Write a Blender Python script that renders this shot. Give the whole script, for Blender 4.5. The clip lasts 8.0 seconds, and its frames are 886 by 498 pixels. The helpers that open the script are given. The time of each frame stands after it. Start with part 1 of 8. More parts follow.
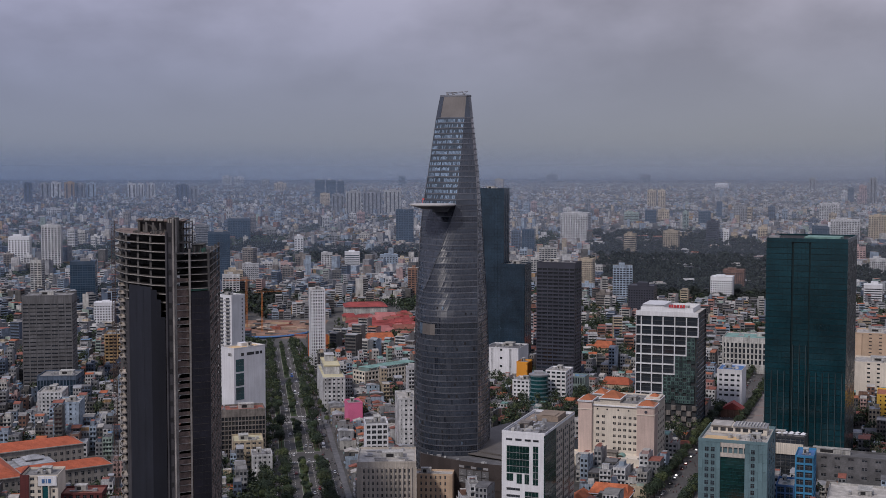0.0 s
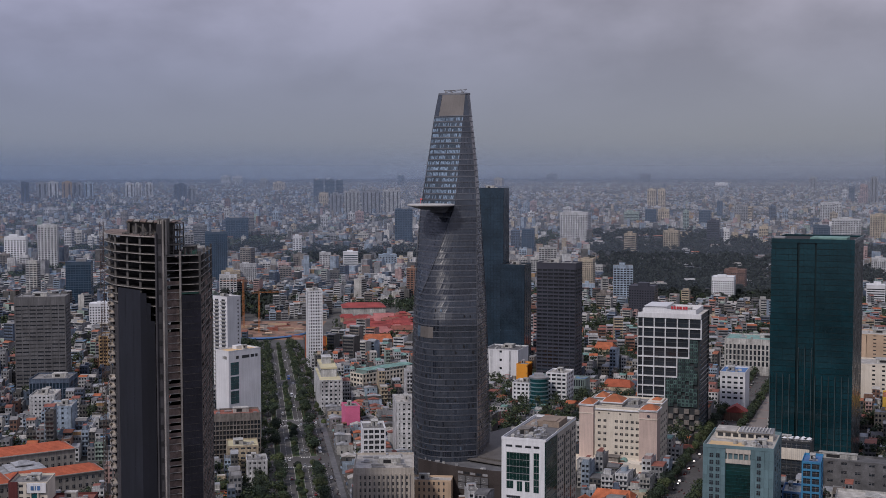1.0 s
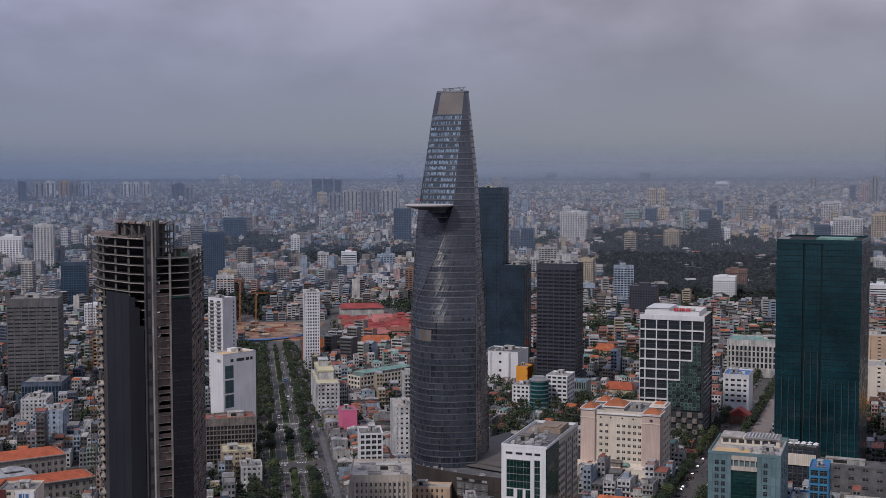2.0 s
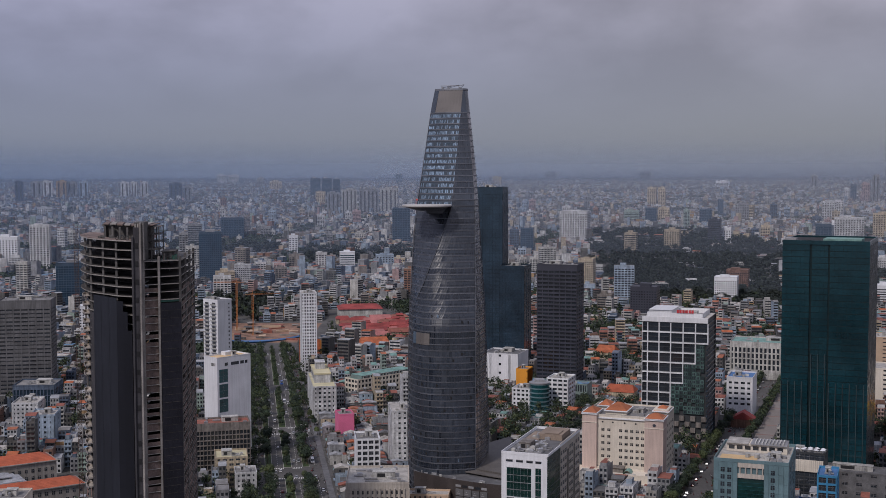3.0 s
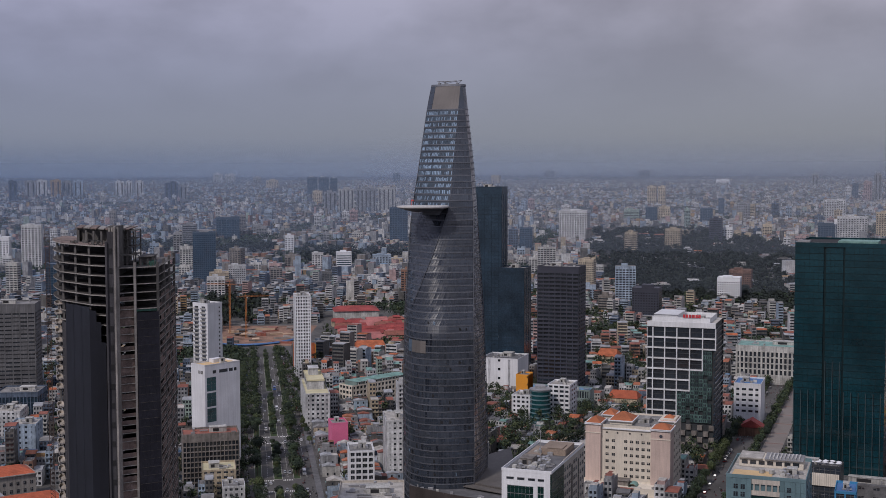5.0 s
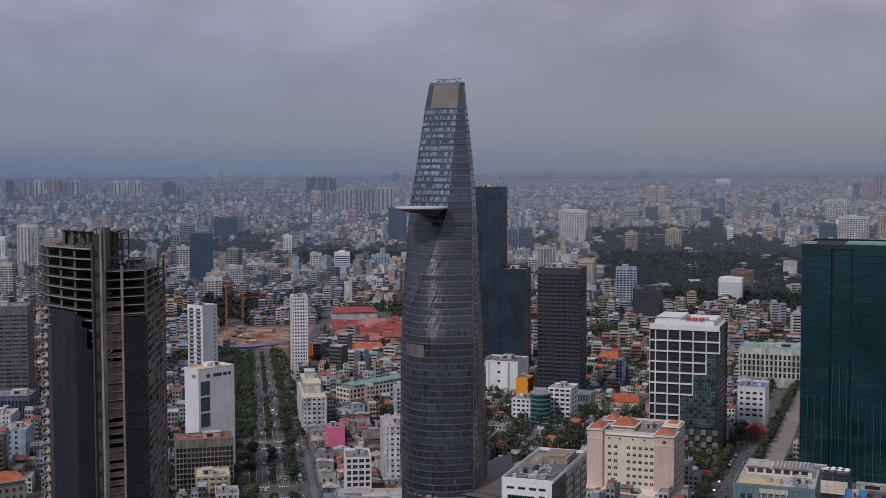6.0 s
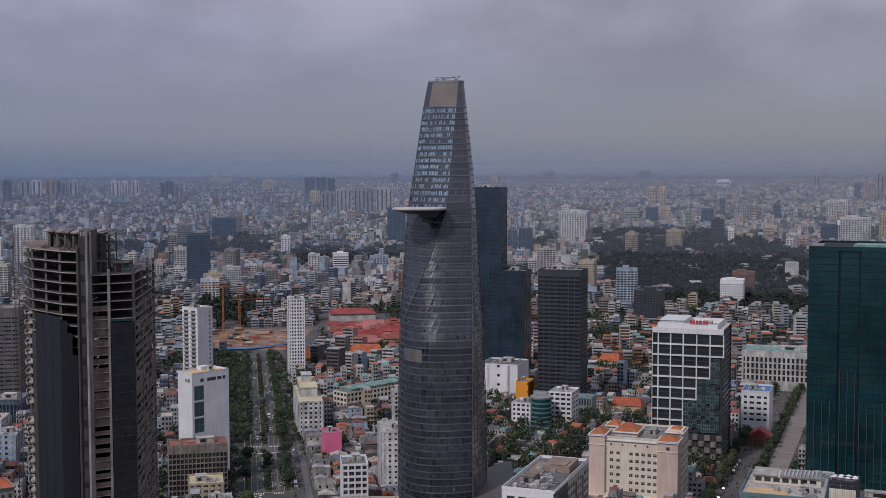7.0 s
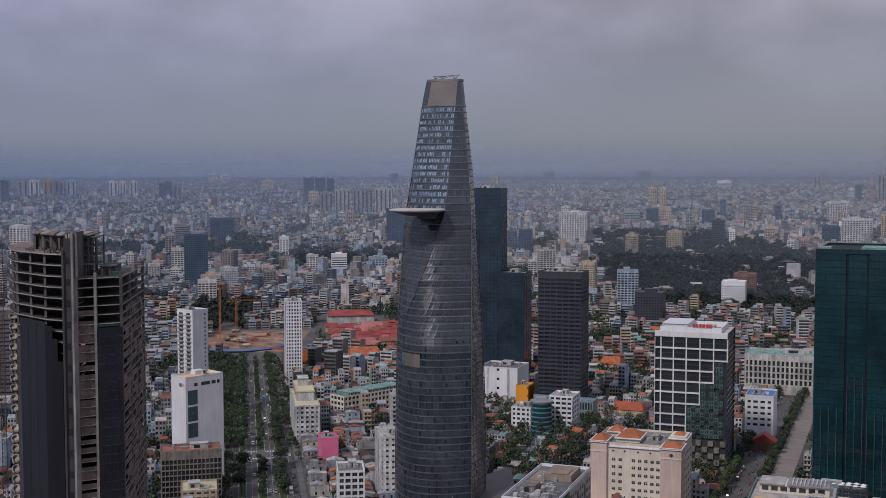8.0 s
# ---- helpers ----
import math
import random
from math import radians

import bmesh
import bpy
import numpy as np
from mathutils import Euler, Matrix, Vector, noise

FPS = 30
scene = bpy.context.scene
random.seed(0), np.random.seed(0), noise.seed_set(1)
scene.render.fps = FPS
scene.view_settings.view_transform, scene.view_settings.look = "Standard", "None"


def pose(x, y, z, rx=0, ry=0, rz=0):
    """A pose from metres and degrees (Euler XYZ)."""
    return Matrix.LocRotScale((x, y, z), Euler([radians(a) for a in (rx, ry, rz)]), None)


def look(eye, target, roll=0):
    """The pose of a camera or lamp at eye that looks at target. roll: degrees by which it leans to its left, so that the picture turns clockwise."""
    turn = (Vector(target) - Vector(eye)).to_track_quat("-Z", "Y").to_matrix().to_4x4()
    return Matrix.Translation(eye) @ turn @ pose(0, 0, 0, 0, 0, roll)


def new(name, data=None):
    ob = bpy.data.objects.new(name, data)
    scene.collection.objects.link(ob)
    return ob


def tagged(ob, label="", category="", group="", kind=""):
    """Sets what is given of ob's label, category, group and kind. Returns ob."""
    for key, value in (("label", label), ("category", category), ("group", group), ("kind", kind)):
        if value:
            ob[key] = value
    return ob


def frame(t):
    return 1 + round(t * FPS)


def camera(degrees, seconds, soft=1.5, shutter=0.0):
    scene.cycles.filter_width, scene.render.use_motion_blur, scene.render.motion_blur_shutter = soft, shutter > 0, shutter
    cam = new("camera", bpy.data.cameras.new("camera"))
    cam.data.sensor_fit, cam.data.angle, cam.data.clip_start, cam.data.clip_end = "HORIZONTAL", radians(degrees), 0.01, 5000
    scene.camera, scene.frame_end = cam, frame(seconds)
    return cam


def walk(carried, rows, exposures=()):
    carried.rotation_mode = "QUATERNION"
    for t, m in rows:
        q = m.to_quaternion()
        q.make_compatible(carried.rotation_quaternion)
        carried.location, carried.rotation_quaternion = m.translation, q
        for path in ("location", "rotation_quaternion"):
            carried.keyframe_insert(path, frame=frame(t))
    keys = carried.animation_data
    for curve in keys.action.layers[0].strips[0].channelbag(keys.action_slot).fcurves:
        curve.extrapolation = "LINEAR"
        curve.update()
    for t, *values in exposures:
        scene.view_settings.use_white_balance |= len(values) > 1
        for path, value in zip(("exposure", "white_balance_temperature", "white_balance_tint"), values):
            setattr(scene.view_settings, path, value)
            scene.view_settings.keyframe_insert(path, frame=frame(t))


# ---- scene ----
cam = camera(39.7, 8.0, 0.6)
PATH = [
    (0.0, (0.000, 0.000, 207.300), (0.000, 178.886, 196.187), 0.000),
    (1.0, (0.648, 16.441, 207.523), (0.740, 195.304, 196.299), -0.034),
    (2.0, (1.235, 33.530, 207.771), (1.433, 212.368, 196.426), -0.074),
    (3.0, (1.777, 51.005, 208.020), (2.089, 229.817, 196.555), -0.114),
    (4.0, (2.291, 68.600, 208.247), (2.717, 247.390, 196.677), -0.146),
    (5.0, (2.791, 86.051, 208.426), (3.329, 264.823, 196.779), -0.162),
    (6.0, (3.294, 103.095, 208.535), (3.934, 281.858, 196.852), -0.156),
    (7.0, (3.815, 119.468, 208.549), (4.541, 298.233, 196.883), -0.120),
    (8.0, (4.369, 134.903, 208.443), (5.162, 313.686, 196.862), -0.047),
]
walk(cam, [(t, look(eye, target, roll)) for t, eye, target, roll in PATH])

# ---- sky, sun ----
SUN_DIR = Vector((-0.45, -0.62, 0.78)).normalized()
world = bpy.data.worlds.new("sky")
scene.world = world
world.use_nodes = True
wn, wl = world.node_tree.nodes, world.node_tree.links
wn.clear()
w_out = wn.new("ShaderNodeOutputWorld")
w_bg = wn.new("ShaderNodeBackground")
w_sky = wn.new("ShaderNodeTexSky")
w_sky.sky_type = "NISHITA"
w_sky.sun_disc = False
w_sky.sun_elevation = math.asin(SUN_DIR.z)
w_sky.sun_rotation = math.atan2(SUN_DIR.x, SUN_DIR.y)
w_co = wn.new("ShaderNodeTexCoord")
w_sep = wn.new("ShaderNodeSeparateXYZ")
wl.new(w_co.outputs["Generated"], w_sep.inputs[0])
# cloud deck: grey haze low down, lighter cloud higher up
w_ramp = wn.new("ShaderNodeValToRGB")
w_ramp.color_ramp.interpolation = "B_SPLINE"
els = w_ramp.color_ramp.elements
els[0].position, els[0].color = 0.0, (0.222, 0.238, 0.282, 1)
els[1].position, els[1].color = 1.0, (0.45, 0.48, 0.64, 1)
for pos, col in ((0.02, (0.226, 0.243, 0.300)), (0.05, (0.244, 0.257, 0.336)), (0.095, (0.266, 0.264, 0.352)), (0.15, (0.355, 0.338, 0.430)), (0.4, (0.46, 0.45, 0.575))):
    e = els.new(pos)
    e.color = (*col, 1)
wl.new(w_sep.outputs["Z"], w_ramp.inputs[0])
w_map = wn.new("ShaderNodeMapping")
w_map.inputs["Scale"].default_value = (1.0, 1.0, 2.0)
w_map.inputs["Location"].default_value = (1.35, 0.3, 0.75)
wl.new(w_co.outputs["Generated"], w_map.inputs[0])
w_no = wn.new("ShaderNodeTexNoise")
w_no.inputs["Scale"].default_value = 6.0
w_no.inputs["Detail"].default_value = 5
w_no.inputs["Roughness"].default_value = 0.48
wl.new(w_map.outputs[0], w_no.inputs["Vector"])
w_amt = wn.new("ShaderNodeMapRange")
w_amt.inputs["From Min"].default_value = 0.38
w_amt.inputs["From Max"].default_value = 0.64
w_amt.inputs["To Min"].default_value = 0.80
w_amt.inputs["To Max"].default_value = 1.24
wl.new(w_no.outputs["Fac"], w_amt.inputs["Value"])
# cloud texture fades into the haze near the horizon
w_fade = wn.new("ShaderNodeMapRange")
w_fade.inputs["From Min"].default_value = 0.035
w_fade.inputs["From Max"].default_value = 0.115
wl.new(w_sep.outputs["Z"], w_fade.inputs["Value"])
w_tex = wn.new("ShaderNodeMix")
w_tex.data_type = "FLOAT"
w_tex.inputs[2].default_value = 1.0
wl.new(w_fade.outputs[0], w_tex.inputs[0])
wl.new(w_amt.outputs[0], w_tex.inputs[3])
w_mul = wn.new("ShaderNodeMix")
w_mul.data_type, w_mul.blend_type = "RGBA", "MULTIPLY"
w_mul.inputs[0].default_value = 1.0
wl.new(w_ramp.outputs[0], w_mul.inputs[6])
# the cloud is bluer to the west and warmer to the east
w_tint = wn.new("ShaderNodeValToRGB")
w_tint.color_ramp.elements[0].position, w_tint.color_ramp.elements[0].color = 0.1, (0.93, 0.97, 1.06, 1)
w_tint.color_ramp.elements[1].position, w_tint.color_ramp.elements[1].color = 0.8, (1.0, 0.985, 0.95, 1)
w_side = wn.new("ShaderNodeMapRange")
w_side.inputs["From Min"].default_value, w_side.inputs["From Max"].default_value = -0.4, 0.4
wl.new(w_sep.outputs["X"], w_side.inputs["Value"])
wl.new(w_side.outputs[0], w_tint.inputs[0])
w_cmb = wn.new("ShaderNodeVectorMath")
w_cmb.operation = "SCALE"
wl.new(w_tint.outputs[0], w_cmb.inputs[0])
wl.new(w_tex.outputs[0], w_cmb.inputs["Scale"])
wl.new(w_cmb.outputs[0], w_mul.inputs[7])
w_skys = wn.new("ShaderNodeMix")
w_skys.data_type, w_skys.blend_type = "RGBA", "MULTIPLY"
w_skys.inputs[0].default_value = 1.0
w_skys.inputs[7].default_value = (0.1, 0.1, 0.1, 1)
wl.new(w_sky.outputs[0], w_skys.inputs[6])
w_mix = wn.new("ShaderNodeMix")
w_mix.data_type = "RGBA"
w_mix.inputs[0].default_value = 0.93
wl.new(w_skys.outputs[2], w_mix.inputs[6])
wl.new(w_mul.outputs[2], w_mix.inputs[7])
wl.new(w_mix.outputs[2], w_bg.inputs["Color"])
w_bg.inputs["Strength"].default_value = 1.0
wl.new(w_bg.outputs[0], w_out.inputs[0])

sun = new("sun", bpy.data.lights.new("sun", "SUN"))
sun.data.energy = 2.1
sun.data.angle = radians(5)
sun.data.color = (1.0, 0.91, 0.875)
sun.matrix_world = look((-300, -400, 600), (Vector((-300, -400, 600)) - SUN_DIR))
scene.view_settings.exposure = -0.03

# ---- materials ----
def mat(name, col, rough=0.75, metal=0.0, var=0.25, big=0.08, fine=1.6, bump=0.0, spec=0.4, streak=0.0, rnd=0.12, streak_scale=(0.9, 0.9, 0.05)):
    """Procedural surface: a base colour varied at two scales, optional rain or reflection streaks, a tint of its own
    for each object.
    """
    m = bpy.data.materials.new(name)
    m.use_nodes = True
    n, l = m.node_tree.nodes, m.node_tree.links
    b = n["Principled BSDF"]
    b.inputs["Roughness"].default_value = rough
    b.inputs["Metallic"].default_value = metal
    b.inputs["Specular IOR Level"].default_value = spec
    geo = n.new("ShaderNodeNewGeometry")
    def noise_at(scale, detail=3.0, stretch=None):
        t = n.new("ShaderNodeTexNoise")
        t.inputs["Scale"].default_value = scale
        t.inputs["Detail"].default_value = detail
        if stretch:
            mp = n.new("ShaderNodeMapping")
            mp.inputs["Scale"].default_value = stretch
            l.new(geo.outputs["Position"], mp.inputs[0])
            l.new(mp.outputs[0], t.inputs["Vector"])
        else:
            l.new(geo.outputs["Position"], t.inputs["Vector"])
        return t
    def ranged(src, lo, hi, a=0.3, z=0.7):
        r = n.new("ShaderNodeMapRange")
        r.inputs["From Min"].default_value, r.inputs["From Max"].default_value = a, z
        r.inputs["To Min"].default_value, r.inputs["To Max"].default_value = lo, hi
        l.new(src, r.inputs["Value"])
        return r.outputs[0]
    def times(a, c):
        t = n.new("ShaderNodeMath")
        t.operation = "MULTIPLY"
        l.new(a, t.inputs[0])
        l.new(c, t.inputs[1])
        return t.outputs[0]
    fac = times(ranged(noise_at(big).outputs["Fac"], 1 - var, 1 + var), ranged(noise_at(fine).outputs["Fac"], 1 - var * 0.6, 1 + var * 0.6))
    if streak:
        fac = times(fac, ranged(noise_at(1.0, 4.0, streak_scale).outputs["Fac"], 1 - streak, 1 + streak * 0.3))
    info = n.new("ShaderNodeObjectInfo")
    fac = times(fac, ranged(info.outputs["Random"], 1 - rnd, 1 + rnd, 0.0, 1.0))
    mul = n.new("ShaderNodeVectorMath")
    mul.operation = "SCALE"
    mul.inputs[0].default_value = col[:3]
    l.new(fac, mul.inputs["Scale"])
    l.new(mul.outputs[0], b.inputs["Base Color"])
    if bump:
        bp = n.new("ShaderNodeBump")
        bp.inputs["Strength"].default_value = bump
        bp.inputs["Distance"].default_value = 0.3
        l.new(noise_at(fine * 1.5, 4.0).outputs["Fac"], bp.inputs["Height"])
        l.new(bp.outputs[0], b.inputs["Normal"])
    return m


def glass_mat(name, col, rough=0.12, spec=0.9, var=0.35, cell=(0.4, 0.4, 0.28), wave=0.08, metal=0.0):
    """Tinted facade glazing: dark, glossy, slightly uneven from pane to pane."""
    m = mat(name, col, rough, metal, var, 0.05, 0.7, 0.0, spec)
    n, l = m.node_tree.nodes, m.node_tree.links
    b = n["Principled BSDF"]
    geo = n.new("ShaderNodeNewGeometry")
    mp = n.new("ShaderNodeMapping")
    mp.inputs["Scale"].default_value = cell
    l.new(geo.outputs["Position"], mp.inputs[0])
    v = n.new("ShaderNodeTexVoronoi")
    v.inputs["Scale"].default_value = 1.0
    l.new(mp.outputs[0], v.inputs["Vector"])
    bp = n.new("ShaderNodeBump")
    bp.inputs["Strength"].default_value = wave
    bp.inputs["Distance"].default_value = 0.5
    t = n.new("ShaderNodeTexNoise")
    t.inputs["Scale"].default_value = 0.25
    l.new(geo.outputs["Position"], t.inputs["Vector"])
    l.new(t.outputs["Fac"], bp.inputs["Height"])
    l.new(bp.outputs[0], b.inputs["Normal"])
    r = n.new("ShaderNodeMapRange")
    r.inputs["To Min"].default_value, r.inputs["To Max"].default_value = rough * 0.6, rough * 1.8
    l.new(v.outputs["Color"], r.inputs["Value"])
    l.new(r.outputs[0], b.inputs["Roughness"])
    return m


M_ASPHALT = mat("asphalt", (0.078, 0.075, 0.073), 0.9, var=0.3, big=0.03, fine=0.5, bump=0.1)
M_GROUND = mat("city_ground", (0.075, 0.073, 0.07), 0.95, var=0.4, big=0.02, fine=0.25)
M_PAVING = mat("pale_stone_paving", (0.205, 0.182, 0.168), 0.85, var=0.15, big=0.05, fine=0.8)
M_PAVE_RED = mat("reddish_paving", (0.20, 0.13, 0.11), 0.85, var=0.2)
M_KERB = mat("concrete_kerb", (0.32, 0.31, 0.29), 0.9, var=0.2)
M_LINE = mat("road_paint", (0.6, 0.6, 0.57), 0.8, var=0.25, fine=2.0)
M_GRASS = mat("grass", (0.036, 0.058, 0.022), 0.95, var=0.35, big=0.1, fine=1.2)
M_LEAF = [mat("leaves_deep", (0.019, 0.033, 0.020), 0.75, var=0.4, big=0.15, fine=1.5, rnd=0.3),
          mat("leaves_mid", (0.029, 0.047, 0.023), 0.75, var=0.4, big=0.15, fine=1.5, rnd=0.3),
          mat("leaves_light", (0.058, 0.076, 0.030), 0.75, var=0.4, big=0.15, fine=1.5, rnd=0.3)]
M_BARK = mat("bark", (0.10, 0.075, 0.055), 0.95, var=0.3, fine=3)
WALL_COLS = [("white_plaster", (0.50, 0.505, 0.51)), ("off_white_plaster", (0.41, 0.405, 0.385)), ("cream_plaster", (0.44, 0.37, 0.27)),
             ("pale_blue_plaster", (0.28, 0.345, 0.42)), ("grey_plaster", (0.24, 0.245, 0.255)), ("warm_grey_render", (0.20, 0.18, 0.165)),
             ("pale_pink_plaster", (0.40, 0.28, 0.265)), ("ochre_plaster", (0.34, 0.23, 0.12)), ("bare_brick", (0.20, 0.115, 0.085)),
             ("pale_green_plaster", (0.27, 0.34, 0.30)), ("slate_blue_cladding", (0.09, 0.12, 0.17)), ("dark_stained_concrete", (0.10, 0.098, 0.095))]
M_WALL = [mat(n_, c_, 0.85, var=0.3, big=0.12, fine=0.7, streak=0.4) for n_, c_ in WALL_COLS]
ROOF_COLS = [("zinc_sheet", (0.30, 0.31, 0.33)), ("weathered_concrete_roof", (0.20, 0.195, 0.19)), ("rust_red_sheet", (0.24, 0.085, 0.06)),
             ("clay_tile", (0.36, 0.13, 0.07)), ("green_sheet", (0.17, 0.30, 0.27)), ("blue_sheet", (0.12, 0.23, 0.36)), ("pale_roof_slab", (0.40, 0.38, 0.35)),
             ("bitumen_roof", (0.12, 0.12, 0.125)), ("orange_tile", (0.40, 0.115, 0.048))]
M_ROOF = [mat(n_, c_, 0.75, var=0.25, big=0.2, fine=1.2, streak=0.25, streak_scale=(0.25, 0.25, 0.25)) for n_, c_ in ROOF_COLS]
M_WIN = glass_mat("dark_window_glass", (0.022, 0.027, 0.034), 0.15)
M_WIN_BLUE = glass_mat("blue_window_glass", (0.03, 0.06, 0.09), 0.12)
M_TANK = mat("stainless_water_tank", (0.5, 0.5, 0.5), 0.35, 0.8, var=0.1)
M_STEEL = mat("painted_steel", (0.30, 0.30, 0.31), 0.55, 0.3)
M_DARK = mat("dark_recess", (0.02, 0.02, 0.022), 0.9)
NW, NR = len(M_WALL), len(M_ROOF)
CITY_MATS = M_WALL + M_ROOF + [M_WIN, M_WIN_BLUE, M_TANK, M_DARK]
I_WIN, I_BLUE, I_TANK, I_DARK = NW + NR, NW + NR + 1, NW + NR + 2, NW + NR + 3


# ---- building blocks ----
class Geo:
    """Collects boxes, prisms and quads for one mesh; at() sets the local frame of what follows."""

    def __init__(self):
        self.v, self.f, self.m = [], [], []
        self.k = 0.0
        self.at()

    def skew(self, degrees):
        """Leans the side walls of what follows, for blocks on slanting plots."""
        self.k = math.tan(radians(degrees))
        return self

    def at(self, x=0.0, y=0.0, th=0.0, z=0.0):
        self.o = (x, y, z)
        self.c, self.s = math.cos(radians(th)), math.sin(radians(th))
        return self

    def pt(self, x, y, z):
        x += self.k * y
        self.v.append((self.o[0] + self.c * x - self.s * y, self.o[1] + self.s * x + self.c * y, self.o[2] + z))
        return len(self.v) - 1

    def quad(self, a, b, c, d, mi=0):
        k = [self.pt(*p) for p in (a, b, c, d)]
        self.f.append(k)
        self.m.append(mi)

    def tri(self, a, b, c, mi=0):
        self.f.append([self.pt(*p) for p in (a, b, c)])
        self.m.append(mi)

    def box(self, x0, x1, y0, y1, z0, z1, mi=0, bottom=True, top=None):
        k = [self.pt(x, y, z) for z in (z0, z1) for x, y in ((x0, y0), (x1, y0), (x1, y1), (x0, y1))]
        fs = [(0, 1, 5, 4), (1, 2, 6, 5), (2, 3, 7, 6), (3, 0, 4, 7)]
        self.f += [[k[i] for i in q] for q in fs]
        self.m += [mi] * 4
        self.f.append([k[4], k[5], k[6], k[7]])
        self.m.append(mi if top is None else top)
        if bottom:
            self.f.append([k[3], k[2], k[1], k[0]])
            self.m.append(mi)

    def prism(self, pts, z0, z1, mi=0, top=None, bottom=True):
        n = len(pts)
        lo = [self.pt(x, y, z0) for x, y in pts]
        hi = [self.pt(x, y, z1) for x, y in pts]
        for i in range(n):
            j = (i + 1) % n
            self.f.append([lo[i], lo[j], hi[j], hi[i]])
            self.m.append(mi)
        self.f.append(hi)
        self.m.append(mi if top is None else top)
        if bottom:
            self.f.append(lo[::-1])
            self.m.append(mi)

    def cyl(self, x, y, r, z0, z1, n=10, mi=0, r1=None):
        r1 = r if r1 is None else r1
        a = [2 * math.pi * i / n for i in range(n)]
        lo = [self.pt(x + r * math.cos(q), y + r * math.sin(q), z0) for q in a]
        hi = [self.pt(x + r1 * math.cos(q), y + r1 * math.sin(q), z1) for q in a]
        for i in range(n):
            j = (i + 1) % n
            self.f.append([lo[i], lo[j], hi[j], hi[i]])
            self.m.append(mi)
        self.f += [hi, lo[::-1]]
        self.m += [mi, mi]

    def ring(self, x0, x1, y0, y1, z0, z1, t, mi=0):
        """A low wall of thickness t round a rectangle."""
        self.box(x0, x1, y0, y0 + t, z0, z1, mi)
        self.box(x0, x1, y1 - t, y1, z0, z1, mi)
        self.box(x0, x0 + t, y0 + t, y1 - t, z0, z1, mi)
        self.box(x1 - t, x1, y0 + t, y1 - t, z0, z1, mi)

    def rod(self, a, b, r, mi=0):
        """A square bar from a to b."""
        a, b = Vector(a), Vector(b)
        d = (b - a).normalized()
        u = d.cross(Vector((0.13, 0.27, 0.95))).normalized() * r
        w = d.cross(u).normalized() * r
        k = [self.pt(*(p + q)) for p in (a, b) for q in (u, w, -u, -w)]
        for i in range(4):
            j = (i + 1) % 4
            self.f.append([k[i], k[j], k[4 + j], k[4 + i]])
            self.m.append(mi)
        self.f += [k[4:8], k[3::-1]]
        self.m += [mi, mi]

    def gable(self, x0, x1, y0, y1, z, h, mi=0, over=0.4, hip=0.0):
        """A pitched roof with its ridge along x; hip draws the ridge ends in."""
        x0, x1, y0, y1 = x0 - over, x1 + over, y0 - over, y1 + over
        ym = (y0 + y1) / 2
        k = [self.pt(*p) for p in ((x0, y0, z), (x1, y0, z), (x1, y1, z), (x0, y1, z), (x0 + hip, ym, z + h), (x1 - hip, ym, z + h))]
        for q in ((0, 1, 5, 4), (2, 3, 4, 5), (1, 2, 5), (3, 0, 4), (3, 2, 1, 0)):
            self.f.append([k[i] for i in q])
            self.m.append(mi)

    def mesh(self, name, mats):
        me = bpy.data.meshes.new(name)
        me.from_pydata(self.v, [], self.f)
        for m_ in mats:
            me.materials.append(m_)
        if len(mats) > 1:
            me.polygons.foreach_set("material_index", self.m)
        me.update()
        return me


def thing(name, label, category, x=0.0, y=0.0, z=0.0, th=0.0, group="", kind="", wide=1.0, deep=1.0):
    ob = new(name)
    ob.empty_display_size = 0.5
    ob.matrix_basis = pose(x, y, z, 0, 0, th) @ Matrix.Diagonal((wide, deep, 1, 1))
    return tagged(ob, label, category, group, kind)


def part(name, geo, material, parent, label=""):
    me = geo if isinstance(geo, bpy.types.Mesh) else geo.mesh(name, material if isinstance(material, list) else [material])
    ob = new(name, me)
    ob.parent = parent
    if label:
        ob["label"] = label
    return ob


def piece(name, me, parent, x, y, z, rz=0.0, rx=0.0):
    """One of many alike pieces that share a mesh."""
    ob = new(name, me)
    ob.parent = parent
    ob.matrix_basis = pose(x, y, z, rx, 0, rz)
    return ob

# ---- ground, roads, painted haze sheets ----
def sheet(name, material, label, pts, z, kind="structure"):
    g = Geo()
    g.f.append([g.pt(x, y, z) for x, y in pts])
    g.m.append(0)
    return tagged(new(name, g.mesh(name, [material])), label, name.split("_")[0], kind=kind)


def far_rise(x, y):
    """The distant city climbs gently towards the horizon."""
    r = min(math.hypot(x, y), 4700)
    return 180.0 * max(0.0, (r - 2300) / 2350) ** 1.25 if y > 0 else 0.0


def far_scale(x, y):
    """How much smaller things stand on the distant climb."""
    return 1.0 - far_rise(x, y) / 208.0


g = Geo()
cell = 4700 / 36
for i in range(-36, 36):
    for j in range(-5, 36):
        g.quad(*[(a * cell, b * cell, far_rise(a * cell, b * cell)) for a, b in ((i, j), (i + 1, j), (i + 1, j + 1), (i, j + 1))])
tagged(new("ground", g.mesh("ground", [M_GROUND])), "grey-brown city ground reaching the hazy horizon", "ground", kind="structure")
BLV = (-85.0, 752.4, 8.9)      # boulevard: origin and heading
STR = (147.0, 774.0, -20.9)    # street by the plaza


def local(frame_, u, v):
    a = radians(frame_[2])
    return frame_[0] + math.cos(a) * u - math.sin(a) * v, frame_[1] + math.sin(a) * u + math.cos(a) * v


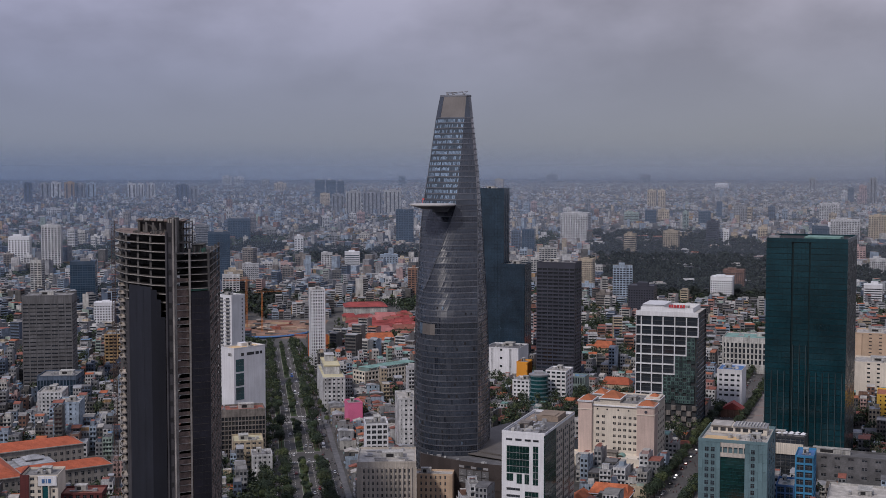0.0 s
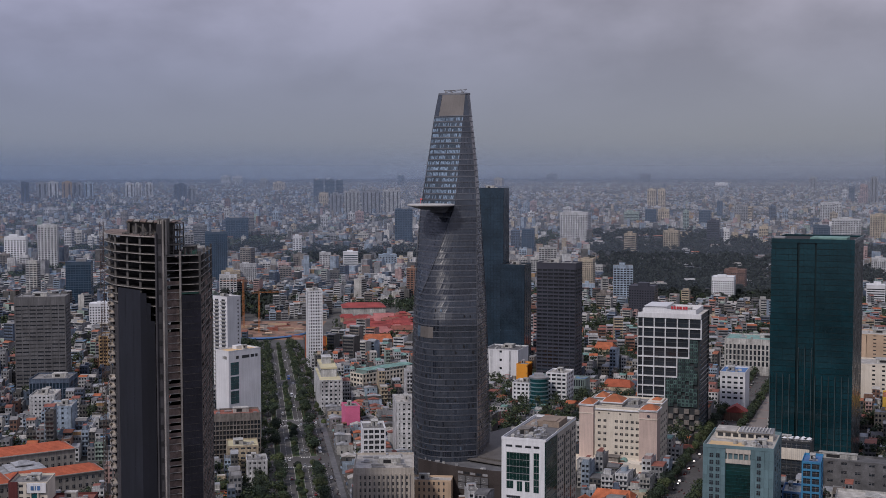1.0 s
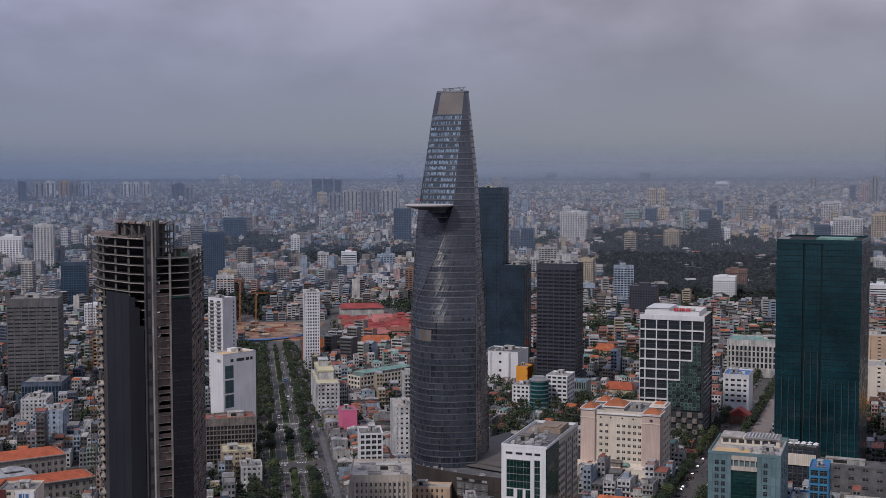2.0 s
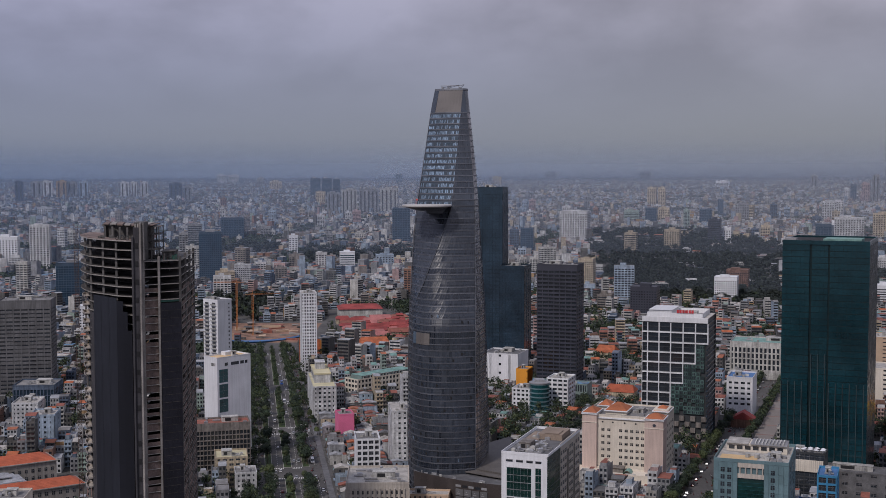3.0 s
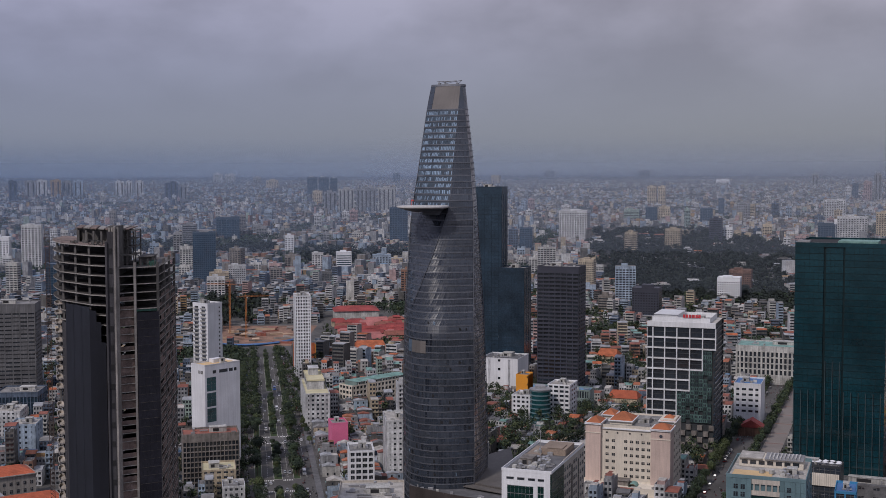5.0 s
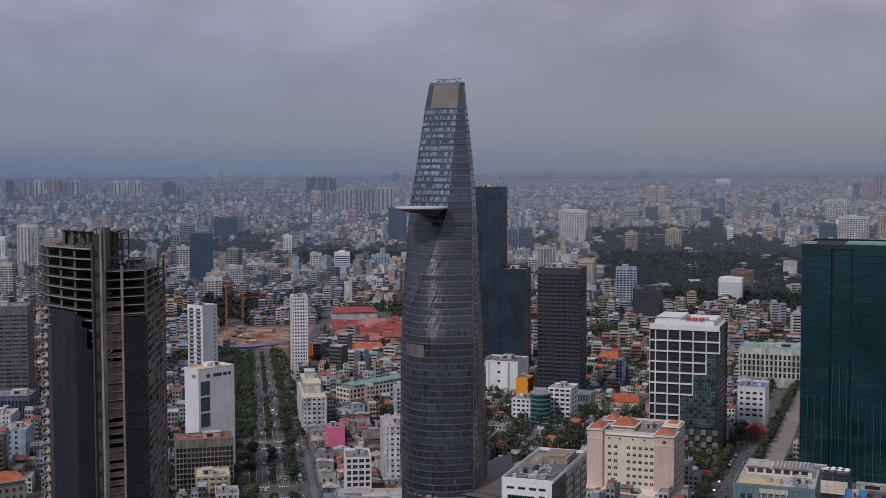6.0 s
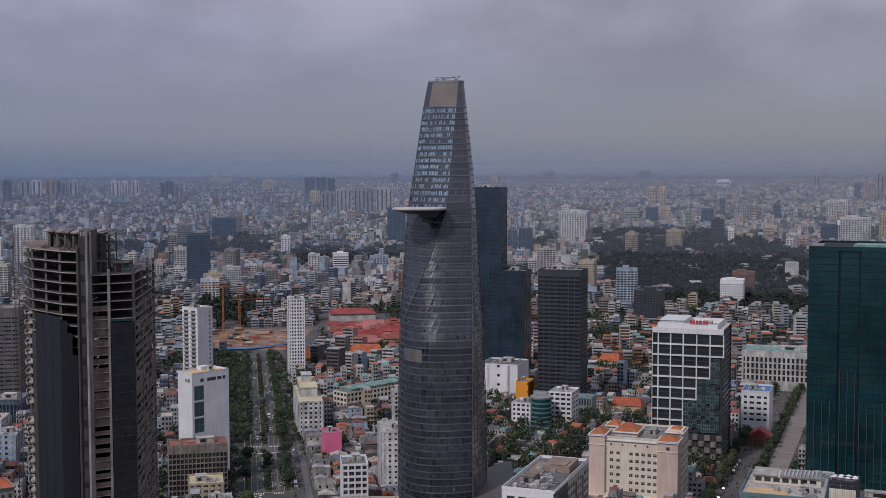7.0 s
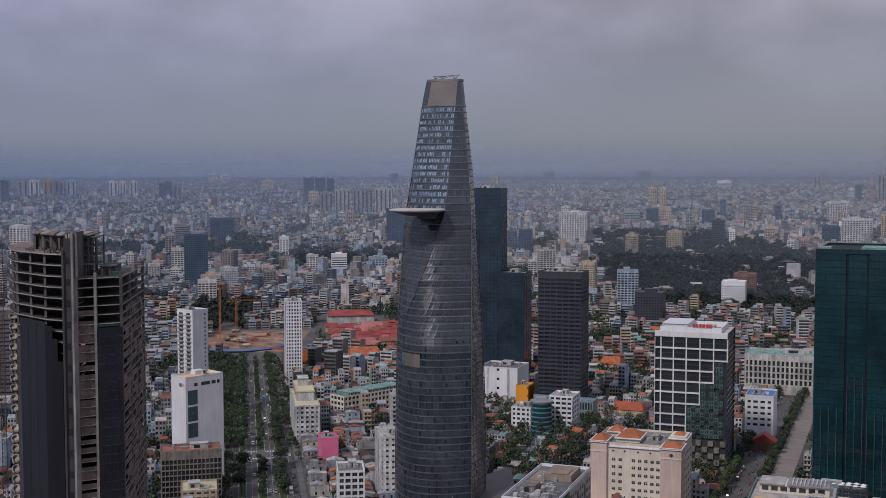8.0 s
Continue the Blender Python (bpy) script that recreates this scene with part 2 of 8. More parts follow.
def slab(name, material, label, frame_, u0, u1, v0, v1, z0, z1, category="road"):
    g = Geo().at(*frame_)
    g.box(u0, u1, v0, v1, z0, z1, bottom=False)
    return tagged(new(name, g.mesh(name, [material])), label, category, kind="structure")


slab("boulevard_road", M_ASPHALT, "dark grey asphalt boulevard with planted medians", BLV, -24, 26, -263, 736, -0.2, 0.02)
slab("street_road", M_ASPHALT, "dark asphalt street beside a pale plaza", STR, -9, 9, -238, 667, -0.2, 0.03)
slab("plaza_pavement", M_PAVING, "pale stone pedestrian plaza with reddish bands", STR, 13, 27, -95, 524, -0.2, 0.15, "pavement")
slab("cross_street_road", M_ASPHALT, "dark asphalt side street crossing the boulevard", BLV, -330, 36, 119, 147, -0.2, 0.016)
slab("far_cross_street_road", M_ASPHALT, "dark asphalt side street", BLV, -260, 60, 263, 282, -0.2, 0.012)
for k in range(16):
    slab("plaza_band_trim", M_PAVE_RED, "reddish paving band across the plaza", STR, 13.5, 26.5, -90 + 38 * k, -87 + 38 * k, 0.1, 0.155, "pavement")
# planted medians with kerbs, broken at the crossings
for u0, u1 in ((-13.5, -8.5), (-0.8, 5.2), (12.5, 17.5)):
    for v0, v1 in ((-263, 117), (150, 260), (286, 460), (484, 692)):
        slab("median_kerb", M_KERB, "raised median with a pale concrete kerb", BLV, u0, u1, v0, v1, -0.1, 0.17, "kerb")
        slab("median_grass", M_GRASS, "grass strip on a boulevard median", BLV, u0 + 0.35, u1 - 0.35, v0 + 0.35, v1 - 0.35, 0.0, 0.2, "grass")
slab("pavement_kerb", M_KERB, "concrete pavement along the boulevard", BLV, -28, -24, -263, 736, -0.1, 0.16, "pavement")
slab("pavement_kerb", M_ROOF[7], "grey paved footway along the boulevard", BLV, 26, 30, -263, 736, -0.1, 0.16, "pavement")
g = Geo().at(*BLV)
for v in (119, 148, 262, 284):
    for lane in ((-8.2, -1.2), (5.6, 12.2)):
        u = lane[0]
        while u < lane[1]:
            g.box(u, u + 0.55, v - 1.6, v + 1.6, 0.02, 0.034, bottom=False)
            u += 1.15
for u in (-4.7, 8.9, -18.5, 21.5):
    for k in range(160):
        if not 112 < -258 + k * 6 < 154:
            g.box(u - 0.09, u + 0.09, -258 + k * 6, -255 + k * 6, 0.02, 0.03, bottom=False)
tagged(new("road_markings", g.mesh("road_markings", [M_LINE])), "worn white lane dashes and zebra crossings", "road marking", kind="stuff")


def painted_haze_veil(radius, amount, top, west, east):
    """A translucent sheet across the city whose colour imitates haze, dense at the ground and gone higher up."""
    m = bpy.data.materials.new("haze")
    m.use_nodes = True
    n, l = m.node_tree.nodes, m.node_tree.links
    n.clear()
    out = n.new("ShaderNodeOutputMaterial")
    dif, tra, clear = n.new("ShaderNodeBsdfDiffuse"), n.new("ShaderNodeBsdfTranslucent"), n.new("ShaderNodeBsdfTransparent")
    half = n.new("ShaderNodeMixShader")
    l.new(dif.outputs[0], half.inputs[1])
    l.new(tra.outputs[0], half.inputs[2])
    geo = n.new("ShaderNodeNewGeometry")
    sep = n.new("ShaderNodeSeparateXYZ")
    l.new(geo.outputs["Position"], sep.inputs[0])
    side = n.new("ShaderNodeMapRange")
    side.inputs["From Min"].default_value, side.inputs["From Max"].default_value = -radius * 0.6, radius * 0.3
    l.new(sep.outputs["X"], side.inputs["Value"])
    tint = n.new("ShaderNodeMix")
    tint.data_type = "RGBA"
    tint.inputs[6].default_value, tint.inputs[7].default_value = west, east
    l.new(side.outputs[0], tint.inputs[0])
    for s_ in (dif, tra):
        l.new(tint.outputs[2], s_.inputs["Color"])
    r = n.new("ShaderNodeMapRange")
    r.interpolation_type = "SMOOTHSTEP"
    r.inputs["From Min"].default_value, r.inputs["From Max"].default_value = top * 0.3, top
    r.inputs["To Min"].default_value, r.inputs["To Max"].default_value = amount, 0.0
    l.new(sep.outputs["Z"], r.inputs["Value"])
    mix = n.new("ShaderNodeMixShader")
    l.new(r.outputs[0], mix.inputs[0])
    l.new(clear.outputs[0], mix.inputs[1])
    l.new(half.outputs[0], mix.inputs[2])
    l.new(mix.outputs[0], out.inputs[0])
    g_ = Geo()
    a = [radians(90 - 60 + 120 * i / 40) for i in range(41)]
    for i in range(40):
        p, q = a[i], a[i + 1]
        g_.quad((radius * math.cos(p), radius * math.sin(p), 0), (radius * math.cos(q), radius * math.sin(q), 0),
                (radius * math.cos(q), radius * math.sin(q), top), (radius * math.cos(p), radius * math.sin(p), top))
    return tagged(new("painted_haze_backdrop", g_.mesh("painted_haze_backdrop", [m])), "sheet painted as pale grey-blue haze over the distant city", "haze", kind="structure")


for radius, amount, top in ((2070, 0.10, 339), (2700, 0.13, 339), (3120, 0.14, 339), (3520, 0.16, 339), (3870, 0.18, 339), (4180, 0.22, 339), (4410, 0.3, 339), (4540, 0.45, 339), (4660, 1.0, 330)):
    k = 1.0 + 0.22 * max(0.0, radius - 3000) / 1660      # farther sheets are painted paler, as thicker haze would look
    painted_haze_veil(radius, amount, top, (0.315 * k, 0.440 * k, 0.640 * k, 1), (0.372 * k, 0.432 * k, 0.528 * k, 1))

# ---- framed buildings ----
KEEP_OUT = []    # footprints that the small houses leave free: origin x, y, heading, u0, u1, v0, v1


def keep_out(x, y, th, u0, u1, v0, v1):
    KEEP_OUT.append((x, y, math.cos(radians(th)), math.sin(radians(th)), u0, u1, v0, v1))


def is_free(x, y):
    for ox, oy, c, s, u0, u1, v0, v1 in KEEP_OUT:
        dx, dy = x - ox, y - oy
        if u0 < c * dx + s * dy < u1 and v0 < -s * dx + c * dy < v1:
            return False
    return True


def face_pose(face, w, d, skew):
    """Origin, heading and length of one face, walked from its left end to its right end."""
    k, c = math.tan(radians(skew)), math.cos(radians(skew))
    return {"f": (0, 0, 0, w), "b": (w + k * d, d, 180, w), "r": (w, 0, 90 - skew, d / c), "l": (k * d, d, -90 - skew, d / c)}[face]


def on_face(pose_, a, t=0.0):
    """The plan spot a metres along a face and t metres behind it, with the face's heading."""
    x, y, rz, _ = pose_
    c, s = math.cos(radians(rz)), math.sin(radians(rz))
    return x + c * a - s * t, y + s * a + c * t, rz


def roof_plant(parent, x0, x1, y0, y1, z, n, seed, wall=None, skew=0.0):
    """Lift house, air-conditioning boxes, tanks and ducts on a flat roof, each a part."""
    rnd = random.Random(seed)
    w, d = x1 - x0, y1 - y0
    g = Geo().skew(skew)
    pw, pd = w * rnd.uniform(0.25, 0.4), d * rnd.uniform(0.25, 0.4)
    px, py = x0 + w * rnd.uniform(0.15, 0.5), y0 + d * rnd.uniform(0.3, 0.55)
    g.box(px, px + pw, py, py + pd, z, z + 3.2)
    g.box(px - 0.2, px + pw + 0.2, py - 0.2, py + pd + 0.2, z + 3.2, z + 3.45)
    room = part("plant_room", g, wall or M_WALL[1], parent)
    g = Geo().skew(skew)
    g.box(px + pw * 0.2, px + pw * 0.55, py - 0.08, py + 0.02, z + 0.6, z + 2.6)
    part("louvre", g, M_DARK, room, "dark ventilation louvre")
    for k in range(n):
        g = Geo().skew(skew)
        x, y = rnd.uniform(x0 + 1, x1 - 3.5), rnd.uniform(y0 + 1, y1 - 3)
        kind = rnd.random()
        if kind < 0.5:
            a, b, c = rnd.uniform(1.4, 3.2), rnd.uniform(1.2, 2.2), rnd.uniform(1.0, 1.9)
            g.box(x, x + a, y, y + b, z, z + c)
            g.cyl(x + a / 2, y + b / 2, min(a, b) * 0.35, z + c, z + c + 0.15, 8)
            part("air_conditioner", g, M_STEEL if k % 2 else M_WALL[1], parent)
        elif kind < 0.75:
            g.cyl(x + 1, y + 1, 0.9, z + 0.4, z + 2.2, 10)
            g.cyl(x + 1, y + 1, 0.9, z + 2.2, z + 2.5, 10, r1=0.3)
            g.box(x + 0.3, x + 1.7, y + 0.3, y + 1.7, z, z + 0.4)
            part("water_tank", g, M_TANK, parent)
        else:
            a = rnd.uniform(4, 8)
            g.box(x, min(x + a, x1 - 0.6), y, y + 0.7, z + 0.3, z + 0.9)
            for q in range(3):
                g.box(x + 0.4 + q * a * 0.25, x + 0.6 + q * a * 0.25, y + 0.1, y + 0.6, z, z + 0.3)
            part("duct", g, M_STEEL, parent)


def window_mesh(pw, ph, glass, frame_=None, mull=1):
    """A framed pane, hung by its bottom centre."""
    q = Geo()
    q.box(-pw / 2, pw / 2, -0.03, 0.03, 0, ph)
    for k in range(1, mull + 1):
        c = -pw / 2 + pw * k / (mull + 1)
        q.box(c - 0.05, c + 0.05, -0.08, -0.03, 0, ph, 1)
    q.box(-pw / 2, pw / 2, -0.08, -0.03, ph * 0.62, ph * 0.62 + 0.08, 1)
    return q.mesh("window", [glass, frame_ or M_STEEL])


def shell(ob, w, d, h, wall, roof, skew=0.0, inset=0.4, parapet=1.1, solid="", z0=0.0):
    """Core, blank walls, roof slab and parapet of a block."""
    g = Geo().skew(skew)
    g.box(inset, w - inset, inset, d - inset, z0, h - 0.3)
    part("core", g, wall, ob)
    for face in solid:
        x, y, rz, size = face_pose(face, w, d, skew)
        g = Geo()
        g.box(0.02, size - 0.02, 0, inset + 0.01, z0, h)
        piece("wall", g.mesh("wall", [wall]), ob, x, y, 0, rz)
    g = Geo().skew(skew)
    g.box(inset * 0.5, w - inset * 0.5, inset * 0.5, d - inset * 0.5, h - 0.3, h - 0.02)
    part("roof", g, roof, ob)
    if parapet:
        g = Geo().skew(skew)
        g.ring(-0.05, w + 0.05, -0.05, d + 0.05, h - 0.1, h + parapet, 0.3)
        part("parapet", g, wall, ob)


def frame_face(ob, face, w, d, skew, wall, glass, base, top, floors, bays, pier, span, inset, pieces=True, skip=0.0, rnd=None, band=False):
    """Piers and spandrels standing proud of the core on one face, with a window in every opening."""
    fp = face_pose(face, w, d, skew)
    size = fp[3]
    fh, step = (top - base) / floors, size / bays
    g = Geo()
    g.box(0.03, size - 0.03, -0.12 if band else 0.05, inset + 0.01, 0, span)
    sp = g.mesh("spandrel", [wall])
    for k in range(floors):
        piece("spandrel", sp, ob, fp[0], fp[1], base + k * fh, fp[2])
    g = Geo()
    g.box(-pier / 2, pier / 2, 0, inset + 0.02, base, top)
    pm = g.mesh("pier", [wall])
    for b in range(bays + 1):
        a = min(max(b * step, pier / 2), size - pier / 2)
        x, y, rz = on_face(fp, a)
        piece("pier", pm, ob, x, y, 0, rz)
    pw, ph = step - pier, fh - span
    me = window_mesh(pw, ph, glass)
    joined = Geo()
    for k in range(floors):
        for b in range(bays):
            if rnd and rnd.random() < skip:
                continue
            if pieces:
                x, y, rz = on_face(fp, (b + 0.5) * step, inset - 0.1)
                piece("window", me, ob, x, y, base + k * fh + span, rz)
            else:
                joined.at(fp[0], fp[1], fp[2])
                joined.box(b * step + pier / 2, (b + 1) * step - pier / 2, inset - 0.12, inset - 0.04, base + k * fh + span, base + (k + 1) * fh)
    if joined.f:
        joined.at()
        tagged(part("window_panes", joined, glass, ob), kind="stuff")


def plain_band(ob, face, w, d, skew, wall, z0, z1, inset, name="wall"):
    x, y, rz, size = face_pose(face, w, d, skew)
    g = Geo()
    g.box(0.02, size - 0.02, 0, inset + 0.01, z0, z1)
    piece(name, g.mesh(name, [wall]), ob, x, y, 0, rz)


def grid_block(name, label, category, x, y, th, w, d, h, wall, glass, roof, fh=3.5, bays=(8, 6), pier=0.9, span=1.3, inset=0.4,
               faces="fr", skip=0.0, base=0.0, parapet=1.1, plant=6, seed=1, cap=0.0, pieces=True, band=False, group="", wide=1.0, deep=1.0):
    """A framed building: piers and spandrels stand proud of a core, a window in every opening."""
    rnd = random.Random(seed)
    skew, pieces = 0.0, pieces and y < 864
    ob = thing(name, label, category, x, y, 0, th, group, "", wide, deep)
    keep_out(x, y, th, -3, w * wide + 3, -3, d * deep + 3)
    shell(ob, w, d, h, wall, roof, skew, inset, parapet, "".join(f_ for f_ in "frbl" if f_ not in faces))
    n = max(1, int(round((h - base - cap) / fh)))
    for face in faces:
        if base:
            plain_band(ob, face, w, d, skew, wall, 0, base, inset)
        if cap:
            plain_band(ob, face, w, d, skew, wall, h - cap, h, inset)
        frame_face(ob, face, w, d, skew, wall, glass, base, h - cap, n, bays[0] if face in "fb" else bays[1], pier, span, inset, pieces, skip, rnd, band)
    if plant:
        roof_plant(ob, 1.5, w - 1.5, 1.5, d - 1.5, h - 0.02, plant, seed, skew=skew)
    return ob


def clad(name, col, rough=0.5, **kw):
    return mat(name, col, rough, **kw)


M_WHITE = mat("white_cladding", (0.66, 0.67, 0.69), 0.6, var=0.08, streak=0.12)
M_CREAM = mat("cream_render", (0.63, 0.575, 0.49), 0.8, var=0.1, streak=0.12)
M_PINK = mat("pale_pink_render", (0.54, 0.425, 0.375), 0.8, var=0.1, streak=0.15)
M_TEAL = mat("teal_panel", (0.115, 0.185, 0.205), 0.5, var=0.12, streak=0.1)
M_BROWN = mat("dark_brown_cladding", (0.041, 0.043, 0.058), 0.5, var=0.15)
M_BEIGE = mat("beige_stone", (0.44, 0.40, 0.35), 0.8, var=0.12, streak=0.25)
M_GREYC = mat("grey_concrete", (0.125, 0.125, 0.13), 0.85, var=0.2, streak=0.35)
M_CONC = mat("raw_concrete", (0.100, 0.095, 0.091), 0.9, var=0.3, big=0.15, fine=1.2, streak=0.4)
M_CONC_L = mat("pale_raw_concrete", (0.29, 0.27, 0.25), 0.9, var=0.25, big=0.15, streak=0.35)
M_GREEN_GLASS = glass_mat("dark_green_glass", (0.006, 0.028, 0.025), 0.10, 0.6)
M_TEAL_GLASS = glass_mat("teal_glass", (0.0058, 0.0290, 0.0377), 0.10, 0.5)
M_NAVY_GLASS = glass_mat("navy_glass", (0.019, 0.036, 0.055), 0.16, 0.6)
M_BLACK_GLASS = glass_mat("smoked_glass", (0.020, 0.026, 0.034), 0.12, 0.9)

M_MOSAIC = [mat("green_mosaic_panel", (0.075, 0.13, 0.12), 0.4, var=0.2, rnd=0.3), mat("dark_mosaic_panel", (0.032, 0.055, 0.053), 0.4, var=0.2, rnd=0.3)]
M_RED = mat("red_lettering", (0.45, 0.04, 0.05), 0.6)
M_TAN = mat("tan_roof_membrane", (0.52, 0.37, 0.20), 0.85, var=0.15)
M_ORANGE = M_ROOF[8]
M_HOTELROOF = mat("weathered_orange_tile", (0.37, 0.125, 0.055), 0.8, var=0.2)
M_ROOFBROWN = mat("brown_roof_screed", (0.21, 0.165, 0.13), 0.9, var=0.25)
M_TEALSTRIP = glass_mat("teal_strip_glass", (0.010, 0.060, 0.068), 0.12)


def bars(parent, name, material, x, y, z, rz, widths, gap, height):
    """Plain bars in place of lettering."""
    a = 0.0
    for w_ in widths:
        g = Geo()
        g.box(a, a + w_, -0.12, 0.0, 0, height)
        a += w_ + gap
        piece(name, g.mesh(name, [material]), parent, x, y, z, rz)


def grid_office():
    """White lattice over dark glazing that breaks off in steps into a green mosaic."""
    x, y, th, w, d, h, skew, wide, deep = 154.1, 974.9, -20.5, 46.2, 27.5, 97, 0, 1.067, 1.594
    ob = thing("office_block", "office block with a stepped white lattice over green mosaic panels", "office building", x, y, 0, th, wide=wide, deep=deep)
    keep_out(x, y, th, -3, w * wide + 3, -3, d * deep + 3)
    shell(ob, w, d, h, M_SPANDREL, M_ROOF[6], skew, 0.9, 0.0, "bl")
    plain_band(ob, "f", w, d, skew, M_WHITE, h - 3.2, h + 0.6, 0.9, "cornice")
    cols = [0.0, 4.0, 12.1, 20.3, 29.0, 37.6, 46.2]
    base, rows = 25.0, 9
    step = (h - 3.2 - base) / rows
    reach = (3, 3, 3, 4, 4, 5, 5, 6, 6)          # how many bays the lattice spans, from the bottom row up
    for k in range(rows):
        z = base + k * step
        g = Geo()
        g.box(0, cols[reach[k]] + 0.4, -0.15, 0.9, z - 0.5, z + 0.45)
        part("lattice_beam", g, M_WHITE, ob)
        for b in range(reach[k] + 1):
            g = Geo()
            g.box(cols[b] - (0.35 if b else 0), cols[b] + 0.38, -0.1, 0.88, z + 0.45, z + step - 0.5)
            part("lattice_post", g, M_WHITE, ob)
        for b in range(reach[k]):
            for half in (0, 1):
                g = Geo()
                za = z + 0.6 + half * (step - 1.2) / 2
                g.box(cols[b] + 0.45, cols[b + 1] - 0.45, 0.5, 0.62, za + 0.5, za + (step - 1.2) / 2)
                part("window", g, M_BLACK_GLASS, ob)
                g = Geo()
                g.box(cols[b] + 0.45, cols[b + 1] - 0.45, 0.42, 0.6, za, za + 0.5)
                part("transom", g, M_SPANDREL, ob)
    rnd = random.Random(9)
    cell, rise = 2.87, 2.9
    g = Geo()
    g.box(-cell / 2 + 0.06, cell / 2 - 0.06, -0.12, 0.12, 0.06, rise - 0.06)
    g.box(-0.9, -0.2, -0.16, -0.12, 0.5, rise - 0.7, 1)
    g.box(0.2, 0.9, -0.16, -0.12, 0.5, rise - 0.7, 1)
    tiles = [g.mesh("mosaic_panel", [m_, M_BLACK_GLASS]) for m_ in M_MOSAIC]
    z = base
    r = 0
    while z < h - 6:
        row = min(rows - 1, int((z + 1.4 - base) / step))
        a = cols[reach[row]] + 0.6
        c = 0
        while a + cell < w + 0.3 and reach[row] < 6:
            if rnd.random() > 0.06:
                piece("mosaic_panel", tiles[(r + c + (rnd.random() < 0.15)) % 2], ob, a + cell / 2, 0.25, z)
            a += cell
            c += 1
        z += rise
        r += 1
    # darker glazed flank with floor bands
    fp = face_pose("r", w, d, skew)
    g = Geo()
    g.box(0, fp[3], -0.05, 0.9, 0, 0.7)
    sp = g.mesh("flank_band", [M_NAVY_GLASS])
    for k in range(24):
        piece("flank_band", sp, ob, fp[0], fp[1], 4 + k * 3.85, fp[2])
    # chequered base
    for k in range(12):
        for j in range(5):
            if (k + j) % 2:
                g = Geo()
                g.box(k * 3.85, k * 3.85 + 3.4, -0.1, 0.9, 2 + j * 4.4, 5.6 + j * 4.4)
                part("base_panel", g, M_WALL[5], ob)
    g = Geo().skew(skew)
    g.ring(3, 42, 2, d - 2, h, h + 3.6, 0.3)
    part("roof_screen", g, M_WHITE, ob)
    g = Geo().skew(skew)
    g.box(4, 20, 4, d - 4, h, h + 5)
    g.box(3.6, 20.4, 3.6, d - 3.6, h + 5, h + 5.3)
    part("plant_room", g, M_WHITE, ob)
    bars(ob, "sign_bar", M_RED, 24, 1.7, h + 3.7, 0, (1.5, 1.6, 1.6, 2.0, 1.6, 1.6), 0.4, 2.3)
    roof_plant(ob, 22, 40, 5, d - 4, h, 6, 44, skew=skew)


M_SPANDREL = mat("dark_spandrel", (0.038, 0.042, 0.046), 0.5)
grid_office()


def tiled_hip(ob, x0, x1, y0, y1, z, h, material, skew=0.0, hip=None, label="orange clay tiled roof", trim=None):
    """A hipped roof with tile courses as shallow steps and a pale eaves moulding."""
    g = Geo().skew(skew)
    n, rings = 7, []
    m_ = min(x1 - x0, y1 - y0) / 2 if hip is None else hip
    for k in range(n):
        a, b = m_ * k / n, m_ * (k + 1) / n
        za, zb = z + h * k / n, z + h * (k + 1) / n
        for s_, zz in ((a, za + 0.06), (b, zb)):
            rings.append([g.pt(*p) for p in ((x0 + s_, y0 + s_, zz), (x1 - s_, y0 + s_, zz), (x1 - s_, y1 - s_, zz), (x0 + s_, y1 - s_, zz))])
    for lo, hi in zip(rings, rings[1:]):
        for i in range(4):
            j = (i + 1) % 4
            g.f.append([lo[i], lo[j], hi[j], hi[i]])
            g.m.append(0)
    roof_ = part("tiled_roof", g, material, ob, label)
    g = Geo().skew(skew)
    g.ring(x0 - 0.5, x1 + 0.5, y0 - 0.5, y1 + 0.5, z - 0.5, z + 0.1, 0.8)
    part("eaves_moulding", g, trim or M_WHITE, roof_)


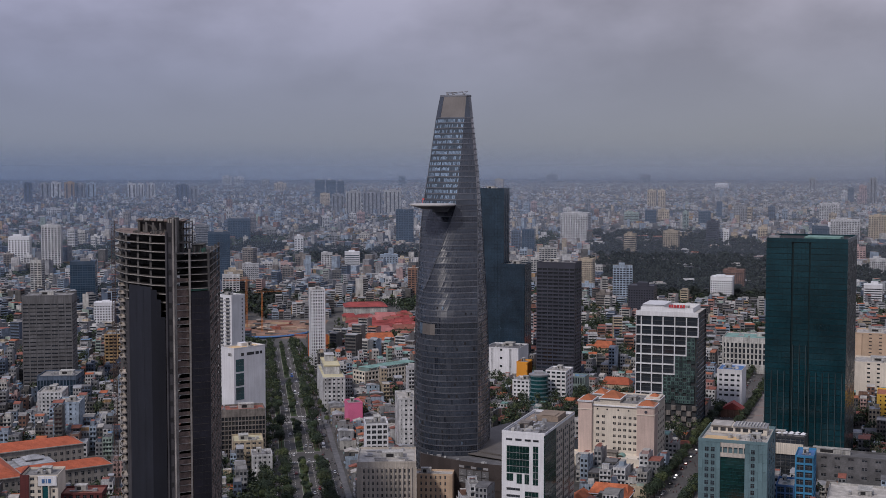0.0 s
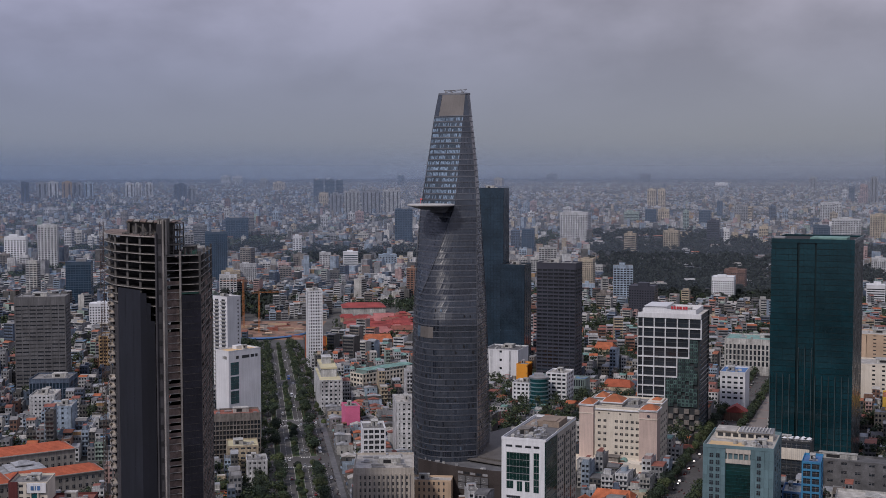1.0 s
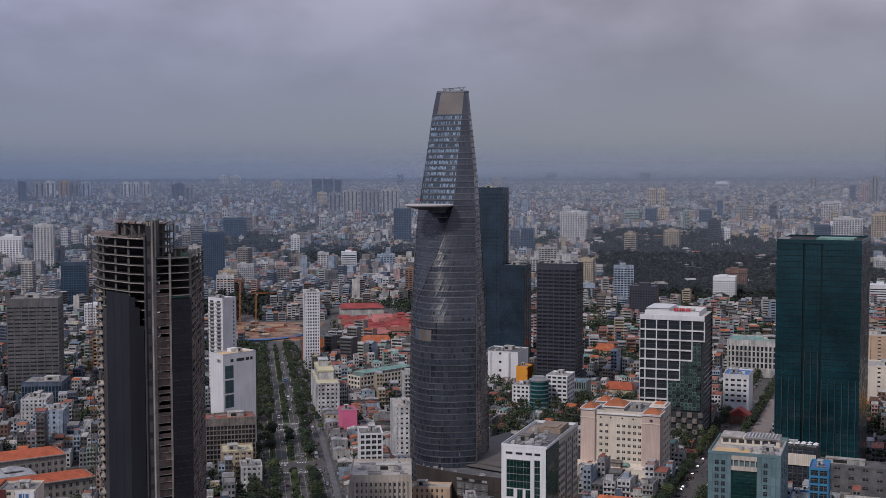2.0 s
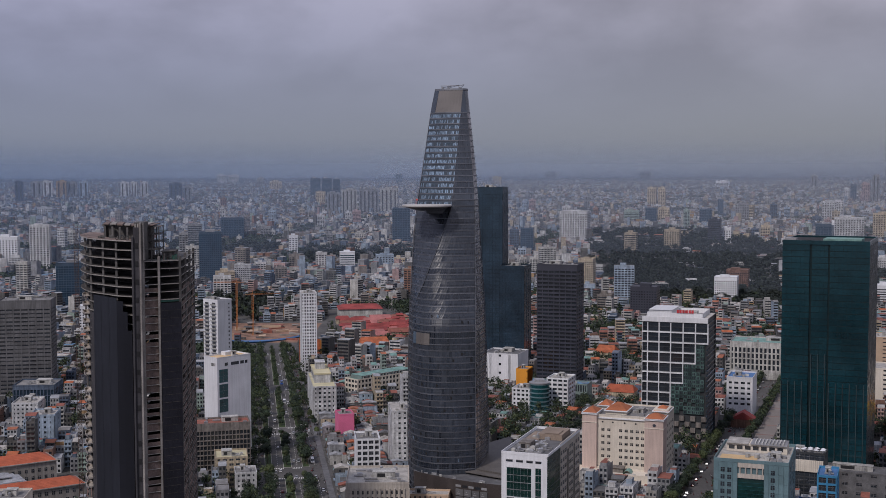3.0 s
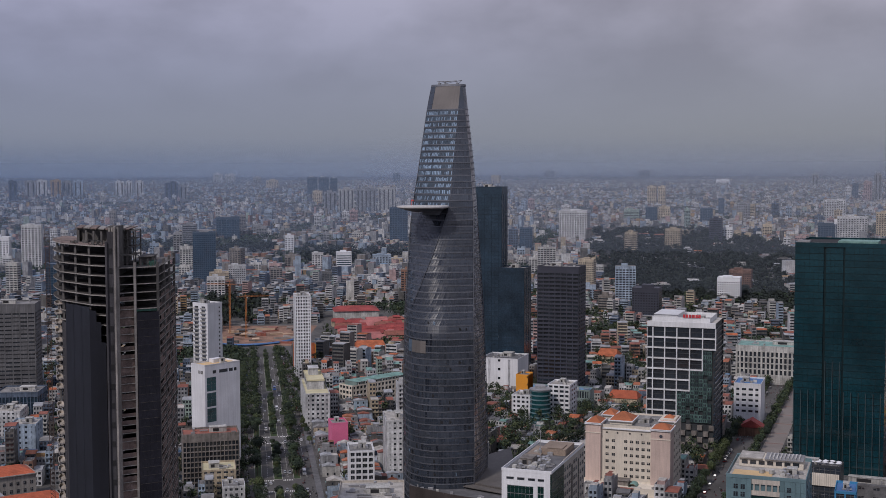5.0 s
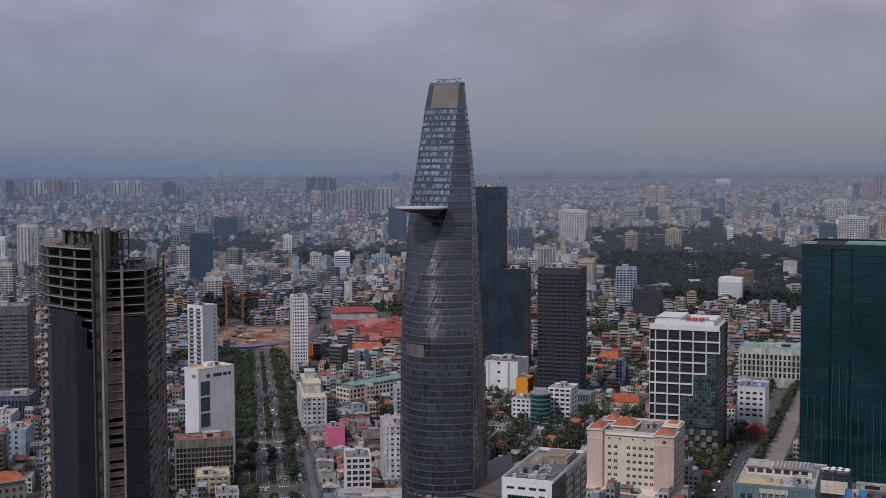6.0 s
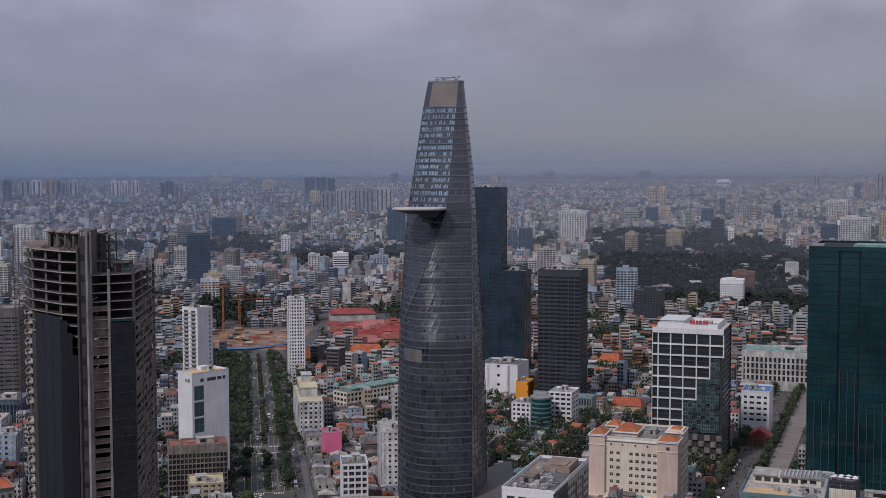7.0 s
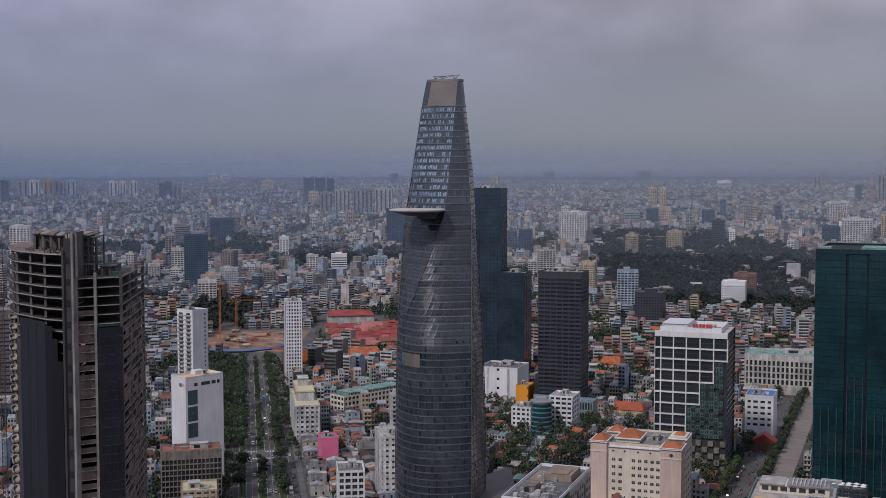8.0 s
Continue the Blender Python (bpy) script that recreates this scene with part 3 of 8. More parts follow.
def cream_hotel():
    x, y, th, w, d, h, skew, wide, deep = 97, 860.0, -20.5, 49.8, 26.5, 45.5, 0, 1.054, 1.594
    ob = thing("hotel", "cream hotel with pale pink end bays and orange tiled roofs", "hotel", x, y, 0, th, wide=wide, deep=deep)
    keep_out(x, y, th, -3, w * wide + 3, -3, d * deep + 3)
    shell(ob, w, d, h, M_CREAM, M_ROOF[1], skew, 0.4, 1.0, "frb")
    plain_band(ob, "l", w, d, skew, M_CREAM, 0, h, 0.4)
    win = window_mesh(1.9, 1.7, M_WIN, M_CREAM)
    for k in range(6):
        for a in (12.2, 16.0, 23.5, 27.0, 30.5, 34.0, 37.3):
            piece("window", win, ob, a, -0.02, 13.5 + k * 4.4)
    fp = face_pose("r", w, d, skew)
    for k in range(7):
        for b in range(6):
            px, py, rz = on_face(fp, 2.6 + b * 4.2, -0.02)
            piece("window", win, ob, px, py, 10 + k * 4.6, rz)
    g = Geo()
    g.cyl(0, 0, 0.55, 0, 0.1, 14)
    disc = g.mesh("oculus", [M_DARK])
    for a in (12, 18.5, 26, 33):
        piece("oculus", disc, ob, a, -0.02, 41.5, 0, 90)
    for x0, x1, hh in ((-0.6, 8.6, 46.5), (39.0, 50.6, 45.0)):
        g = Geo()
        g.box(x0, x1, -1.6, 6, 0, hh)
        part("end_bay", g, M_PINK, ob, "pale pink projecting end bay")
        g = Geo()
        g.box(x0 - 0.5, x1 + 0.5, -2.1, 6.4, hh, hh + 0.9)
        part("cornice", g, M_WHITE, ob)
        g = Geo()
        g.box(x0 - 0.2, x1 + 0.2, -1.8, 6.2, hh - 5.5, hh - 5.0)
        part("string_course", g, M_CREAM, ob)
    g = Geo()
    g.cyl(0, 0, 1.0, 0, 0.15, 16)
    piece("emblem", g.mesh("emblem", [M_BROWN]), ob, 45, -1.65, 41.8, 0, 90)
    g = Geo()
    g.box(9, 39, -0.6, 0.2, 43.8, 44.6)
    part("cornice", g, M_WHITE, ob)
    tiled_hip(ob, -0.6, 8.6, -1.6, 9.0, 47.4, 3.2, M_HOTELROOF)
    tiled_hip(ob, 12.0, 26.0, 4.0, 16.0, h + 2.6, 4.4, M_HOTELROOF, skew)
    tiled_hip(ob, 4.0, 12.0, 14.0, 23.0, h + 2.6, 3.2, M_HOTELROOF, skew)
    tiled_hip(ob, 39.0, 50.6, -1.6, 8.0, 45.9, 3.0, M_HOTELROOF)
    tiled_hip(ob, 40.0, 50.0, 13.0, 23.0, h + 1.4, 3.0, M_HOTELROOF, skew)
    for x0, x1, y0, y1 in ((12, 26, 4, 16), (4, 12, 14, 23), (40, 50, 13, 23)):
        g = Geo().skew(skew)
        g.box(x0 + 0.3, x1 - 0.3, y0 + 0.3, y1 - 0.3, h - 0.1, h + 2.6)
        part("attic", g, M_CREAM, ob)
    g = Geo()
    g.box(-5, 44, -11, -0.4, 0, 10.5)
    g.ring(-5, 44, -11, -0.4, 10.5, 11.6, 0.3)
    g.box(26, 46, -16, -11, 0, 6.5)
    part("podium", g, M_CREAM, ob)
    g = Geo()
    g.box(20, 27, -6, -2, 10.5, 13.5)
    g.box(19.5, 27.5, -6.5, -1.5, 13.5, 13.8)
    part("terrace_pavilion", g, M_WALL[5], ob)
    g = Geo()
    for k in range(10):
        q0, q1 = math.pi * k / 10, math.pi * (k + 1) / 10
        g.quad((30 - 2.4 * math.cos(q0), -8, 10.5 + 2.4 * math.sin(q0)), (30 - 2.4 * math.cos(q1), -8, 10.5 + 2.4 * math.sin(q1)), (30 - 2.4 * math.cos(q1), -3, 10.5 + 2.4 * math.sin(q1)), (30 - 2.4 * math.cos(q0), -3, 10.5 + 2.4 * math.sin(q0)))
    part("barrel_awning", g, M_ROOF[4], ob, "small green barrel awning")
    roof_plant(ob, 27, 38, 4, 20, h, 5, 12, skew=skew)


cream_hotel()


def white_green_office():
    x, y, th, w, d, h, skew, wide, deep = 31.4, 647.5, -20.5, 22.8, 39.3, 69, 0, 1.044, 1.594
    ob = thing("office_block", "white office block with dark green glazed bays and a cluttered roof", "office building", x, y, 0, th, wide=wide, deep=deep)
    keep_out(x, y, th, -3, w * wide + 3, -3, d * deep + 3)
    shell(ob, w, d, h, M_WHITE, M_ROOF[7], skew, 0.5, 1.2, "fbl")
    # recessed green bays in the white front
    def bay(x0, x1, z0, z1, cols, rows, glass=M_GREEN_GLASS):
        g = Geo()
        g.ring(x0 - 0.25, x1 + 0.25, -0.22, 0.1, z0 - 0.25, z1 + 0.25, 0.2)
        cw, rh = (x1 - x0) / cols, (z1 - z0) / rows
        q = Geo()
        q.box(0.06, cw - 0.06, -0.1, -0.02, 0.06, rh - 0.3)
        q.box(0.02, cw - 0.02, -0.16, -0.02, rh - 0.3, rh - 0.06, 1)
        me = q.mesh("window", [glass, M_STEEL])
        for a in range(cols):
            for b in range(rows):
                piece("window", me, ob, x0 + a * cw, -0.01, z0 + b * rh)
    # top row of slots, one broad bay with a deep head, a tall bay beside it, stacks below
    for x0, x1 in ((2.2, 5.6), (7.2, 10.6), (12.2, 15.4), (16.6, 19.6)):
        bay(x0, x1, 65.2, 66.5, 1, 1, M_WIN)
    bay(2.6, 14.6, 48.0, 62.6, 7, 4)
    bay(2.6, 6.2, 43.4, 47.6, 2, 1)
    bay(8.0, 10.8, 42.2, 47.6, 2, 1)
    bay(12.2, 14.6, 42.2, 47.6, 2, 1)
    bay(16.6, 19.4, 42.0, 63.0, 2, 6)
    for k in range(6):
        q = Geo()
        q.box(2.7, 14.5, -0.24, -0.12, 0, 0.18)
        piece("glazing_rail", q.mesh("glazing_rail", [M_GREEN_GLASS]), ob, 0, 0, 49.6 + k * 2.35)
    for k in range(10):
        bay(2.6, 9.8, 38.4 - k * 3.7, 39.9 - k * 3.7, 3, 1, M_WIN)
    for z0 in (27.5, 15, 2.5):
        bay(12.4, 19.6, z0, z0 + 11.0, 4, 4)
    # flank: a curved glazed corner and a gridded concrete wall
    fp = face_pose("r", w, d, skew)
    g = Geo()
    g.box(0.0, fp[3] * 0.36, -0.1, 0.5, 0, 3.55)
    g.box(0.0, fp[3] * 0.36, -0.18, 0.5, 3.55, 3.83, 1)
    me = g.mesh("glazed_band", [M_GREEN_GLASS, M_SPANDREL])
    for k in range(18):
        piece("glazed_band", me, ob, fp[0], fp[1], k * 3.83, fp[2])
    a0 = fp[3] * 0.36
    g = Geo()
    g.box(a0, fp[3], 0, 0.5, 0, h + 1.5)
    piece("flank_wall", g.mesh("flank_wall", [M_BEIGE]), ob, fp[0], fp[1], 0, fp[2])
    win = window_mesh(1.7, 1.9, M_WIN)
    for k in range(17):
        for b in range(9):
            if b in (3, 6):
                continue
            px, py, rz = on_face(fp, a0 + 1.6 + b * 2.7, -0.03)
            piece("window", win, ob, px, py, 1.2 + k * 3.95, rz)
    for b in (3, 6):
        px, py, rz = on_face(fp, a0 + 1.6 + b * 2.7, -0.05)
        g = Geo()
        g.box(-0.8, 0.8, 0, 0.05, 2, h - 4)
        piece("glazed_slot", g.mesh("glazed_slot", [M_WIN]), ob, px, py, 0, rz)
    g = Geo().skew(skew)
    g.box(8, 20, 23, 34, h, h + 3.0)
    g.box(2, 9, 21, 33, h, h + 0.5)
    part("plant_room", g, M_ROOFBROWN, ob)
    roof_plant(ob, 1.5, w - 2, 1.5, 18, h, 38, 45, M_WALL[5], skew)
    roof_plant(ob, 3, w - 2, 19, 34, h, 10, 145, M_ROOFBROWN, skew)
    g = Geo()
    g.rod((14, 9, h + 2.2), (14, 9, h + 17), 0.12)
    part("antenna_mast", g, M_STEEL, ob)


white_green_office()


def teal_office():
    x, y, th, w, d, h, skew, wide, deep = 141.8, 673.2, -20.5, 35.8, 28.5, 59, 0, 1.040, 1.594
    ob = thing("office_block", "teal panelled office block with a tall dark green glazed bay", "office building", x, y, 0, th, wide=wide, deep=deep)
    keep_out(x, y, th, -3, w * wide + 3, -3, d * deep + 3)
    shell(ob, w, d, h, M_TEAL, M_ROOF[6], skew, 0.5, 1.6, "bl")
    # panel rows, each panel with its joints
    g = Geo()
    g.box(0.03, 2.27, 0, 0.52, 0.03, 4.87)
    pm = g.mesh("facade_panel", [M_TEAL])
    rows = 12
    for k in range(rows):
        for b in range(5):
            piece("facade_panel", pm, ob, b * 2.3, 0, k * 4.9)
            piece("facade_panel", pm, ob, 24.2 + b * 2.32, 0, k * 4.9)
    fh = 3.75
    win = window_mesh(1.9, 2.2, M_WIN, M_TEAL)
    for k in range(15):
        for a in (4.4, 7.6, 28.4):
            piece("window", win, ob, a, -0.06, 1.2 + k * fh)
    # recessed glazed bay, banded
    q = Geo()
    q.box(11.6, 24.2, 0.25, 0.45, 0, fh / 2 - 0.18)
    q.box(11.6, 24.2, 0.12, 0.45, fh / 2 - 0.18, fh / 2, 1)
    bay = q.mesh("glazed_band", [M_GREEN_GLASS, M_TEALSTRIP])
    for k in range(27):
        piece("glazed_band", bay, ob, 0, 0.2, k * fh / 2)
    g = Geo()
    g.box(11.6, 24.2, 0.0, 0.5, 51, 53.2)
    g.box(11.6, 24.2, 0.0, 0.5, 56.5, 59)
    part("loggia_beam", g, M_BEIGE, ob)
    for k in range(5):
        g = Geo()
        g.box(12.4 + k * 2.7, 13.0 + k * 2.7, 0.02, 0.5, 53.2, 56.5)
        part("loggia_post", g, M_BEIGE, ob)
    fp = face_pose("r", w, d, skew)
    n_p = int(fp[3] / 2.3)
    for k in range(rows):
        for b in range(n_p):
            px, py, rz = on_face(fp, b * 2.3)
            piece("facade_panel", pm, ob, px, py, k * 4.9, rz)
    for k in range(15):
        for a in (7, 14, 21):
            px, py, rz = on_face(fp, a, -0.06)
            piece("window", win, ob, px, py, 1.2 + k * fh, rz)
    # roof terrace: tan deck, pergola frames, long plant house, dishes
    g = Geo().skew(skew)
    g.box(2, 20, 3, 10, h, h + 0.25)
    part("roof_deck", g, M_TAN, ob, "worn tan roof deck")
    g = Geo().skew(skew)
    g.box(3, 33, 16, 24, h, h + 4.2)
    part("plant_house", g, M_CREAM, ob)
    for k in range(7):
        g = Geo().skew(skew)
        g.box(4.2 + k * 4, 7.0 + k * 4, 15.9, 16.0, h + 1.2, h + 3.2)
        part("window", g, M_WIN, ob)
    for x0, x1, m_ in ((3, 14, M_ROOF[6]), (15, 33, M_STEEL)):
        g = Geo().skew(skew)
        g.box(x0, x1, 15.2, 24.6, h + 4.2, h + 4.6)
        part("roof_canopy", g, m_, ob)
    for k in range(9):
        g = Geo().skew(skew)
        g.box(17 + k * 1.7, 17.6 + k * 1.7, 16, 23, h + 4.6, h + 5.3)
        part("duct", g, M_WALL[1], ob)
    for k in range(3):
        g = Geo().skew(skew)
        g.cyl(15 + k * 4.5, 8, 1.3, h + 0.3, h + 2.2, 14)
        part("cooling_unit", g, M_WALL[1], ob)
    roof_plant(ob, 22, 34, 2, 13, h, 8, 46, skew=skew)


teal_office()


def green_glass_tower():
    x, y, th, w, d, h, skew, wide, deep = 218.4, 826.9, -24, 52.6, 45.8, 164.5, 0, 1.0, 1.335
    ob = thing("glass_tower", "tall dark teal glass tower split by two deep vertical grooves", "skyscraper", x, y, 0, th, wide=wide, deep=deep)
    keep_out(x, y, th, -3, w * wide + 3, -3, d * deep + 3)
    g = Geo().skew(skew)
    g.box(1.2, w - 0.4, 1.2, d - 0.4, 0, h - 2)
    part("core", g, M_DARK, ob)
    fh = 3.9
    n = int((h - 9) / fh)
    for x0, x1, dep in ((0, 16.6, 0.0), (18.0, 27.8, 0.5), (29.0, 52.6, 0.0)):
        q = Geo()
        q.box(x0, x1, dep, 1.3, 0.06, fh - 0.34)
        q.box(x0, x1, dep + 0.03, 1.3, fh - 0.34, fh, 1)
        bays = int((x1 - x0) / 2.4)
        for b in range(1, bays):
            c = x0 + (x1 - x0) * b / bays
            q.box(c - 0.05, c + 0.05, dep - 0.06, dep, 0.06, fh - 0.02, 1)
        me = q.mesh("glass_band", [M_TEAL_GLASS, M_TEAL_SPAN])
        for k in range(n):
            piece("glass_band", me, ob, 0, 0, 9 + k * fh)
        # tall fins on the lower storeys
        f_ = Geo()
        f_.box(-0.22, 0.22, dep - 0.75, dep, 9, 92 if 17 < x0 < 20 else 74)
        fin = f_.mesh("fin", [M_TEAL_FIN])
        for b in range(int((x1 - x0) / 4.2) + 1):
            piece("fin", fin, ob, x0 + 0.4 + b * 4.2, 0, 0)
    for x0, x1 in ((16.6, 18.0), (27.8, 29.0)):
        g = Geo()
        g.box(x0 + 0.01, x1 - 0.01, 0.9, 1.25, 9, 9 + n * fh)
        part("groove", g, M_TEAL_SPAN, ob)
    fp = face_pose("r", w, d, skew)
    q = Geo()
    q.box(0.3, fp[3] - 0.3, 0, 0.8, 0.06, fh - 0.34)
    q.box(0.3, fp[3] - 0.3, 0.03, 0.8, fh - 0.34, fh, 1)
    me = q.mesh("glass_band", [M_TEAL_DARK, M_TEAL_SPAN])
    for k in range(n):
        piece("glass_band", me, ob, fp[0], fp[1], 9 + k * fh, fp[2])
    # stone base panels
    g = Geo()
    g.box(0.06, 3.9, 0, 0.6, 0, 8.9)
    bp = g.mesh("base_panel", [M_WALL[4]])
    for k in range(12):
        piece("base_panel", bp, ob, 0.3 + k * 4.2, -0.3, 0)
    zt = 9 + n * fh
    g = Geo().skew(skew)
    g.box(0.5, w - 0.5, 0.5, d - 0.5, zt, zt + 0.3)
    part("roof", g, M_ROOF[6], ob)
    g = Geo().skew(skew)
    g.ring(0, w, 0, d, zt, zt + 2.6, 0.5)
    part("parapet", g, M_TEAL_GLASS, ob)
    g = Geo().skew(skew)
    g.box(24, 47, 4, 20, zt + 0.3, zt + 3.4)
    part("plant_room", g, M_ROOF[4], ob)
    g = Geo().skew(skew)
    g.box(1, 8, 2, 8, zt + 0.3, zt + 3.6)
    part("plant_room", g, M_STEEL, ob)


M_TEAL_DARK = glass_mat("dark_flank_glass", (0.004, 0.012, 0.015), 0.25, 0.35)
M_TEAL_SPAN = mat("dark_teal_spandrel", (0.006, 0.017, 0.019), 0.3, var=0.2)
M_TEAL_FIN = mat("dark_teal_fin", (0.040, 0.060, 0.066), 0.4)
green_glass_tower()

grid_block("office_tower", "dark brown banded office tower", "tower", 90, 1175.6, -20.5, 35.5, 14.4, 121.0,
           M_BROWN, M_BLACK_GLASS, M_ROOF[1], 3.5, (7, 4), 0.6, 1.5, 0.4, "fr", cap=5, seed=8, pieces=False, band=True, deep=1.82, wide=1.064)
grid_block("glass_tower", "dark blue-green glass tower behind the spire", "tower", 37, 1292.4, -20.5, 27.2, 11, 190.0,
           M_NAVY_GLASS, M_NAVY_GLASS, M_ROOF[1], 4.0, (8, 3), 0.25, 0.8, 0.3, "fr", cap=6, seed=9, pieces=False, deep=1.74, wide=1.051)
grid_block("glass_tower", "lower dark glass wing of the tower behind the spire", "tower", 60, 1274.4, -20.5, 25, 14, 112.0,
           M_NAVY_GLASS, M_NAVY_GLASS, M_ROOF[1], 4.0, (8, 3), 0.25, 0.8, 0.3, "fr", cap=3, seed=19, pieces=False, plant=2, deep=1.74, wide=1.051)


def balcony_tower():
    x, y, th, w, d, h = -196.9, 1137.6, 52, 16.5, 19.2, 92
    ob = thing("apartment_tower", "white apartment tower with stacked balconies and a blank flank", "tower", x, y, 0, th)
    keep_out(x, y, th, -3, w + 3, -3, d + 3)
    shell(ob, w, d, h, M_WHITE, M_ROOF[6], 0, 0.4, 1.4, "frbl")
    win = window_mesh(1.3, 1.5, M_WIN)
    fp = face_pose("l", w, d, 0)
    g = Geo()
    g.box(0, 6.6, -1.3, 0, -0.15, 0.02)
    g.box(0, 6.6, -1.3, -1.15, 0.02, 1.0)
    balc = g.mesh("balcony", [M_WALL[1]])
    door = window_mesh(4.6, 2.3, M_WIN, mull=3)
    for k in range(25):
        z = 3 + k * 3.55
        piece("window", win, ob, 13.2, -0.03, z)
        for a in (1.5, 10.6):
            px, py, rz = on_face(fp, a)
            piece("balcony", balc, ob, px, py, z, rz)
            px, py, rz = on_face(fp, a + 3.3, -0.03)
            piece("balcony_door", door, ob, px, py, z + 0.1, rz)
    roof_plant(ob, 2, w - 2, 2, d - 2, h, 5, 51)


balcony_tower()


def white_strip_office():
    x, y, th, w, d, h = -155.6, 906.7, 47, 29.5, 15.5, 76
    ob = thing("office_block", "blank white office block with a teal glazed strip and tan roof", "office building", x, y, 0, th)
    keep_out(x, y, th, -3, w + 3, -3, d + 3)
    shell(ob, w, d, h, M_WHITE, M_TAN, 0, 0.5, 0.9, "frbl")
    q = Geo()
    q.box(0.04, 3.75, -0.06, 0.02, 0.05, 4.7)
    q.box(0.04, 3.75, -0.1, 0.02, 2.3, 2.42, 1)
    me = q.mesh("window", [M_TEALSTRIP, M_SPANDREL])
    for k in range(6):
        for a in (1.6, 5.4):
            piece("window", me, ob, a, -0.01, 37.5 + k * 4.7 + (1.2 if k > 1 else 0) + (1.2 if k > 3 else 0))
    for x0, x1 in ((6.6, 9.2), (12.0, 19.0), (20.2, 23.4), (24.4, 26.6)):
        g = Geo()
        g.box(x0, x1, -0.05, 0.02, 70.4, 72.6)
        part("window", g, M_WIN, ob)
    fp = face_pose("l", w, d, 0)
    px, py, rz = on_face(fp, 8.5, 0)
    bars(ob, "sign_bar", M_WALL[11], px, py, 70.5, rz, (0.6, 0.9, 0.9, 0.5), 0.6, 2.2)
    g = Geo()
    g.box(14, 21, 9, 14, h, h + 2.6)
    part("plant_room", g, M_WHITE, ob)
    roof_plant(ob, 13, 22, 2, 8, h, 3, 52)


white_strip_office()
grid_block("slim_tower", "slim white tower with rows of small square windows", "tower", -142.9, 1315.8, 9.6, 16.5, 20, 80.5,
           M_WHITE, M_WIN, M_ROOF[6], 3.4, (6, 6), 1.3, 1.5, 0.4, "fl", seed=12, pieces=False, deep=1.50, wide=0.970)


def terrace_hotel():
    ob = grid_block("hotel", "cream hotel block with stepped pale yellow roof terraces", "hotel", -104.1, 1054.6, 9.6, 20, 50, 29.0,
                    M_WALL[0], M_WIN, M_YELLOW, 3.6, (5, 13), 2.0, 1.9, 0.4, "fl", seed=13, plant=0, deep=1.50, wide=0.970)
    g = Geo()
    g.box(3, 17, 16, 48, 29, 36)
    part("upper_storeys", g, M_WALL[0], ob)
    g = Geo()
    g.box(2.6, 17.4, 15.6, 48.4, 36, 36.4)
    g.ring(2.6, 17.4, 15.6, 48.4, 36.4, 37.3, 0.3)
    part("terrace", g, M_YELLOW, ob, "pale yellow roof terrace")
    g = Geo()
    g.box(6, 14, 34, 44, 36.4, 42)
    g.box(5.5, 14.5, 33.5, 44.5, 42, 42.5)
    part("stair_house", g, M_WALL[0], ob)
    for k in range(6):
        g = Geo()
        g.box(16.99, 17.06, 19 + k * 4.6, 21.4 + k * 4.6, 31, 34)
        g.box(2.94, 3.01, 19 + k * 4.6, 21.4 + k * 4.6, 31, 34)
        part("window", g, M_WIN, ob)


M_YELLOW = mat("pale_yellow_roof_paint", (0.48, 0.44, 0.29), 0.85, var=0.15)
terrace_hotel()


def green_roof_office():
    x, y, th, w, d, h = -72.0, 1126.8, 44, 66.0, 18.0, 22.5
    ob = grid_block("office_block", "long pale office block with a green sheet mansard roof", "office building", x, y, th, w, d, h,
                    M_CREAM, M_WIN, M_ROOF[4], 4.3, (16, 4), 1.4, 1.8, 0.5, "fl", seed=14, plant=0, base=1.0)
    g = Geo()
    g.gable(6, w, 1, d - 1, h + 3.4, 1.6, 0, 0.3, 6)
    part("sheet_roof", g, M_ROOF[4], ob)
    g = Geo()
    g.box(6, w - 0.5, 1.2, d - 1.2, h, h + 3.4)
    part("attic", g, M_TEAL_GREY, ob)
    for k in range(13):
        g = Geo()
        g.box(7.6 + k * 3.9, 9.6 + k * 3.9, 0.6, 1.3, h + 0.3, h + 3.0)
        g.box(7.3 + k * 3.9, 9.9 + k * 3.9, 0.4, 1.3, h + 3.0, h + 3.3)
        part("dormer", g, M_WALL[1], ob)
        g = Geo()
        g.box(7.9 + k * 3.9, 9.3 + k * 3.9, 0.54, 0.6, h + 0.7, h + 2.7)
        part("dormer_window", g, M_WIN, ob)


M_TEAL_GREY = mat("grey_green_attic", (0.17, 0.22, 0.21), 0.7)
green_roof_office()
ob = grid_block("office_block", "beige stone office block with narrow vertical windows", "office building", -50.6, 712.8, 1.7, 34.8, 26, 36.5,
           M_BEIGE, M_WIN, M_ROOF[6], 3.6, (13, 8), 1.75, 1.5, 0.45, "f", cap=3.5, seed=15, plant=16, deep=1.50)
g = Geo()
g.box(-0.28, 0.28, -0.55, 0.02, 0, 34.2)
rib = g.mesh("rib", [M_BEIGE])
for k in range(14):
    piece("rib", rib, ob, 34.8 * k / 13, 0, 0)
grid_block("office_tower", "weathered grey concrete office slab with dark ribbon windows", "tower", -392.5, 1137.6, 9.6, 46.8, 22, 92.0,
           M_GREYC, M_WIN, M_ROOF[1], 3.6, (7, 6), 1.0, 2.2, 0.4, "fr", cap=7, seed=16, pieces=False, skip=0.25, deep=1.50, wide=0.970)
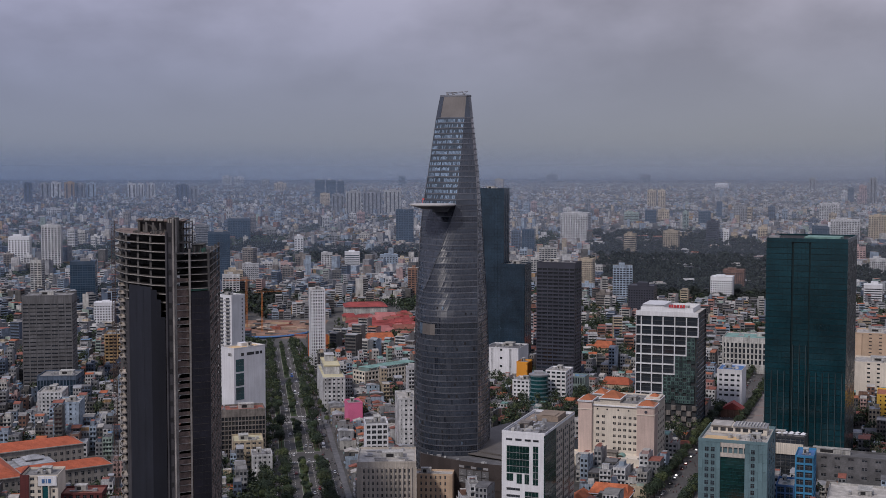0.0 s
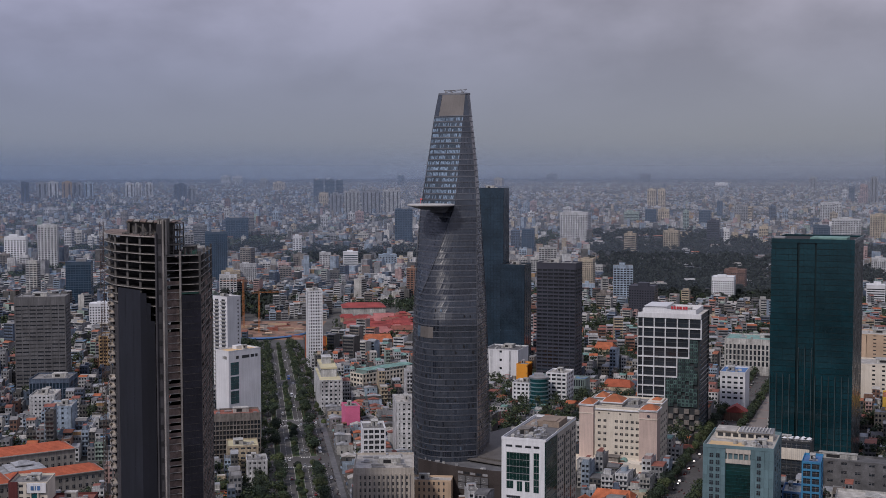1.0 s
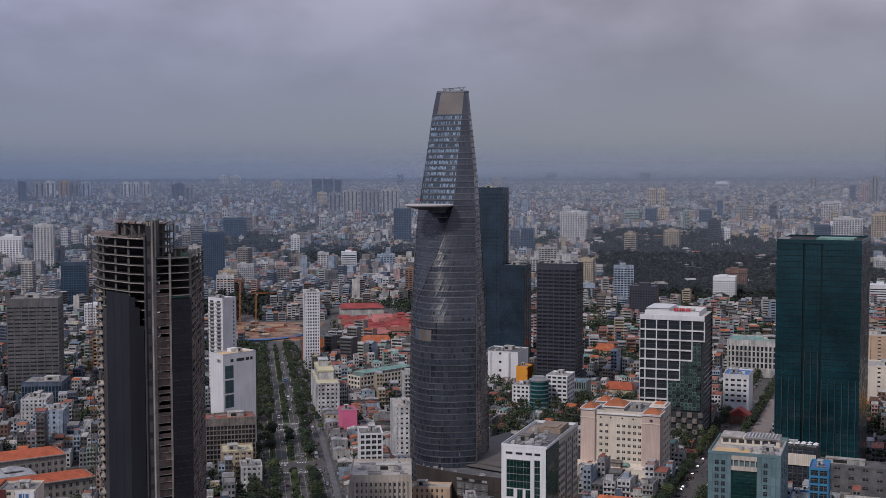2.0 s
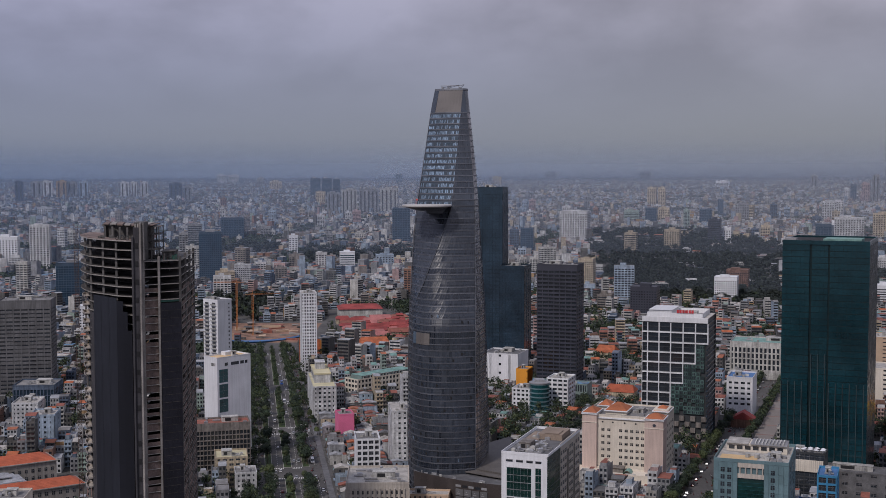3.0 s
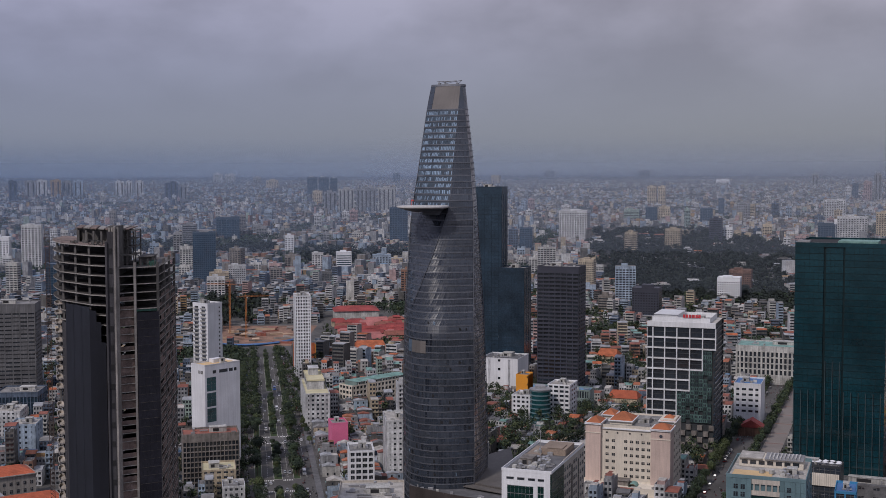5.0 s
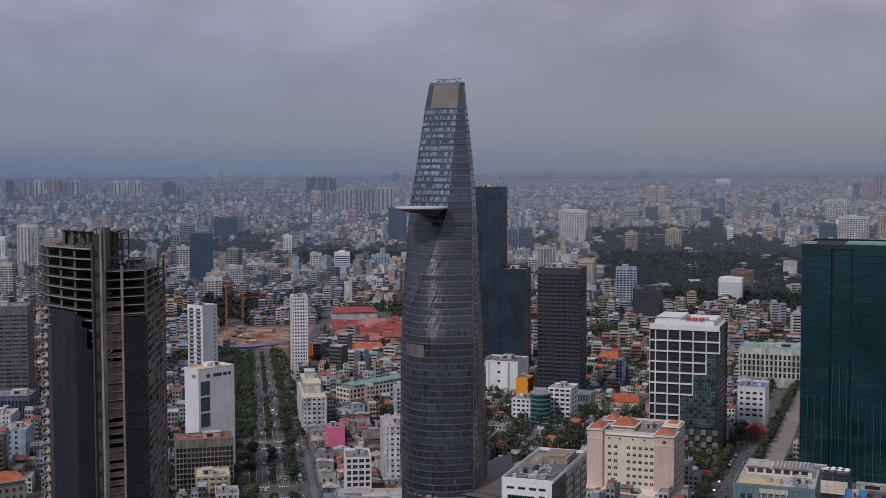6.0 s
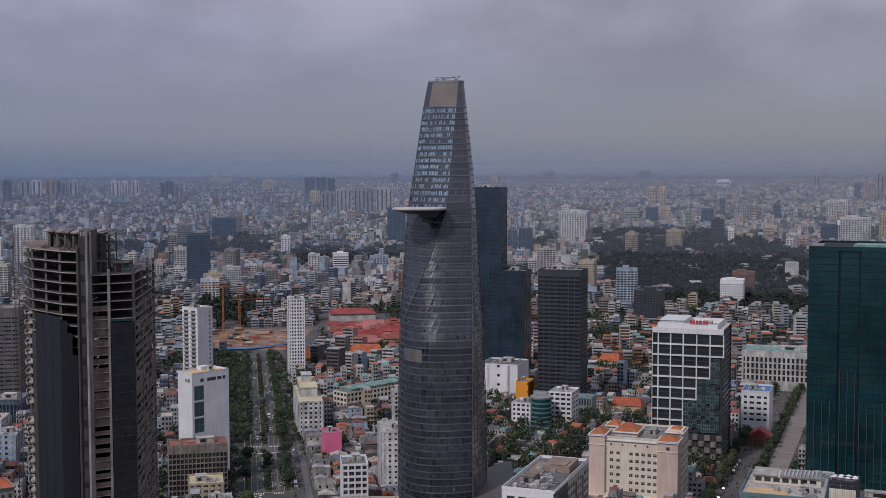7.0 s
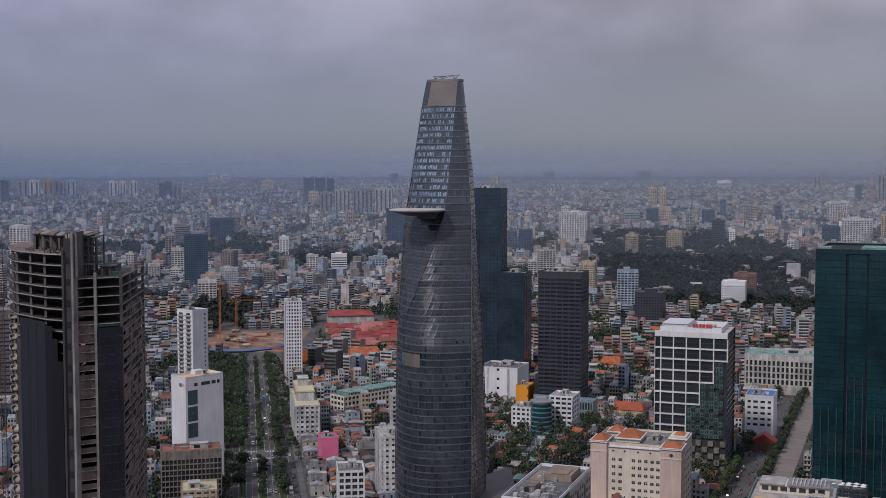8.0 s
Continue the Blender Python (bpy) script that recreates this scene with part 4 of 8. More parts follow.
grid_block("office_block", "brown concrete block with a fine vertical grid", "office building", -165, 876.6, 13.9, 39, 14, 35.0,
           M_WALL[5], M_WIN, M_ROOF[2], 3.4, (15, 6), 0.5, 0.7, 0.6, "fr", cap=4.5, seed=17, plant=5, deep=1.50, wide=0.941)

# ---- the spire tower ----
M_SPIRE = glass_mat("spire_smoked_glass", (0.024, 0.032, 0.046), 0.24, 0.7)
M_SPIRE_B = glass_mat("spire_pale_glass", (0.032, 0.040, 0.054), 0.3, 0.7)
M_SPIRE_C = glass_mat("spire_black_glass", (0.015, 0.020, 0.030), 0.12, 0.75)
# pale colour and vertical streaks imitate reflections on the right flank
M_SPIRE_FLANK = mat("reflection_streak_flank_glass", (0.30, 0.29, 0.30), 0.22, 0.6, var=0.3, fine=0.5, streak=0.95, streak_scale=(0.55, 0.55, 0.018), spec=0.7)
M_SPIRE_EDGE = mat("spire_metal_band", (0.088, 0.093, 0.108), 0.55, 0.2, var=0.3)
M_SPIRE_MULL = mat("spire_mullion", (0.062, 0.066, 0.080), 0.5, 0.2, var=0.2)
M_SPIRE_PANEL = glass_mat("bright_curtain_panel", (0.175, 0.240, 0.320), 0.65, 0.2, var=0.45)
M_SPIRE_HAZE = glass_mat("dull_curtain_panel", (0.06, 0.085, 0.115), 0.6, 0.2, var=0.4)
M_SPIRE_SPAN = mat("blue_grey_spandrel", (0.048, 0.060, 0.078), 0.65, var=0.2, spec=0.2)
M_SPIRE_TOP = mat("tan_louvre_panel", (0.125, 0.113, 0.105), 0.6, var=0.15)
M_PAD = mat("pale_helipad", (0.45, 0.435, 0.42), 0.6, var=0.12)


def spire_section(z):
    """Outline of the tower at height z, anticlockwise from its west corner: front, right flank, back."""
    hs = (0, 47, 89, 130, 170, 188, 210, 248, 262)
    xl = np.interp(z, hs, (-18.2, -18.8, -18.2, -17.2, -14.7, -12.6, -9.4, -4.3, -1.6))
    xr = np.interp(z, hs, (30.0, 31.0, 30.0, 28.5, 26.2, 25.2, 24.0, 20.4, 19.2))
    xc = np.interp(z, hs, (21.8, 22.2, 22.2, 22.2, 22.4, 22.6, 21.6, 18.8, 17.8))
    yf = np.interp(z, (0, 113, 188, 262), (768.6, 775.8, 802.8, 864.0))
    yb = yf + np.interp(z, (0, 130, 262), (74, 66, 28))
    yl = yf + (yb - yf) * 0.50
    lc, rc, rb = Vector((xl, yl)), Vector((xc, yf + 7)), Vector((xr, yf + (yb - yf) * 0.55))
    ctl = Vector((xl + 2.5, yf - 8))
    def front(s):
        return lc * (1 - s) ** 2 + ctl * 2 * s * (1 - s) + rc * s * s
    # the crease climbs from the west corner to the pad, then up to the crown
    xs = np.interp(z, (120, 186, 262), (xl + 0.5, 8.2, 16.4))
    s0 = 0.02
    while front(s0).x < xs and s0 < 0.97:
        s0 += 0.01
    pts = []
    seam = front(s0)
    for k in range(12):
        f_ = k / 12
        p = lc.lerp(seam, f_)
        bulge = (front(s0 * f_) - p) * (0.25 if z > 120 else 1.0)
        pts.append(p + bulge)
    for k in range(12):
        pts.append(front(s0 + (1 - s0) * k / 12))
    for k in range(6):
        f_ = k / 6
        p = rc.lerp(rb, f_)
        pts.append(p + Vector((math.sin(f_ * math.pi) * 1.2, -math.sin(f_ * math.pi) * 0.6)))
    bc = Vector(((xl + xr) / 2 + 2, yb + 12))
    for k in range(12):
        f_ = k / 12
        pts.append(rb * (1 - f_) ** 2 + bc * 2 * f_ * (1 - f_) + lc * f_ * f_)
    return pts


def loft(g, low, high, za, zb, grow=0.0, mi=0, closed=True, span=None):
    n = len(low)
    ca = sum(low, Vector((0, 0))) / n
    def out(p):
        return p + (p - ca).normalized() * grow
    rng = span or range(n)
    for i in rng:
        j = (i + 1) % n
        a, b, c, d = out(low[i]), out(low[j]), out(high[j]), out(high[i])
        g.quad((a.x, a.y, za), (b.x, b.y, za), (c.x, c.y, zb), (d.x, d.y, zb), mi)


def spire_tower():
    ob = thing("spire_tower", "tapering dark glass skyscraper with a cantilevered helipad", "skyscraper")
    keep_out(5, 805, 0, -32, 34, -50, 60)
    floors, top = 66, 246.0
    fh = top / floors
    rnd = random.Random(5)
    for k in range(floors):
        z = k * fh
        a, b, c = spire_section(z), spire_section(z + fh - 0.6), spire_section(z + fh)
        upper = z > 186
        skip = 12 if upper else 0
        g = Geo()
        cz = sum(a, Vector((0, 0))) / len(a)
        floor_tone = rnd.choices((0, 2, 3), (5, 3, 2))[0]
        for i in range(skip, len(a)):
            j = (i + 1) % len(a)
            # flank panes take the glass with painted reflection streaks
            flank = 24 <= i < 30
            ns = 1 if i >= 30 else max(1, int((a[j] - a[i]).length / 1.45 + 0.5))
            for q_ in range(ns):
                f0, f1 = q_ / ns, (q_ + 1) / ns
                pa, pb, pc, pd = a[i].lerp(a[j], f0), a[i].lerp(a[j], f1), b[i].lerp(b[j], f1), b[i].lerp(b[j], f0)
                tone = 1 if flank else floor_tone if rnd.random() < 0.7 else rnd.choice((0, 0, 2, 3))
                g.quad((pa.x, pa.y, z), (pb.x, pb.y, z), (pc.x, pc.y, z + fh - 0.6), (pd.x, pd.y, z + fh - 0.6), tone)
                if i < 30:
                    o1, o2 = (pa - cz).normalized() * 0.1, (pd - cz).normalized() * 0.1
                    e1 = (pb - pa).normalized() * 0.07
                    g.quad((pa.x + o1.x - e1.x, pa.y + o1.y - e1.y, z), (pa.x + o1.x + e1.x, pa.y + o1.y + e1.y, z), (pd.x + o2.x + e1.x, pd.y + o2.y + e1.y, z + fh - 0.6), (pd.x + o2.x - e1.x, pd.y + o2.y - e1.y, z + fh - 0.6), 4)
            # a sill line at mid height
            if i < 24 and not upper:
                o1 = (a[i] - cz).normalized() * 0.08
                o2 = (a[j] - cz).normalized() * 0.08
                h0, h1 = z + 1.05, z + 1.2
                g.quad((a[i].x + o1.x, a[i].y + o1.y, h0), (a[j].x + o2.x, a[j].y + o2.y, h0), (a[j].x + o2.x, a[j].y + o2.y, h1), (a[i].x + o1.x, a[i].y + o1.y, h1), 4)
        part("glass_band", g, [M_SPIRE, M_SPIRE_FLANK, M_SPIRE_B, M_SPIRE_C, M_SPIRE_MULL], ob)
        g = Geo()
        loft(g, b, c, z + fh - 0.6, z + fh, 0.22)
        n = len(b)
        cb = sum(b, Vector((0, 0))) / n
        for za, ring_ in ((z + fh - 0.6, b), (z + fh, c)):
            for i in range(n):
                j = (i + 1) % n
                p, q = ring_[i], ring_[j]
                po, qo = p + (p - cb).normalized() * 0.22, q + (q - cb).normalized() * 0.22
                pi, qi = p - (p - cb).normalized() * 0.3, q - (q - cb).normalized() * 0.3
                g.quad((pi.x, pi.y, za), (qi.x, qi.y, za), (qo.x, qo.y, za), (po.x, po.y, za))
        part("floor_band", g, M_SPIRE_EDGE, ob)
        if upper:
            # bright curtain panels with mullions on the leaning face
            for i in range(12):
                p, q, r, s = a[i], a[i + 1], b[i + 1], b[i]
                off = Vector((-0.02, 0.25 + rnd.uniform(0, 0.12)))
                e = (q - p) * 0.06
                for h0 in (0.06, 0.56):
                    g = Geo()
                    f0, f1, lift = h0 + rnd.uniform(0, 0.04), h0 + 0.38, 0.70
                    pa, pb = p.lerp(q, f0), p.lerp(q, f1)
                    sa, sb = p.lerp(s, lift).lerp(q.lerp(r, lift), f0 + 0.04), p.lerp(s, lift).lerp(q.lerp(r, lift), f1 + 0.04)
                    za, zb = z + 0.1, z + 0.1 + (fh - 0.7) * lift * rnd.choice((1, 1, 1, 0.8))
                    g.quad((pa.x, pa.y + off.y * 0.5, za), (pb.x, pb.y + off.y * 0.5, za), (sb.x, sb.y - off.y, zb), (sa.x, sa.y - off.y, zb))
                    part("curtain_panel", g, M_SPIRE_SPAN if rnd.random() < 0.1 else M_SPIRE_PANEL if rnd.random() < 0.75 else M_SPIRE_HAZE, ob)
            g = Geo()
            loft(g, a, b, z, z + fh - 0.6, -0.15, span=range(12))
            part("spandrel_glass", g, M_SPIRE_SPAN, ob)
    # tilted lights and blinds scattered over the facade, and a plant floor
    for k in range(70):
        fl = rnd.choice((rnd.randrange(4, 34), rnd.randrange(8, 14), rnd.randrange(4, 30)))
        z = fl * fh
        sec = spire_section(z + 1)
        i = rnd.randrange(1, 27)
        p, q = sec[i], sec[i + 1]
        e = (q - p).normalized()
        nrm = Vector((e.y, -e.x)) * 0.12
        f_ = rnd.uniform(0.1, 0.5)
        a = p.lerp(q, f_) + nrm
        b = a + e * rnd.uniform(0.7, 1.4)
        g = Geo()
        g.quad((a.x, a.y, z + 0.5), (b.x, b.y, z + 0.5), (b.x + nrm.x, b.y + nrm.y, z + 2.0), (a.x + nrm.x, a.y + nrm.y, z + 2.6))
        part("window_light", g, M_DARK if rnd.random() < 0.93 else M_SPIRE_PANEL, ob)
    for i in range(14, 18):
        lo, hi = spire_section(103.5), spire_section(110.5)
        ca = Vector((5, 815))
        g = Geo()
        q = [p + (p - ca).normalized() * 0.35 for p in (lo[i], lo[i + 1], hi[i + 1], hi[i])]
        g.quad(*[(p.x, p.y, zz) for p, zz in zip(q, (103.5, 103.5, 110.5, 110.5))])
        part("plant_floor_panel", g, M_SPIRE_HAZE if i < 15 else M_SPIRE_TOP, ob)
    # crown
    a, b = spire_section(top), spire_section(261.0)
    g = Geo()
    loft(g, a, b, top, 261.0, 0.05, span=[0, 1] + list(range(12, len(a))))
    part("crown_glass", g, M_SPIRE, ob)
    g = Geo()
    loft(g, a, b, top, 261.0, -0.1, span=range(2, 12))
    part("crown_louvres", g, M_SPIRE_TOP, ob, "tan louvred crown panel")
    g = Geo()
    g.f.append([g.pt(p.x, p.y, 260.2) for p in b])
    g.m.append(0)
    part("roof", g, M_SPIRE_EDGE, ob)
    g = Geo()
    loft(g, b, spire_section(262.3), 261.0, 262.3, 0.3)
    part("crown_rim", g, M_SPIRE_EDGE, ob)
    # edge ribs along the seam and the flank
    for i, r in ((12, 0.22), (24, 0.3), (0, 0.3), (30, 0.3)):
        g = Geo()
        for k in range(30):
            za, zb = 262 * k / 30, 262 * (k + 1) / 30
            if i == 12 and za < 130:
                continue
            p, q = spire_section(za)[i], spire_section(zb)[i]
            ca, cb = Vector((5, 815)), Vector((5, 815))
            p, q = p + (p - ca).normalized() * 0.4, q + (q - cb).normalized() * 0.4
            g.rod((p.x, p.y, za), (q.x, q.y, zb), r)
        part("edge_rib", g, M_SPIRE_EDGE, ob)
    # roof cranes
    for x0, y0, x1, y1, zz in ((4, 876, 10, 870, 264.0), (8, 878, 14, 873, 264.6), (15.5, 876, 17.5, 871, 264.8)):
        g = Geo()
        g.rod((x0, y0, 260.2), (x0, y0, 263.4), 0.3)
        g.rod((x0 - 2, y0, 264.2), (x1, y1, zz), 0.25)
        g.rod((x0, y0, 263.2), (x1, y1, zz - 0.2), 0.15)
        g.box(x0 - 1.6, x0 - 0.4, y0 - 0.7, y0 + 0.7, 262.4, 263.6)
        part("maintenance_crane", g, M_STEEL, ob)
    # helipad: a disc on a tapering bracket
    g = Geo()
    n = 40
    cx, cy, r = -6.6, 800.0, 15.2
    ang = [2 * math.pi * k / n for k in range(n)]
    for (ra, za), (rb, zb) in (((r, 187.0), (r, 186.3)), ((r, 186.3), (r - 1.5, 185.7)), ((r, 187.0), (r - 0.5, 187.15))):
        for i in range(n):
            p, q = ang[i], ang[(i + 1) % n]
            g.quad((cx + ra * math.cos(p), cy + ra * math.sin(p), za), (cx + ra * math.cos(q), cy + ra * math.sin(q), za),
                   (cx + rb * math.cos(q), cy + rb * math.sin(q), zb), (cx + rb * math.cos(p), cy + rb * math.sin(p), zb))
    g.f.append([g.pt(cx + (r - 0.5) * math.cos(p), cy + (r - 0.5) * math.sin(p), 187.15) for p in ang])
    g.m.append(0)
    pad = part("helipad", g, M_PAD, ob, "pale round cantilevered helipad")
    g = Geo()
    g.cyl(cx, cy, 6.0, 183.6, 185.7, 24, r1=r - 1.5)
    part("underside", g, M_SPIRE_EDGE, pad, "dark cone below the pad")
    g = Geo()
    for i in range(n):
        p, q = ang[i], ang[(i + 1) % n]
        g.quad((cx + 8 * math.cos(p), cy + 8 * math.sin(p), 187.17), (cx + 8 * math.cos(q), cy + 8 * math.sin(q), 187.17), (cx + 8.6 * math.cos(q), cy + 8.6 * math.sin(q), 187.17), (cx + 8.6 * math.cos(p), cy + 8.6 * math.sin(p), 187.17))
    part("ring_marking", g, M_LINE, pad, "white ring painted on the pad")
    g = Geo()
    g.box(-7, 6, 806, 830, 181.5, 184.8)
    part("helipad_bracket", g, M_SPIRE_EDGE, ob)
    g = Geo()
    g.rod((-13.5, 808, 187.1), (-13.5, 808, 190.6), 0.12)
    g.box(-13.5, -12.3, 807.96, 808.04, 189.6, 190.5)
    part("wind_sock", g, mat("red_cloth", (0.45, 0.06, 0.05), 0.8), ob, "small red flag on a pole")
    return ob


spire_tower()

# ---- the unfinished tower ----
M_PANEL_DARK = mat("charcoal_wall_panel", (0.018, 0.020, 0.028), 0.45, var=0.16, big=0.05, fine=0.4, streak=0.2)
M_PANEL_BLACK = mat("black_wall_panel", (0.0075, 0.008, 0.012), 0.4, var=0.2, big=0.05, fine=0.4)
M_PANEL_MESH = glass_mat("grimy_dark_glazing", (0.016, 0.016, 0.023), 0.4, 0.3, var=0.35)
M_BLOCKWORK = mat("reddish_blockwork", (0.150, 0.112, 0.098), 0.95, var=0.35, big=0.3, fine=1.5)
M_BALCONY = mat("dusty_white_concrete", (0.42, 0.38, 0.34), 0.9, var=0.2)
# concrete darkened to stand in for shade inside the floors and under balconies
M_CONC_D = mat("shade_dark_concrete", (0.055, 0.050, 0.047), 0.95, var=0.3)
M_PIER = mat("stained_concrete_pier", (0.052, 0.050, 0.056), 0.9, var=0.25, streak=0.4)
M_MAST = mat("rusty_steel", (0.09, 0.06, 0.05), 0.8, 0.2)
M_SAFETY = mat("green_safety_net", (0.05, 0.13, 0.10), 0.9)


class BentGeo(Geo):
    """Takes u along the tower's broken front and v inwards from it."""

    def pt(self, x, y, z):
        if x < 19.6:
            px, py, nx, ny = -152.6 + 1.33 * (x - 2.6), 597.2 - 1.404 * (x - 2.6), -0.35, 1.69
        elif x < 23.6:
            f_ = (x - 19.6) / 4
            px, py, nx, ny = -130 + 4 * f_, 573.3 + 0.9 * f_, -0.35 + 0.18 * f_, 1.69 + 0.08 * f_
        else:
            px, py, nx, ny = -126 + 0.68 * (x - 23.6), 574.2 + 0.414 * (x - 23.6), -0.17, 1.77
        self.v.append((px + nx * y, py + ny * y, z))
        return len(self.v) - 1


def unfinished_tower():
    ob = thing("unfinished_tower", "abandoned half-built concrete tower with dark cladding and bare floors", "skyscraper")
    keep_out(-176, 560, 0, 0, 74, 0, 110)
    fh = 3.35
    rnd = random.Random(8)
    # bowed outline of the left wing
    def wing(grow=0.0, reach=6.0):
        pts = []
        for k in range(9):
            f_ = k / 8
            pts.append((-reach - grow + (reach + 0.5) * f_ ** 2.2, 13 - 14.5 * f_ + (-grow)))
        pts += [(13.1, -1.5 - grow), (21.0, 0.6 - grow), (22.0, 26), (-3.5, 28)]
        return pts
    top_l = 178.2
    fl = 3.98
    n = int(top_l / fl)
    for k in range(n + 1):
        z = top_l - k * fl
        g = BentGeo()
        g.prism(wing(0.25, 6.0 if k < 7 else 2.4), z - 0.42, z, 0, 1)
        # tops below the roof are darkened like shaded floors, edges are not
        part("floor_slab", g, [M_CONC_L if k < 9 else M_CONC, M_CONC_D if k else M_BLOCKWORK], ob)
    # columns of the open floors on the left
    for x, y in ((0.6, -0.2), (6.5, -0.4), (12.6, -0.6), (-3.2, 7.0), (-2.6, 14), (4, 14), (12, 15), (-2, 24)):
        g = BentGeo()
        g.box(x - 0.5, x + 0.5, y, y + 1.0, 0, top_l)
        part("column", g, M_CONC, ob)
    # inner core that closes the view through, coloured dark for the shaded interior
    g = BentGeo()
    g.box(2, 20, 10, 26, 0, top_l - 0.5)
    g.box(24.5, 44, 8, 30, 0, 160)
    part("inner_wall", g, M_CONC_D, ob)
    # dark clad wall on the left wing: two planes and a stepped top
    for pts, z1 in ((((1.9, -2.2), (12.6, -2.6), (12.6, -2.0), (1.9, -1.6)), 153.2), (((12.6, -2.6), (19.2, -0.9), (19.2, -0.3), (12.6, -2.0)), 139.6), (((12.6, -2.6), (15.4, -1.88), (15.4, -1.3), (12.6, -2.0)), 152.0),
                    (((15.42, -1.87), (17.3, -1.39), (17.3, -0.8), (15.42, -1.28)), 147.6)):
        g = BentGeo()
        g.prism(pts, 0, z1)
        part("cladding_wall", g, M_PANEL_DARK if pts[0][0] < 2 else M_PANEL_BLACK, ob)
    # panel joints, a hand proud
    for u in (5.4, 9.0):
        g = BentGeo()
        yv = -2.2 - 0.4 * (u - 1.9) / 10.7
        g.box(u - 0.03, u + 0.03, yv - 0.05, yv, 0, 153.2)
        part("panel_joint", g, M_PANEL_BLACK, ob)
    g = BentGeo()
    g.box(0.0, 0.9, -1.5, -0.4, 0, 145)
    g.box(0.9, 1.85, -2.0, -0.9, 0, 145)
    part("concrete_pier", g, M_PIER, ob)
    # crescent balconies down the left edge
    g = BentGeo()
    n_b = 12
    arc = [math.pi * (0.62 + 0.66 * k / n_b) for k in range(n_b + 1)]
    pts = [(0.4 + 4.3 * math.cos(a_), 1.2 + 4.6 * math.sin(a_)) for a_ in arc]
    # rim and underside of the slab are darkened as if in shade
    g.prism(pts + [(0.0, 2.2)], -0.3, 0.0, 1, 0)
    inner = [(0.4 + 4.05 * math.cos(a_), 1.2 + 4.3 * math.sin(a_)) for a_ in arc]
    g.prism(pts + inner[::-1], 0.0, 1.0)
    balcony = g.mesh("balcony", [M_BALCONY, M_CONC_D])
    for k in range(36):
        if k % 13 == 10:
            continue
        piece("balcony", balcony, ob, 0, 0, 151.6 - k * fl)
    # pier with small square openings
    g = BentGeo()
    g.box(20.3, 22.9, -0.9, 0.2, 0, 184)
    part("stair_pier", g, M_PIER, ob)
    for u0, u1, top_ in ((19.5, 20.3, 180), (22.9, 23.6, 186)):
        g = BentGeo()
        g.box(u0, u1, -1.3, 0.2, 0, top_)
        part("edge_column", g, M_PIER if u0 < 20 else M_CONC_L, ob)
    g = BentGeo()
    g.box(20.9, 22.2, -0.98, -0.85, -1.0, 1.0)
    g.box(20.8, 22.3, -1.02, -0.85, -1.15, -1.0)
    hole = g.mesh("opening", [M_DARK])
    for k in range(22):
        piece("opening", hole, ob, 0, 0, 176.4 - 7.75 * k)
    # right wing: slabs, columns and parapets of blockwork
    for k in range(50):
        z = 169.4 - k * fh
        if z < 0:
            break
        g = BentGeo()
        # slab tops carry the interior's shade in their colour
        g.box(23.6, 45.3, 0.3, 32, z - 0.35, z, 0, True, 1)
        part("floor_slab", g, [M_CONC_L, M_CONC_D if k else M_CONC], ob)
        g = BentGeo()
        if k > 3:
            hgt = rnd.choice((1.1, 1.6, 2.4, 2.9)) if k < 22 else rnd.choice((2.1, 2.6, 2.95, 1.6))
            g.box(24.4, 31.8, 0.6, 0.8, z, z + hgt)
            part("blockwork_parapet", g, M_BLOCKWORK, ob)
            # side elevation panels, ragged
            g = BentGeo()
            crest, y = [], 2.0
            while y < 30:
                wd = min(rnd.uniform(2.5, 5.5), 31 - y)
                hg = rnd.choice((1.1, 1.4, 2.9, 0.3))
                crest += [(y, z + hg), (y + wd, z + hg)]
                y += wd
            outline = [(2.0, z)] + crest + [(crest[-1][0], z)]
            lo_, hi_ = [g.pt(44.6, yy, zz) for yy, zz in outline], [g.pt(44.9, yy, zz) for yy, zz in outline]
            n_o = len(outline)
            g.f += [lo_, hi_[::-1]] + [[lo_[(i + 1) % n_o], lo_[i], hi_[i], hi_[(i + 1) % n_o]] for i in range(n_o)]
            g.m = [0] * len(g.f)
            if g.f:
                part("side_parapet", g, M_BLOCKWORK, ob)
    for x, y in ((24.0, 0.1), (32.6, 0.0), (44.4, 0.2), (44.5, 11), (44.5, 21), (44.5, 31), (34, 14)):
        g = BentGeo()
        g.box(x - 0.45, x + 0.75, y, y + 1.0, 0, 171.2)
        part("column", g, M_CONC_L if x in (24.0, 32.6) else M_CONC, ob)
    # dark glazed bay, one panel a floor
    g = BentGeo()
    g.box(33.7, 45.0, -0.02, 0.22, 0.12, fh)
    g.box(33.7, 45.0, -0.06, 0.24, 0.0, 0.12, 1)
    for q in range(1, 6):
        g.box(33.67 + 11.3 * q / 6, 33.73 + 11.3 * q / 6, -0.05, -0.02, 0.12, fh, 2)
    panel = g.mesh("cladding_panel", [M_PANEL_MESH, M_CONC_D, M_PANEL_DARK])
    for k in range(44):
        piece("cladding_panel", panel, ob, 0, 0, 151.0 - fh * (k + 1))
    # ragged top of the right wing
    g = BentGeo()
    for k in range(6):
        x = 25 + k * 3.6
        g.box(x, x + 0.35, 0.6, 0.95, 169.4, 169.4 + (5.6 if k < 3 else 3.2))
    g.box(25, 32.5, 0.6, 0.95, 174.2, 174.7)
    part("roof_frame", g, M_CONC, ob)
    g = BentGeo()
    g.box(33, 45, 0.5, 0.8, 151.4, 152.2)
    part("safety_net", g, M_SAFETY, ob, "torn green safety net")
